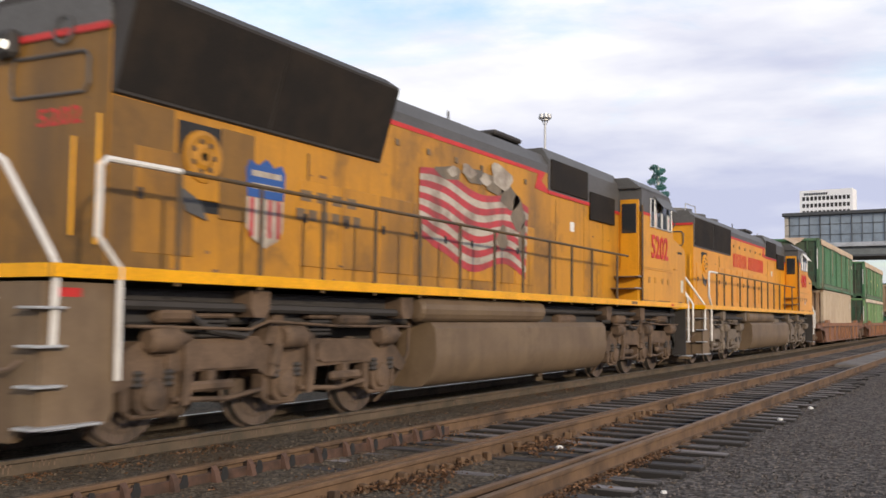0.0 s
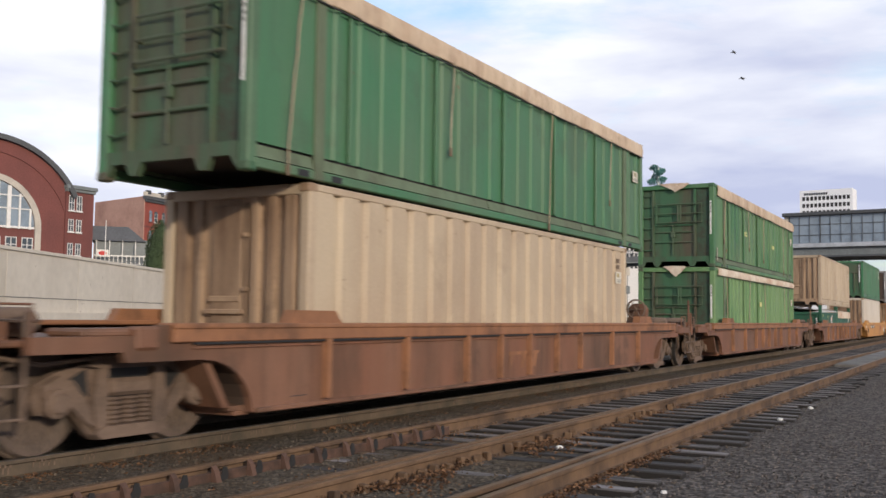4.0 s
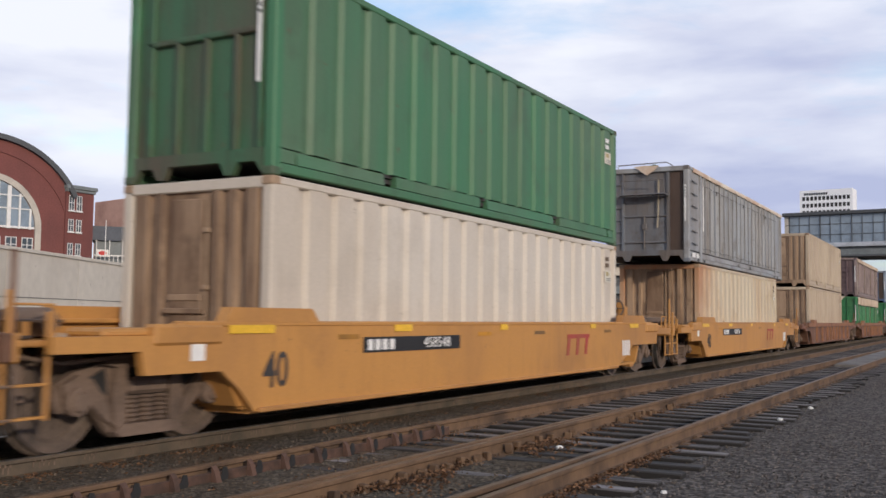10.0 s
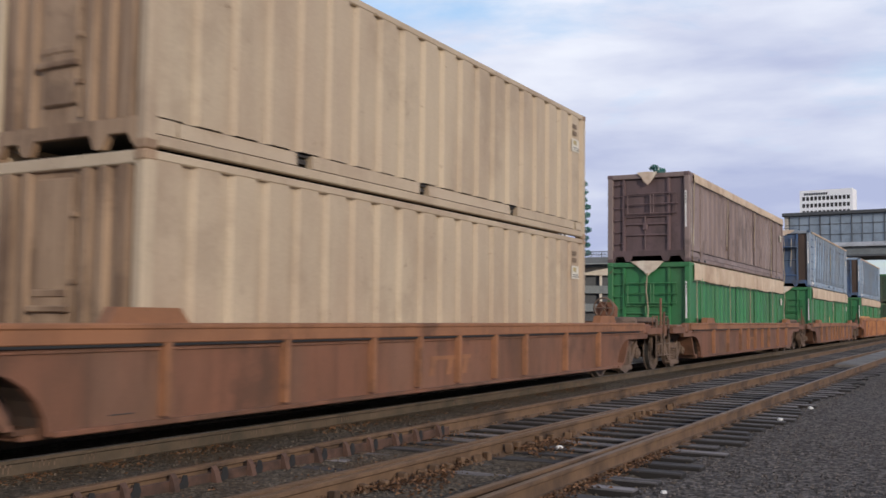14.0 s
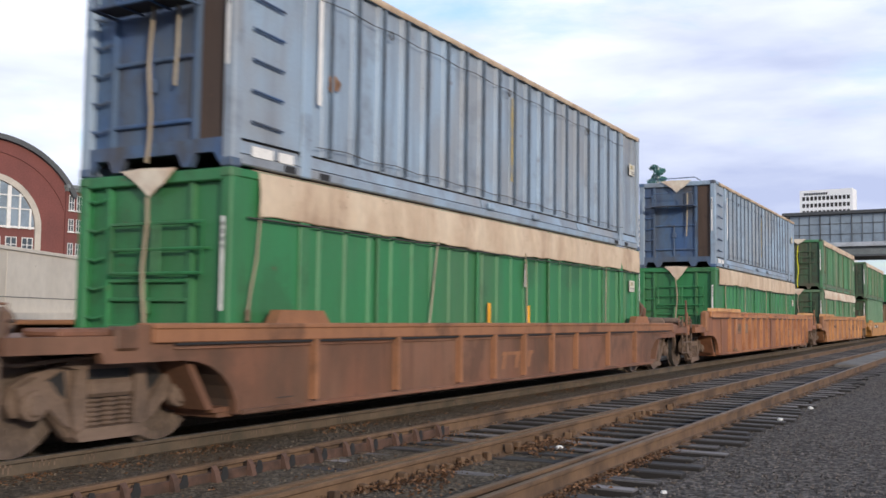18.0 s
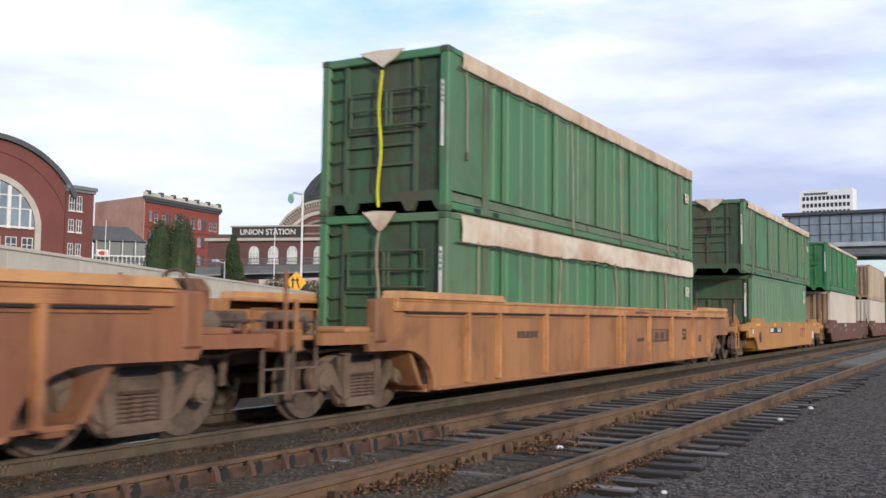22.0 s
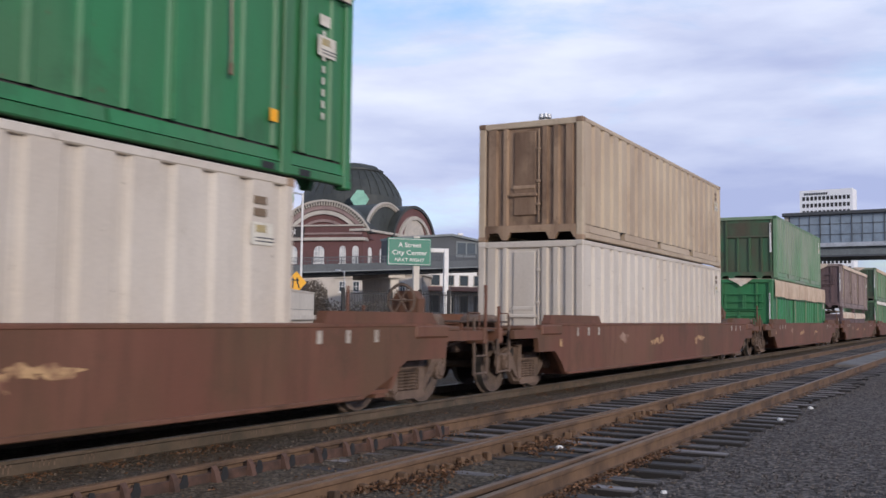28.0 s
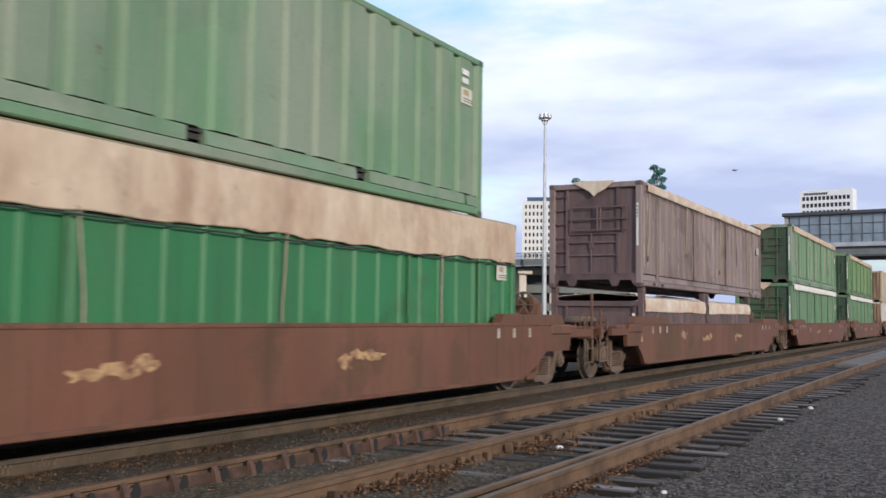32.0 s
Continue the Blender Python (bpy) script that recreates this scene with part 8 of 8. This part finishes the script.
def make_roads():
    w = building("ramp_wall", "pale concrete ramp wall with a dark joint line", -24.16, 17.78, 114.12, "wall")
    n = 14
    for k in range(n):           # cast panels, from before the view to the far end
        a, b = -22 + k * 4.45, -22 + (k + 1) * 4.45 - .025
        part("wall_panel", Shape().prism([(a, 0), (b, 0), (b, 3.30 - .008 * (b)), (a, 3.30 - .008 * (a))], 0, .35, "y"), "concrete", w)
    part("wall_cap", Shape().prism([(-22, 3.47), (40.3, 2.98), (40.3, 3.08), (-22, 3.57)], -.05, .42, "y"), "concrete", w)
    part("joint_line", Shape().prism([(-22, 1.98), (40.3, 1.85), (40.3, 1.87), (-22, 2.0)], -.012, .0, "y"), "darkwall", w)
    part("lower_rail", Shape().prism([(-22, 1.2), (40.3, 1.2), (40.3, 1.5), (-22, 1.5)], -.22, -.0, "y"), "concrete", w)
    o = building("road_overpass", "grey steel girder road overpass on concrete piers", -59.95, 73.7, 59.37, "bridge")
    part("deck", Shape().prism([(-14, 4.65), (50, 8.55), (50, 9.30), (-14, 5.40)], 0, 12, "y"), "overpass", o)
    part("girder", Shape().prism([(-14, 4.25), (50, 8.15), (50, 8.55), (-14, 4.65)], .9, 11, "y"), "darkwall", o)
    part("flange", Shape().prism([(-14, 4.58), (50, 8.48), (50, 8.60), (-14, 4.70)], -.25, .9, "y"), "steelgrey", o)
    part("railing_bar", Shape().prism([(-14, 6.05), (50, 9.95), (50, 10.02), (-14, 6.12)], 0, .06, "y"), "overpass", o)
    part("railing_bar", Shape().prism([(-14, 5.7), (50, 9.6), (50, 9.65), (-14, 5.75)], 0, .06, "y"), "overpass", o)
    for k in range(40):
        x = -13.5 + k * 1.6
        part("railing_post", Shape().box(x, x + .07, 0, .07, 5.3 + .061 * (x + 14), 6.1 + .061 * (x + 14)), "overpass", o)
    mesh = Shape()                # close bars of the railing panels
    for k in range(420):
        x = -13.5 + k * .15
        mesh.box(x, x + .035, .02, .045, 5.3 + .061 * (x + 14), 6.05 + .061 * (x + 14))
    tagged(part("railing_mesh", mesh, "slate", o), kind="stuff")
    for x in (14.4, 31.0, 45.5):
        part("pier", Shape().box(x - .5, x + .5, 2, 9, 0, 5.0 + x * .06, .1).box(x - 1.0, x + 1.0, 1.5, 10.5, 4.6 + x * .06, 5.1 + x * .06, .1), "concrete", o)
    g = building("grey_hall", "long dark grey low building behind the overpass", -71.83, 108.36, 56.29)
    part("wall", Shape().prism([(3.6, 0), (22, 0), (22, 11.4), (12.5, 12.8), (3.6, 11.9)], 0, 4, "y"), "darkwall", g)
    part("roof_edge", Shape().prism([(3.5, 11.9), (12.5, 12.8), (22.3, 11.4), (22.3, 11.7), (12.5, 13.1), (3.5, 12.2)], -.4, 4.2, "y"), "steelgrey", g)
    win(g, 13.3, 16.6, 10.0, 12.1, -.02, "steelgrey", "window", 2, 1)
    part("band", Shape().box(17.2, 22, -.15, 0, 11.2, 11.6), "galv", g)
    part("roof_lamp", Shape().box(13.4, 14.2, -.5, -.2, 12.9, 13.2, .04), "white", g)
    # glazed bridge across the tracks
    br = building("glazed_bridge", "glazed footbridge with dark roof edge and white girder across the tracks", -17.34, 103.56, -5.3, "bridge")
    L = 46
    part("roof", Shape().box(-.3, L, -.4, 7.4, 12.15, 12.5, .05), "darkwall", br)
    part("end_wall", Shape().box(-.15, .25, 0, 7, 8.9, 12.2), "stonework", br)
    part("girder", Shape().box(0, L, .25, 6.8, 8.1, 8.95), "steelgrey", br)
    part("lower_flange", Shape().box(-.1, L, 0, 7, 7.95, 8.12), "darkwall", br)
    part("white_band", Shape().box(-.2, L, -.15, .2, 8.92, 9.35, .03), "galv", br)
    gl = Shape().box(-.1, L, .05, .12, 9.35, 12.15)
    part("glass_wall", gl, "palewindow", br)
    part("rear_wall", Shape().box(0, L, 6.8, 6.95, 8.95, 12.15), "steelgrey", br)
    part("floor", Shape().box(0, L, .2, 6.8, 8.95, 9.05), "darkwall", br)
    rnd = random.Random(4)
    for k in range(46):
        part("mullion", Shape().box(k * 1.0 + .3, k * 1.0 + .34 + (.05 if k % 3 == 0 else 0), -.02, .05, 9.35, 12.15), "darkwall", br)
    for z in (10.15, 11.2):
        part("transom", Shape().box(-.1, L, -.01, .05, z, z + .07), "darkwall", br)
    for x in (-.4, 21):
        part("pier", Shape().box(x, x + .9, 2.5, 4.5, 0, 7.95, .08), "concrete", br)


def tower(name, label, x, y, heading, w, d, h, cols, zs, ww, wh, side_cols, mat_w="white"):
    b = building(name, label, x, y, heading)
    part("wall", Shape().box(0, w, 0, d, 0, h), mat_w, b)
    first = None
    for z in zs:
        for k in range(cols):
            m = pose(w * (k + .5) / cols * .92 + w * .04, -.05, z)
            if first is None:
                first = part("window", Shape().box(-ww / 2, ww / 2, 0, .3, 0, wh), "black", b)
                first.matrix_basis = m
            else:
                again(first, b, m)
    return b


def make_towers():
    b = tower("office_tower", "white office tower with rows of small dark windows", -79.27, 513.92, -5.0, 25.2, 10, 67.2, 12, [62.0 - 3.55 * k for k in range(14)], 1.35, 1.95, 0, "towerwhite")
    for k in range(10):
        part("sign_bar", Shape().box(2.2 + k * 1.15, 3.1 + k * 1.15, -.2, 0, 64.7, 65.8), "darkwall", b, "plain bar in place of the roof sign")
    t = tower("hotel_tower", "white high-rise with blue roof edge", -165.45, 364.18, 23.19, 19, 14, 49.6, 11, [46.5 - 2.9 * k for k in range(12)], .75, 1.5, 0)
    part("roof_edge", Shape().box(2, 17, -.1, 10, 49.6, 51.2), "blueend", t)
    tower("white_flats", "small distant white block of flats", -142.5, 426.84, 17.87, 10.5, 10, 49.2, 5, [46 - 2.7 * k for k in range(9)], 1.1, 1.4, 0)
    m = building("market_hall", "low white shop building with dark openings", -65.2, 111.1, 56.29)
    m.scale = (1.25, 1.25, 1.25)
    part("wall", Shape().box(-1, 10.5, 0, 8, 0, 6.9), "white", m)
    part("canopy", Shape().box(-1, 8.5, -1.4, 0, 3.9, 4.4, .04), "plainbrick", m)
    for k in range(6):
        win(m, -.6 + k * 1.75, .5 + k * 1.75, 4.5, 5.7, -.02, "stonework", "window", 1, 1)
        win(m, -.6 + k * 1.75, .5 + k * 1.75, 1.6, 3.6, -.02, "stonework", "window", 1, 1)
    c = building("cream_house", "long low cream building with tall windows", -78.6, 98.5, 21.9)
    part("wall", Shape().box(-3, 18.3, 0, 8, 0, 6.6), "cream", c)
    part("eaves", Shape().box(6.8, 18.6, -.35, 8.2, 6.6, 6.95, .05), "stonework", c)
    part("cornice", Shape().box(6.9, 18.5, -.2, 0, 6.2, 6.35, .03), "stonework", c)
    part("side_step", Shape().box(12.9, 18.4, -.9, 0, 0, 6.3), "cream", c)
    for k in range(2):
        win(c, -1.6 + k * 4.1, -.5 + k * 4.1, 3.8, 5.6, -.02, "stonework", "window", 2, 2)
    for x in (7.6, 9.4, 10.85):
        win(c, x, x + .85, 4.5, 5.85, -.02, "white", "window", 2, 2)
    win(c, 13.4, 14.1, 4.4, 5.8, -.92, "white", "window", 2, 2)
    win(c, 15.6, 16.3, 4.4, 5.8, -.92, "white", "window", 2, 2)
    g = building("parking_deck", "grey open parking deck with dark storeys", -49.93, 106.92, 23.46)
    part("wall", Shape().box(-1.5, 14, .6, 14, 0, 7.2), "darkwall", g)
    for z in (2.3, 4.5, 6.7):
        part("deck_band", Shape().box(-1.6, 14.2, -.1, .8, z, z + .95, .03), "concrete" if z > 6 else "steelgrey", g)
    for k in range(6):
        part("column", Shape().box(-1.4 + k * 3, -1.1 + k * 3, 0, .5, 0, 7), "concrete", g)
    h = building("blue_roof_house", "small house with blue-grey roof and white veranda", -98.0, 85.2, 48.0)
    part("wall", Shape().box(0, 7.5, 0, 5, 0, 10.8), "steelgrey", h)
    part("roof", Shape().prism([(-.3, 10.6), (6.2, 10.6), (4.0, 12.4), (-.3, 12.4)], -.5, 5.5, "y"), "slate", h)
    part("veranda_rail", Shape().box(0, 7.4, -.95, -.85, 8.6, 8.75).box(0, 7.4, -.95, -.85, 7.6, 7.7), "white", h)
    bn = part("banner", Shape().box(.3, 1.7, -1.1, -1.05, 8.5, 9.4), "white", h, "white banner with a red oval")
    part("banner_oval", Shape().prism([(1.0 + .5 * math.cos(a), 8.95 + .26 * math.sin(a)) for a in [k * math.tau / 20 for k in range(20)]], -1.115, -1.10, "y"), "red", bn)
    for k in range(14):
        part("veranda_post", Shape().box(.2 + k * .52, .3 + k * .52, -.95, -.85, 7.6, 10.6 if k % 3 == 0 else 8.6), "white", h)


def leaf_crown(name, parent, material, lobes, count, size, seed):
    """Many small leaf faces filling egg-shaped lobes (x, y, z, rx, rz) with an uneven outline."""
    rnd = random.Random(seed)
    s = Shape()
    for i in range(count):
        lx, ly, lz, rx, rz = lobes[i % len(lobes)]
        while True:
            p = Vector((rnd.uniform(-1, 1), rnd.uniform(-1, 1), rnd.uniform(-1, 1)))
            if .35 < p.length < 1 + .12 * noise.noise((p.x * 3, p.y * 3, p.z * 3 + seed)):
                break
        q = Vector((lx + p.x * rx, ly + p.y * rx, lz + p.z * rz))
        a = Vector((rnd.uniform(-1, 1), rnd.uniform(-1, 1), rnd.uniform(-.3, 1))).normalized() * size * rnd.uniform(.6, 1.3)
        b = a.orthogonal().normalized() * size * rnd.uniform(.3, .6)
        s.add([q - b, q + a * .5, q + b, q - a * .3], [(0, 1, 2, 3)])
    return part(name, s, material, parent)


def make_plants():
    t = tagged(new("cypress"), "dense dark green twin-topped cypress behind the wall", "tree")
    t.matrix_basis = pose(-52.8, 53.0, -.2)
    part("trunk", Shape().tube((0, 0, 0), (0, 0, 6.5), .22, 8, .06), "bark", t)
    leaf_crown("crown", t, "leaf", [(-.62, -.4, 5.4, 1.15, 3.1), (.55, .45, 5.6, 1.2, 3.4), (0, 0, 3.2, 1.5, 2.6), (0, 0, 4.6, 1.3, 2.6)], 52000, .10, 3)
    core = [(.1, .8), (1.0, 1.6), (1.08, 4.0), (1.0, 5.8), (.70, 7.2), (.30, 8.0), (.05, 8.3)]
    for x, y in ((-.58, -.36), (.52, .42)):
        part("inner_crown", Shape().lathe(core, (x, y, 0), "z", 14), "leaf", t)
    t = tagged(new("conifer"), "dark green pointed conifer beside the station", "tree")
    t.matrix_basis = pose(-47.6, 54.0, -.2)
    part("trunk", Shape().tube((0, 0, 0), (0, 0, 6.6), .16, 8, .03), "bark", t)
    leaf_crown("crown", t, "leaf", [(0, 0, 3.0, 1.15, 1.6), (0, 0, 4.3, .85, 1.5), (0, 0, 5.6, .5, 1.4), (0, 0, 6.5, .25, .9)], 20000, .12, 4)
    for x, y, r, h, sd in ((-45.5, 57.0, 1.6, 4.6, 5), (-43.8, 58.5, 1.3, 4.2, 6), (-49.5, 56.8, 1.0, 4.7, 7)):
        t = tagged(new("bush"), "half-bare brown bush behind the wall", "bush")
        t.matrix_basis = pose(x, y, -.2)
        st = Shape()
        rnd = random.Random(sd)
        for k in range(9):
            st.tube((0, 0, 0), (rnd.uniform(-r, r) * .7, rnd.uniform(-r, r) * .7, h * rnd.uniform(.7, 1)), .04, 5, .01)
        part("stems", st, "bark", t)
        leaf_crown("twig_mass", t, "bark", [(0, 0, h * .62, r, h * .38)], 3500, .13, sd)
    for x0, y0, h, sd in ((-45.5, 153.4, 26.2, 11), (-57.7, 150.0, 24.3, 12)):
        t = tagged(new("disguised_mast"), "radio mast dressed as a tree with clumps of green needles", "mast")
        t.matrix_basis = pose(x0, y0, -.2)
        part("trunk", Shape().tube((0, 0, 0), (0, 0, h), .42, 10, .2), "galv", t)
        for k in range(26):
            z = h - 12.2 + 12.0 * k / 25
            a = k * 2.4
            r = 1.0 if z < h - 2.2 else .55
            x, y = math.cos(a) * r, math.sin(a) * r
            part("branch", Shape().tube((0, 0, z), (x, y, z + .1), .05, 5), "bark", t)
            leaf_crown("needle_clump", t, "teal", [(x * 1.15, y * 1.15, z + .1, .80, .55)], 280, .24, 30 + k + sd)


def lamp_pole(x, y, h, label, arm=0.9, r=.05):
    t = tagged(new("lamp_post"), label, "lamp post")
    t.matrix_basis = pose(x, y, -.2)
    part("pole", Shape().tube((0, 0, 0), (0, 0, h), r, 8, r * .7), "white" if r > .06 else "galv", t)
    part("arm", Shape().rod([(0, 0, h - .1), (-arm * .5, -arm * .4, h)], r * .6), "galv", t)
    part("lamp_head", Shape().box(-arm * .5 - .35, -arm * .5 + .1, -arm * .4 - .12, -arm * .4 + .12, h - .06, h + .1, .03), "galv", t)


def make_street_things():
    m = tagged(new("high_mast_light"), "tall galvanised high-mast light with a ring of lamps", "lamp post")
    m.matrix_basis = pose(-41.21, 96.58, -.2)
    part("pole", Shape().tube((0, 0, 0), (0, 0, 23.2), .28, 12, .12), "galv", m)
    part("ring", Shape().lathe([(.35, 23.0), (.45, 23.0), (.45, 23.12), (.35, 23.12), (.35, 23.0)], (0, 0, 0), "z", 16), "galv", m)
    for k in range(6):
        a = k * math.tau / 6
        part("lamp", Shape().lathe([(0, 23.75), (.24, 23.7), (.30, 23.3), (.2, 23.2), (0, 23.2)], (math.cos(a) * .48, math.sin(a) * .48, 0), "z", 10), "galv", m)
    for sx in (-.35, .35):
        part("bracket", Shape().rod([(0, 0, 22.4), (sx, 0, 22.9), (sx, 0, 23.2)], .04), "galv", m)
    lamp_pole(-40.04, 44.69, 4.7, "small pale street lamp behind the wall", .7)
    lamp_pole(-48.67, 69.69, 5.4, "small pale street lamp by the overpass", .7)
    lamp_pole(-53.53, 69.85, 12.5, "tall white lamp post before the station", .9, .13)
    for x, y, h in ((-53.53, 66.03, 8.9), (-58.6, 100.2, 7.4), (-56.2, 103.0, 7.6), (-84.0, 74.5, 11.5)):
        t = tagged(new("flagpole"), "thin white metal pole", "pole")
        t.matrix_basis = pose(x, y, -.2)
        part("pole", Shape().tube((0, 0, 0), (0, 0, h), .07, 8, .04), "white", t)
        part("finial", Shape().lathe([(0, h), (.07, h + .06), (0, h + .14)], (0, 0, 0), "z", 8), "white", t)
    s = tagged(new("exit_sign"), "green road sign with white words on a pale post", "road sign")
    s.matrix_basis = pose(-42.8, 67.59, -.2, 0, 0, 46.53)
    bd = part("board", Shape().box(-.1, 3.68, 0, .06, 5.72, 8.02, .03), "signgreen", s)
    part("border", Shape().rod([(0, -.01, 5.82), (3.58, -.01, 5.82), (3.58, -.01, 7.92), (0, -.01, 7.92), (0, -.01, 5.82)], .03), "white", bd)
    up = Euler((radians(90), 0, 0)).to_matrix().to_4x4()
    writing("words", "A Street", "white", bd, Matrix.Translation((1.82, -.012, 7.42)) @ up, .52, 1.12, bold=.004)
    writing("words", "City Center", "white", bd, Matrix.Translation((1.80, -.012, 6.78)) @ up, .54, 1.16, bold=.004)
    writing("words", "NEXT RIGHT", "white", bd, Matrix.Translation((1.80, -.012, 6.17)) @ up, .40, 1.12, bold=.002)
    part("post", Shape().box(2.2, 2.72, .1, .5, 0, 8.2, .03), "concrete", s)
    f = tagged(new("sign_gantry"), "white steel cantilever gantry post", "gantry")
    f.matrix_basis = pose(-42.8, 67.59, -.2, 0, 0, 46.53)
    part("post", Shape().box(5.1, 5.5, .8, 1.2, 0, 7.3, .03), "white", f)
    part("arm", Shape().box(2.4, 5.1, .85, 1.15, 6.95, 7.3, .03), "white", f)
    w = tagged(new("merge_sign"), "orange diamond warning sign with black arrows", "road sign")
    w.matrix_basis = pose(-40.4, 52.2, 0, 0, 0, 38)
    part("board", Shape().prism([(0, 2.74), (.70, 3.5), (0, 4.26), (-.70, 3.5)], 0, .03, "y"), "signorange", w)
    for x, dx in ((-.22, 0.0), (.22, -.16)):
        part("arrow", Shape().prism([(x - .05, 3.1), (x + .05, 3.1), (x + .05 + dx, 3.6), (x + .15 + dx, 3.6), (x + dx, 3.85), (x - .15 + dx, 3.6), (x - .05 + dx, 3.6)], -.012, 0, "y"), "black", w)
    part("post", Shape().box(-.05, .05, .03, .1, -.25, 3.6), "galv", w)
    fe = tagged(new("iron_fence"), "black iron bar fence along the street", "fence")
    fe.matrix_basis = pose(-39.75, 57.62, -.2, 0, 0, 55.54)
    first = None
    for k in range(120):
        x = -.5 + k * .125
        m = pose(x, 0, 0)
        if first is None:
            first = part("bar", Shape().box(-.018, .018, -.018, .018, .5, 3.35), "black", fe)
            first.matrix_basis = m
        else:
            again(first, fe, m)
    for z in (.8, 3.1):
        part("rail", Shape().box(-.5, 14.5, -.025, .025, z, z + .06), "black", fe)
    for x in (-.5, 3.2, 5.6, 8.0, 11.5, 14.5):
        part("post", Shape().box(x - .12, x + .12, -.1, .1, 0, 3.5, .02), "black", fe)
    hd = tagged(new("hedge"), "low brown hedge behind the fence", "hedge")
    hd.matrix_basis = pose(-44.5, 60.5, -.2, 0, 0, 55)
    leaf_crown("twig_mass", hd, "bark", [(k * 1.2, 0, 1.3, 1.0, 1.5) for k in range(7)], 3500, .2, 15)
    part("stems", Shape().tube((0, 0, 0), (.1, 0, 1.8), .05, 5).tube((4, 0, 0), (4.1, 0, 1.8), .05, 5), "bark", hd)


# ---- gulls ----
BIRDS = []


def make_birds():
    paths = ([(0, 40, 100, 20), (3.0, -14.5, 104, 25.5), (3.5, -19, 104, 29), (5.5, -37, 103, 31), (6.2, -48.0, 92, 33.5), (7.0, -53.5, 88, 39), (8.0, -60, 80, 60), (9.0, -80, 40, 90), (32, -300, -200, 120)],
             [(0, 120, 90, 26), (21, 12, 76, 20), (22.4, -2, 74, 19.5), (23, -7.2, 73.2, 20.3), (23.4, -13.1, 72.1, 21.5), (24, -23.2, 69.4, 21.7), (24.4, -28.6, 67.8, 20.3), (25, -38, 65, 18), (26.5, -150, 60, 30), (32, -300, 40, 60)],
             [(0, -400, 60, 60), (12.0, -200, 80, 50), (13.5, -72, 84, 30), (14.5, -47, 94, 26), (17, 30, 110, 34), (32, 200, 110, 40)],
             [(0, -400, 20, 60), (28, -250, 60, 50), (30.5, -54, 106, 22), (31.5, -32, 106, 18.5), (32, -23, 106, 17.5)],
             [(0, 45, 102, 21), (3.0, -12, 103, 26.5), (5.5, -37, 102, 27), (6.2, -50, 92, 37), (7.5, -90, 60, 70), (9, -150, 20, 90), (32, -300, -200, 120)])
    for k, rows in enumerate(paths):
        b = tagged(new("gull"), "small grey gull flying over the town", "bird", "gulls")
        part("body", Shape().lathe([(0, -.28), (.05, -.22), (.085, -.05), (.07, .12), (.03, .26), (0, .32)], (0, 0, 0), "y", 8), "bird", b, smooth=True)
        for g in (-1, 1):
            part("wing", Shape().prism([(g * .05, .0), (g * .30, .13 - .05 * k), (g * .62, .02), (g * .62, .0), (g * .30, .10 - .05 * k), (g * .05, -.03)], -.09, .09, "y"), "bird", b)
        part("tail", Shape().box(-.06, .06, .28, .42, -.01, .01), "bird", b)
        BIRDS.append((b, rows))


def motions():
    ts = [float(t) for t in range(33)]
    for ob, y, z in MOVERS:
        walk(ob, [(t, pose(XC, y - run(t), z)) for t in ts])
    for ob, yc, r in WHEELS:
        c = ob.location.copy()
        n = int(run(32.0) / r / 1.5) + 1
        rows = []
        for k in range(n + 1):
            t = 32.0 * k / n
            rows.append((t, pose(c.x, c.y, c.z, math.degrees(run(t) / r) % 360)))
        walk(ob, rows)
    for ob, rows in BIRDS:
        walk(ob, [(t, pose(x, y, z, 0, 0, 90 if rows[-1][1] < rows[0][1] else -90)) for t, x, y, z in rows])


make_ground()
make_tracks()
make_locos()
make_wagons()
make_loads()
make_arch_hall()
make_block()
make_station()
make_roads()
make_towers()
make_plants()
make_street_things()
make_birds()
motions()
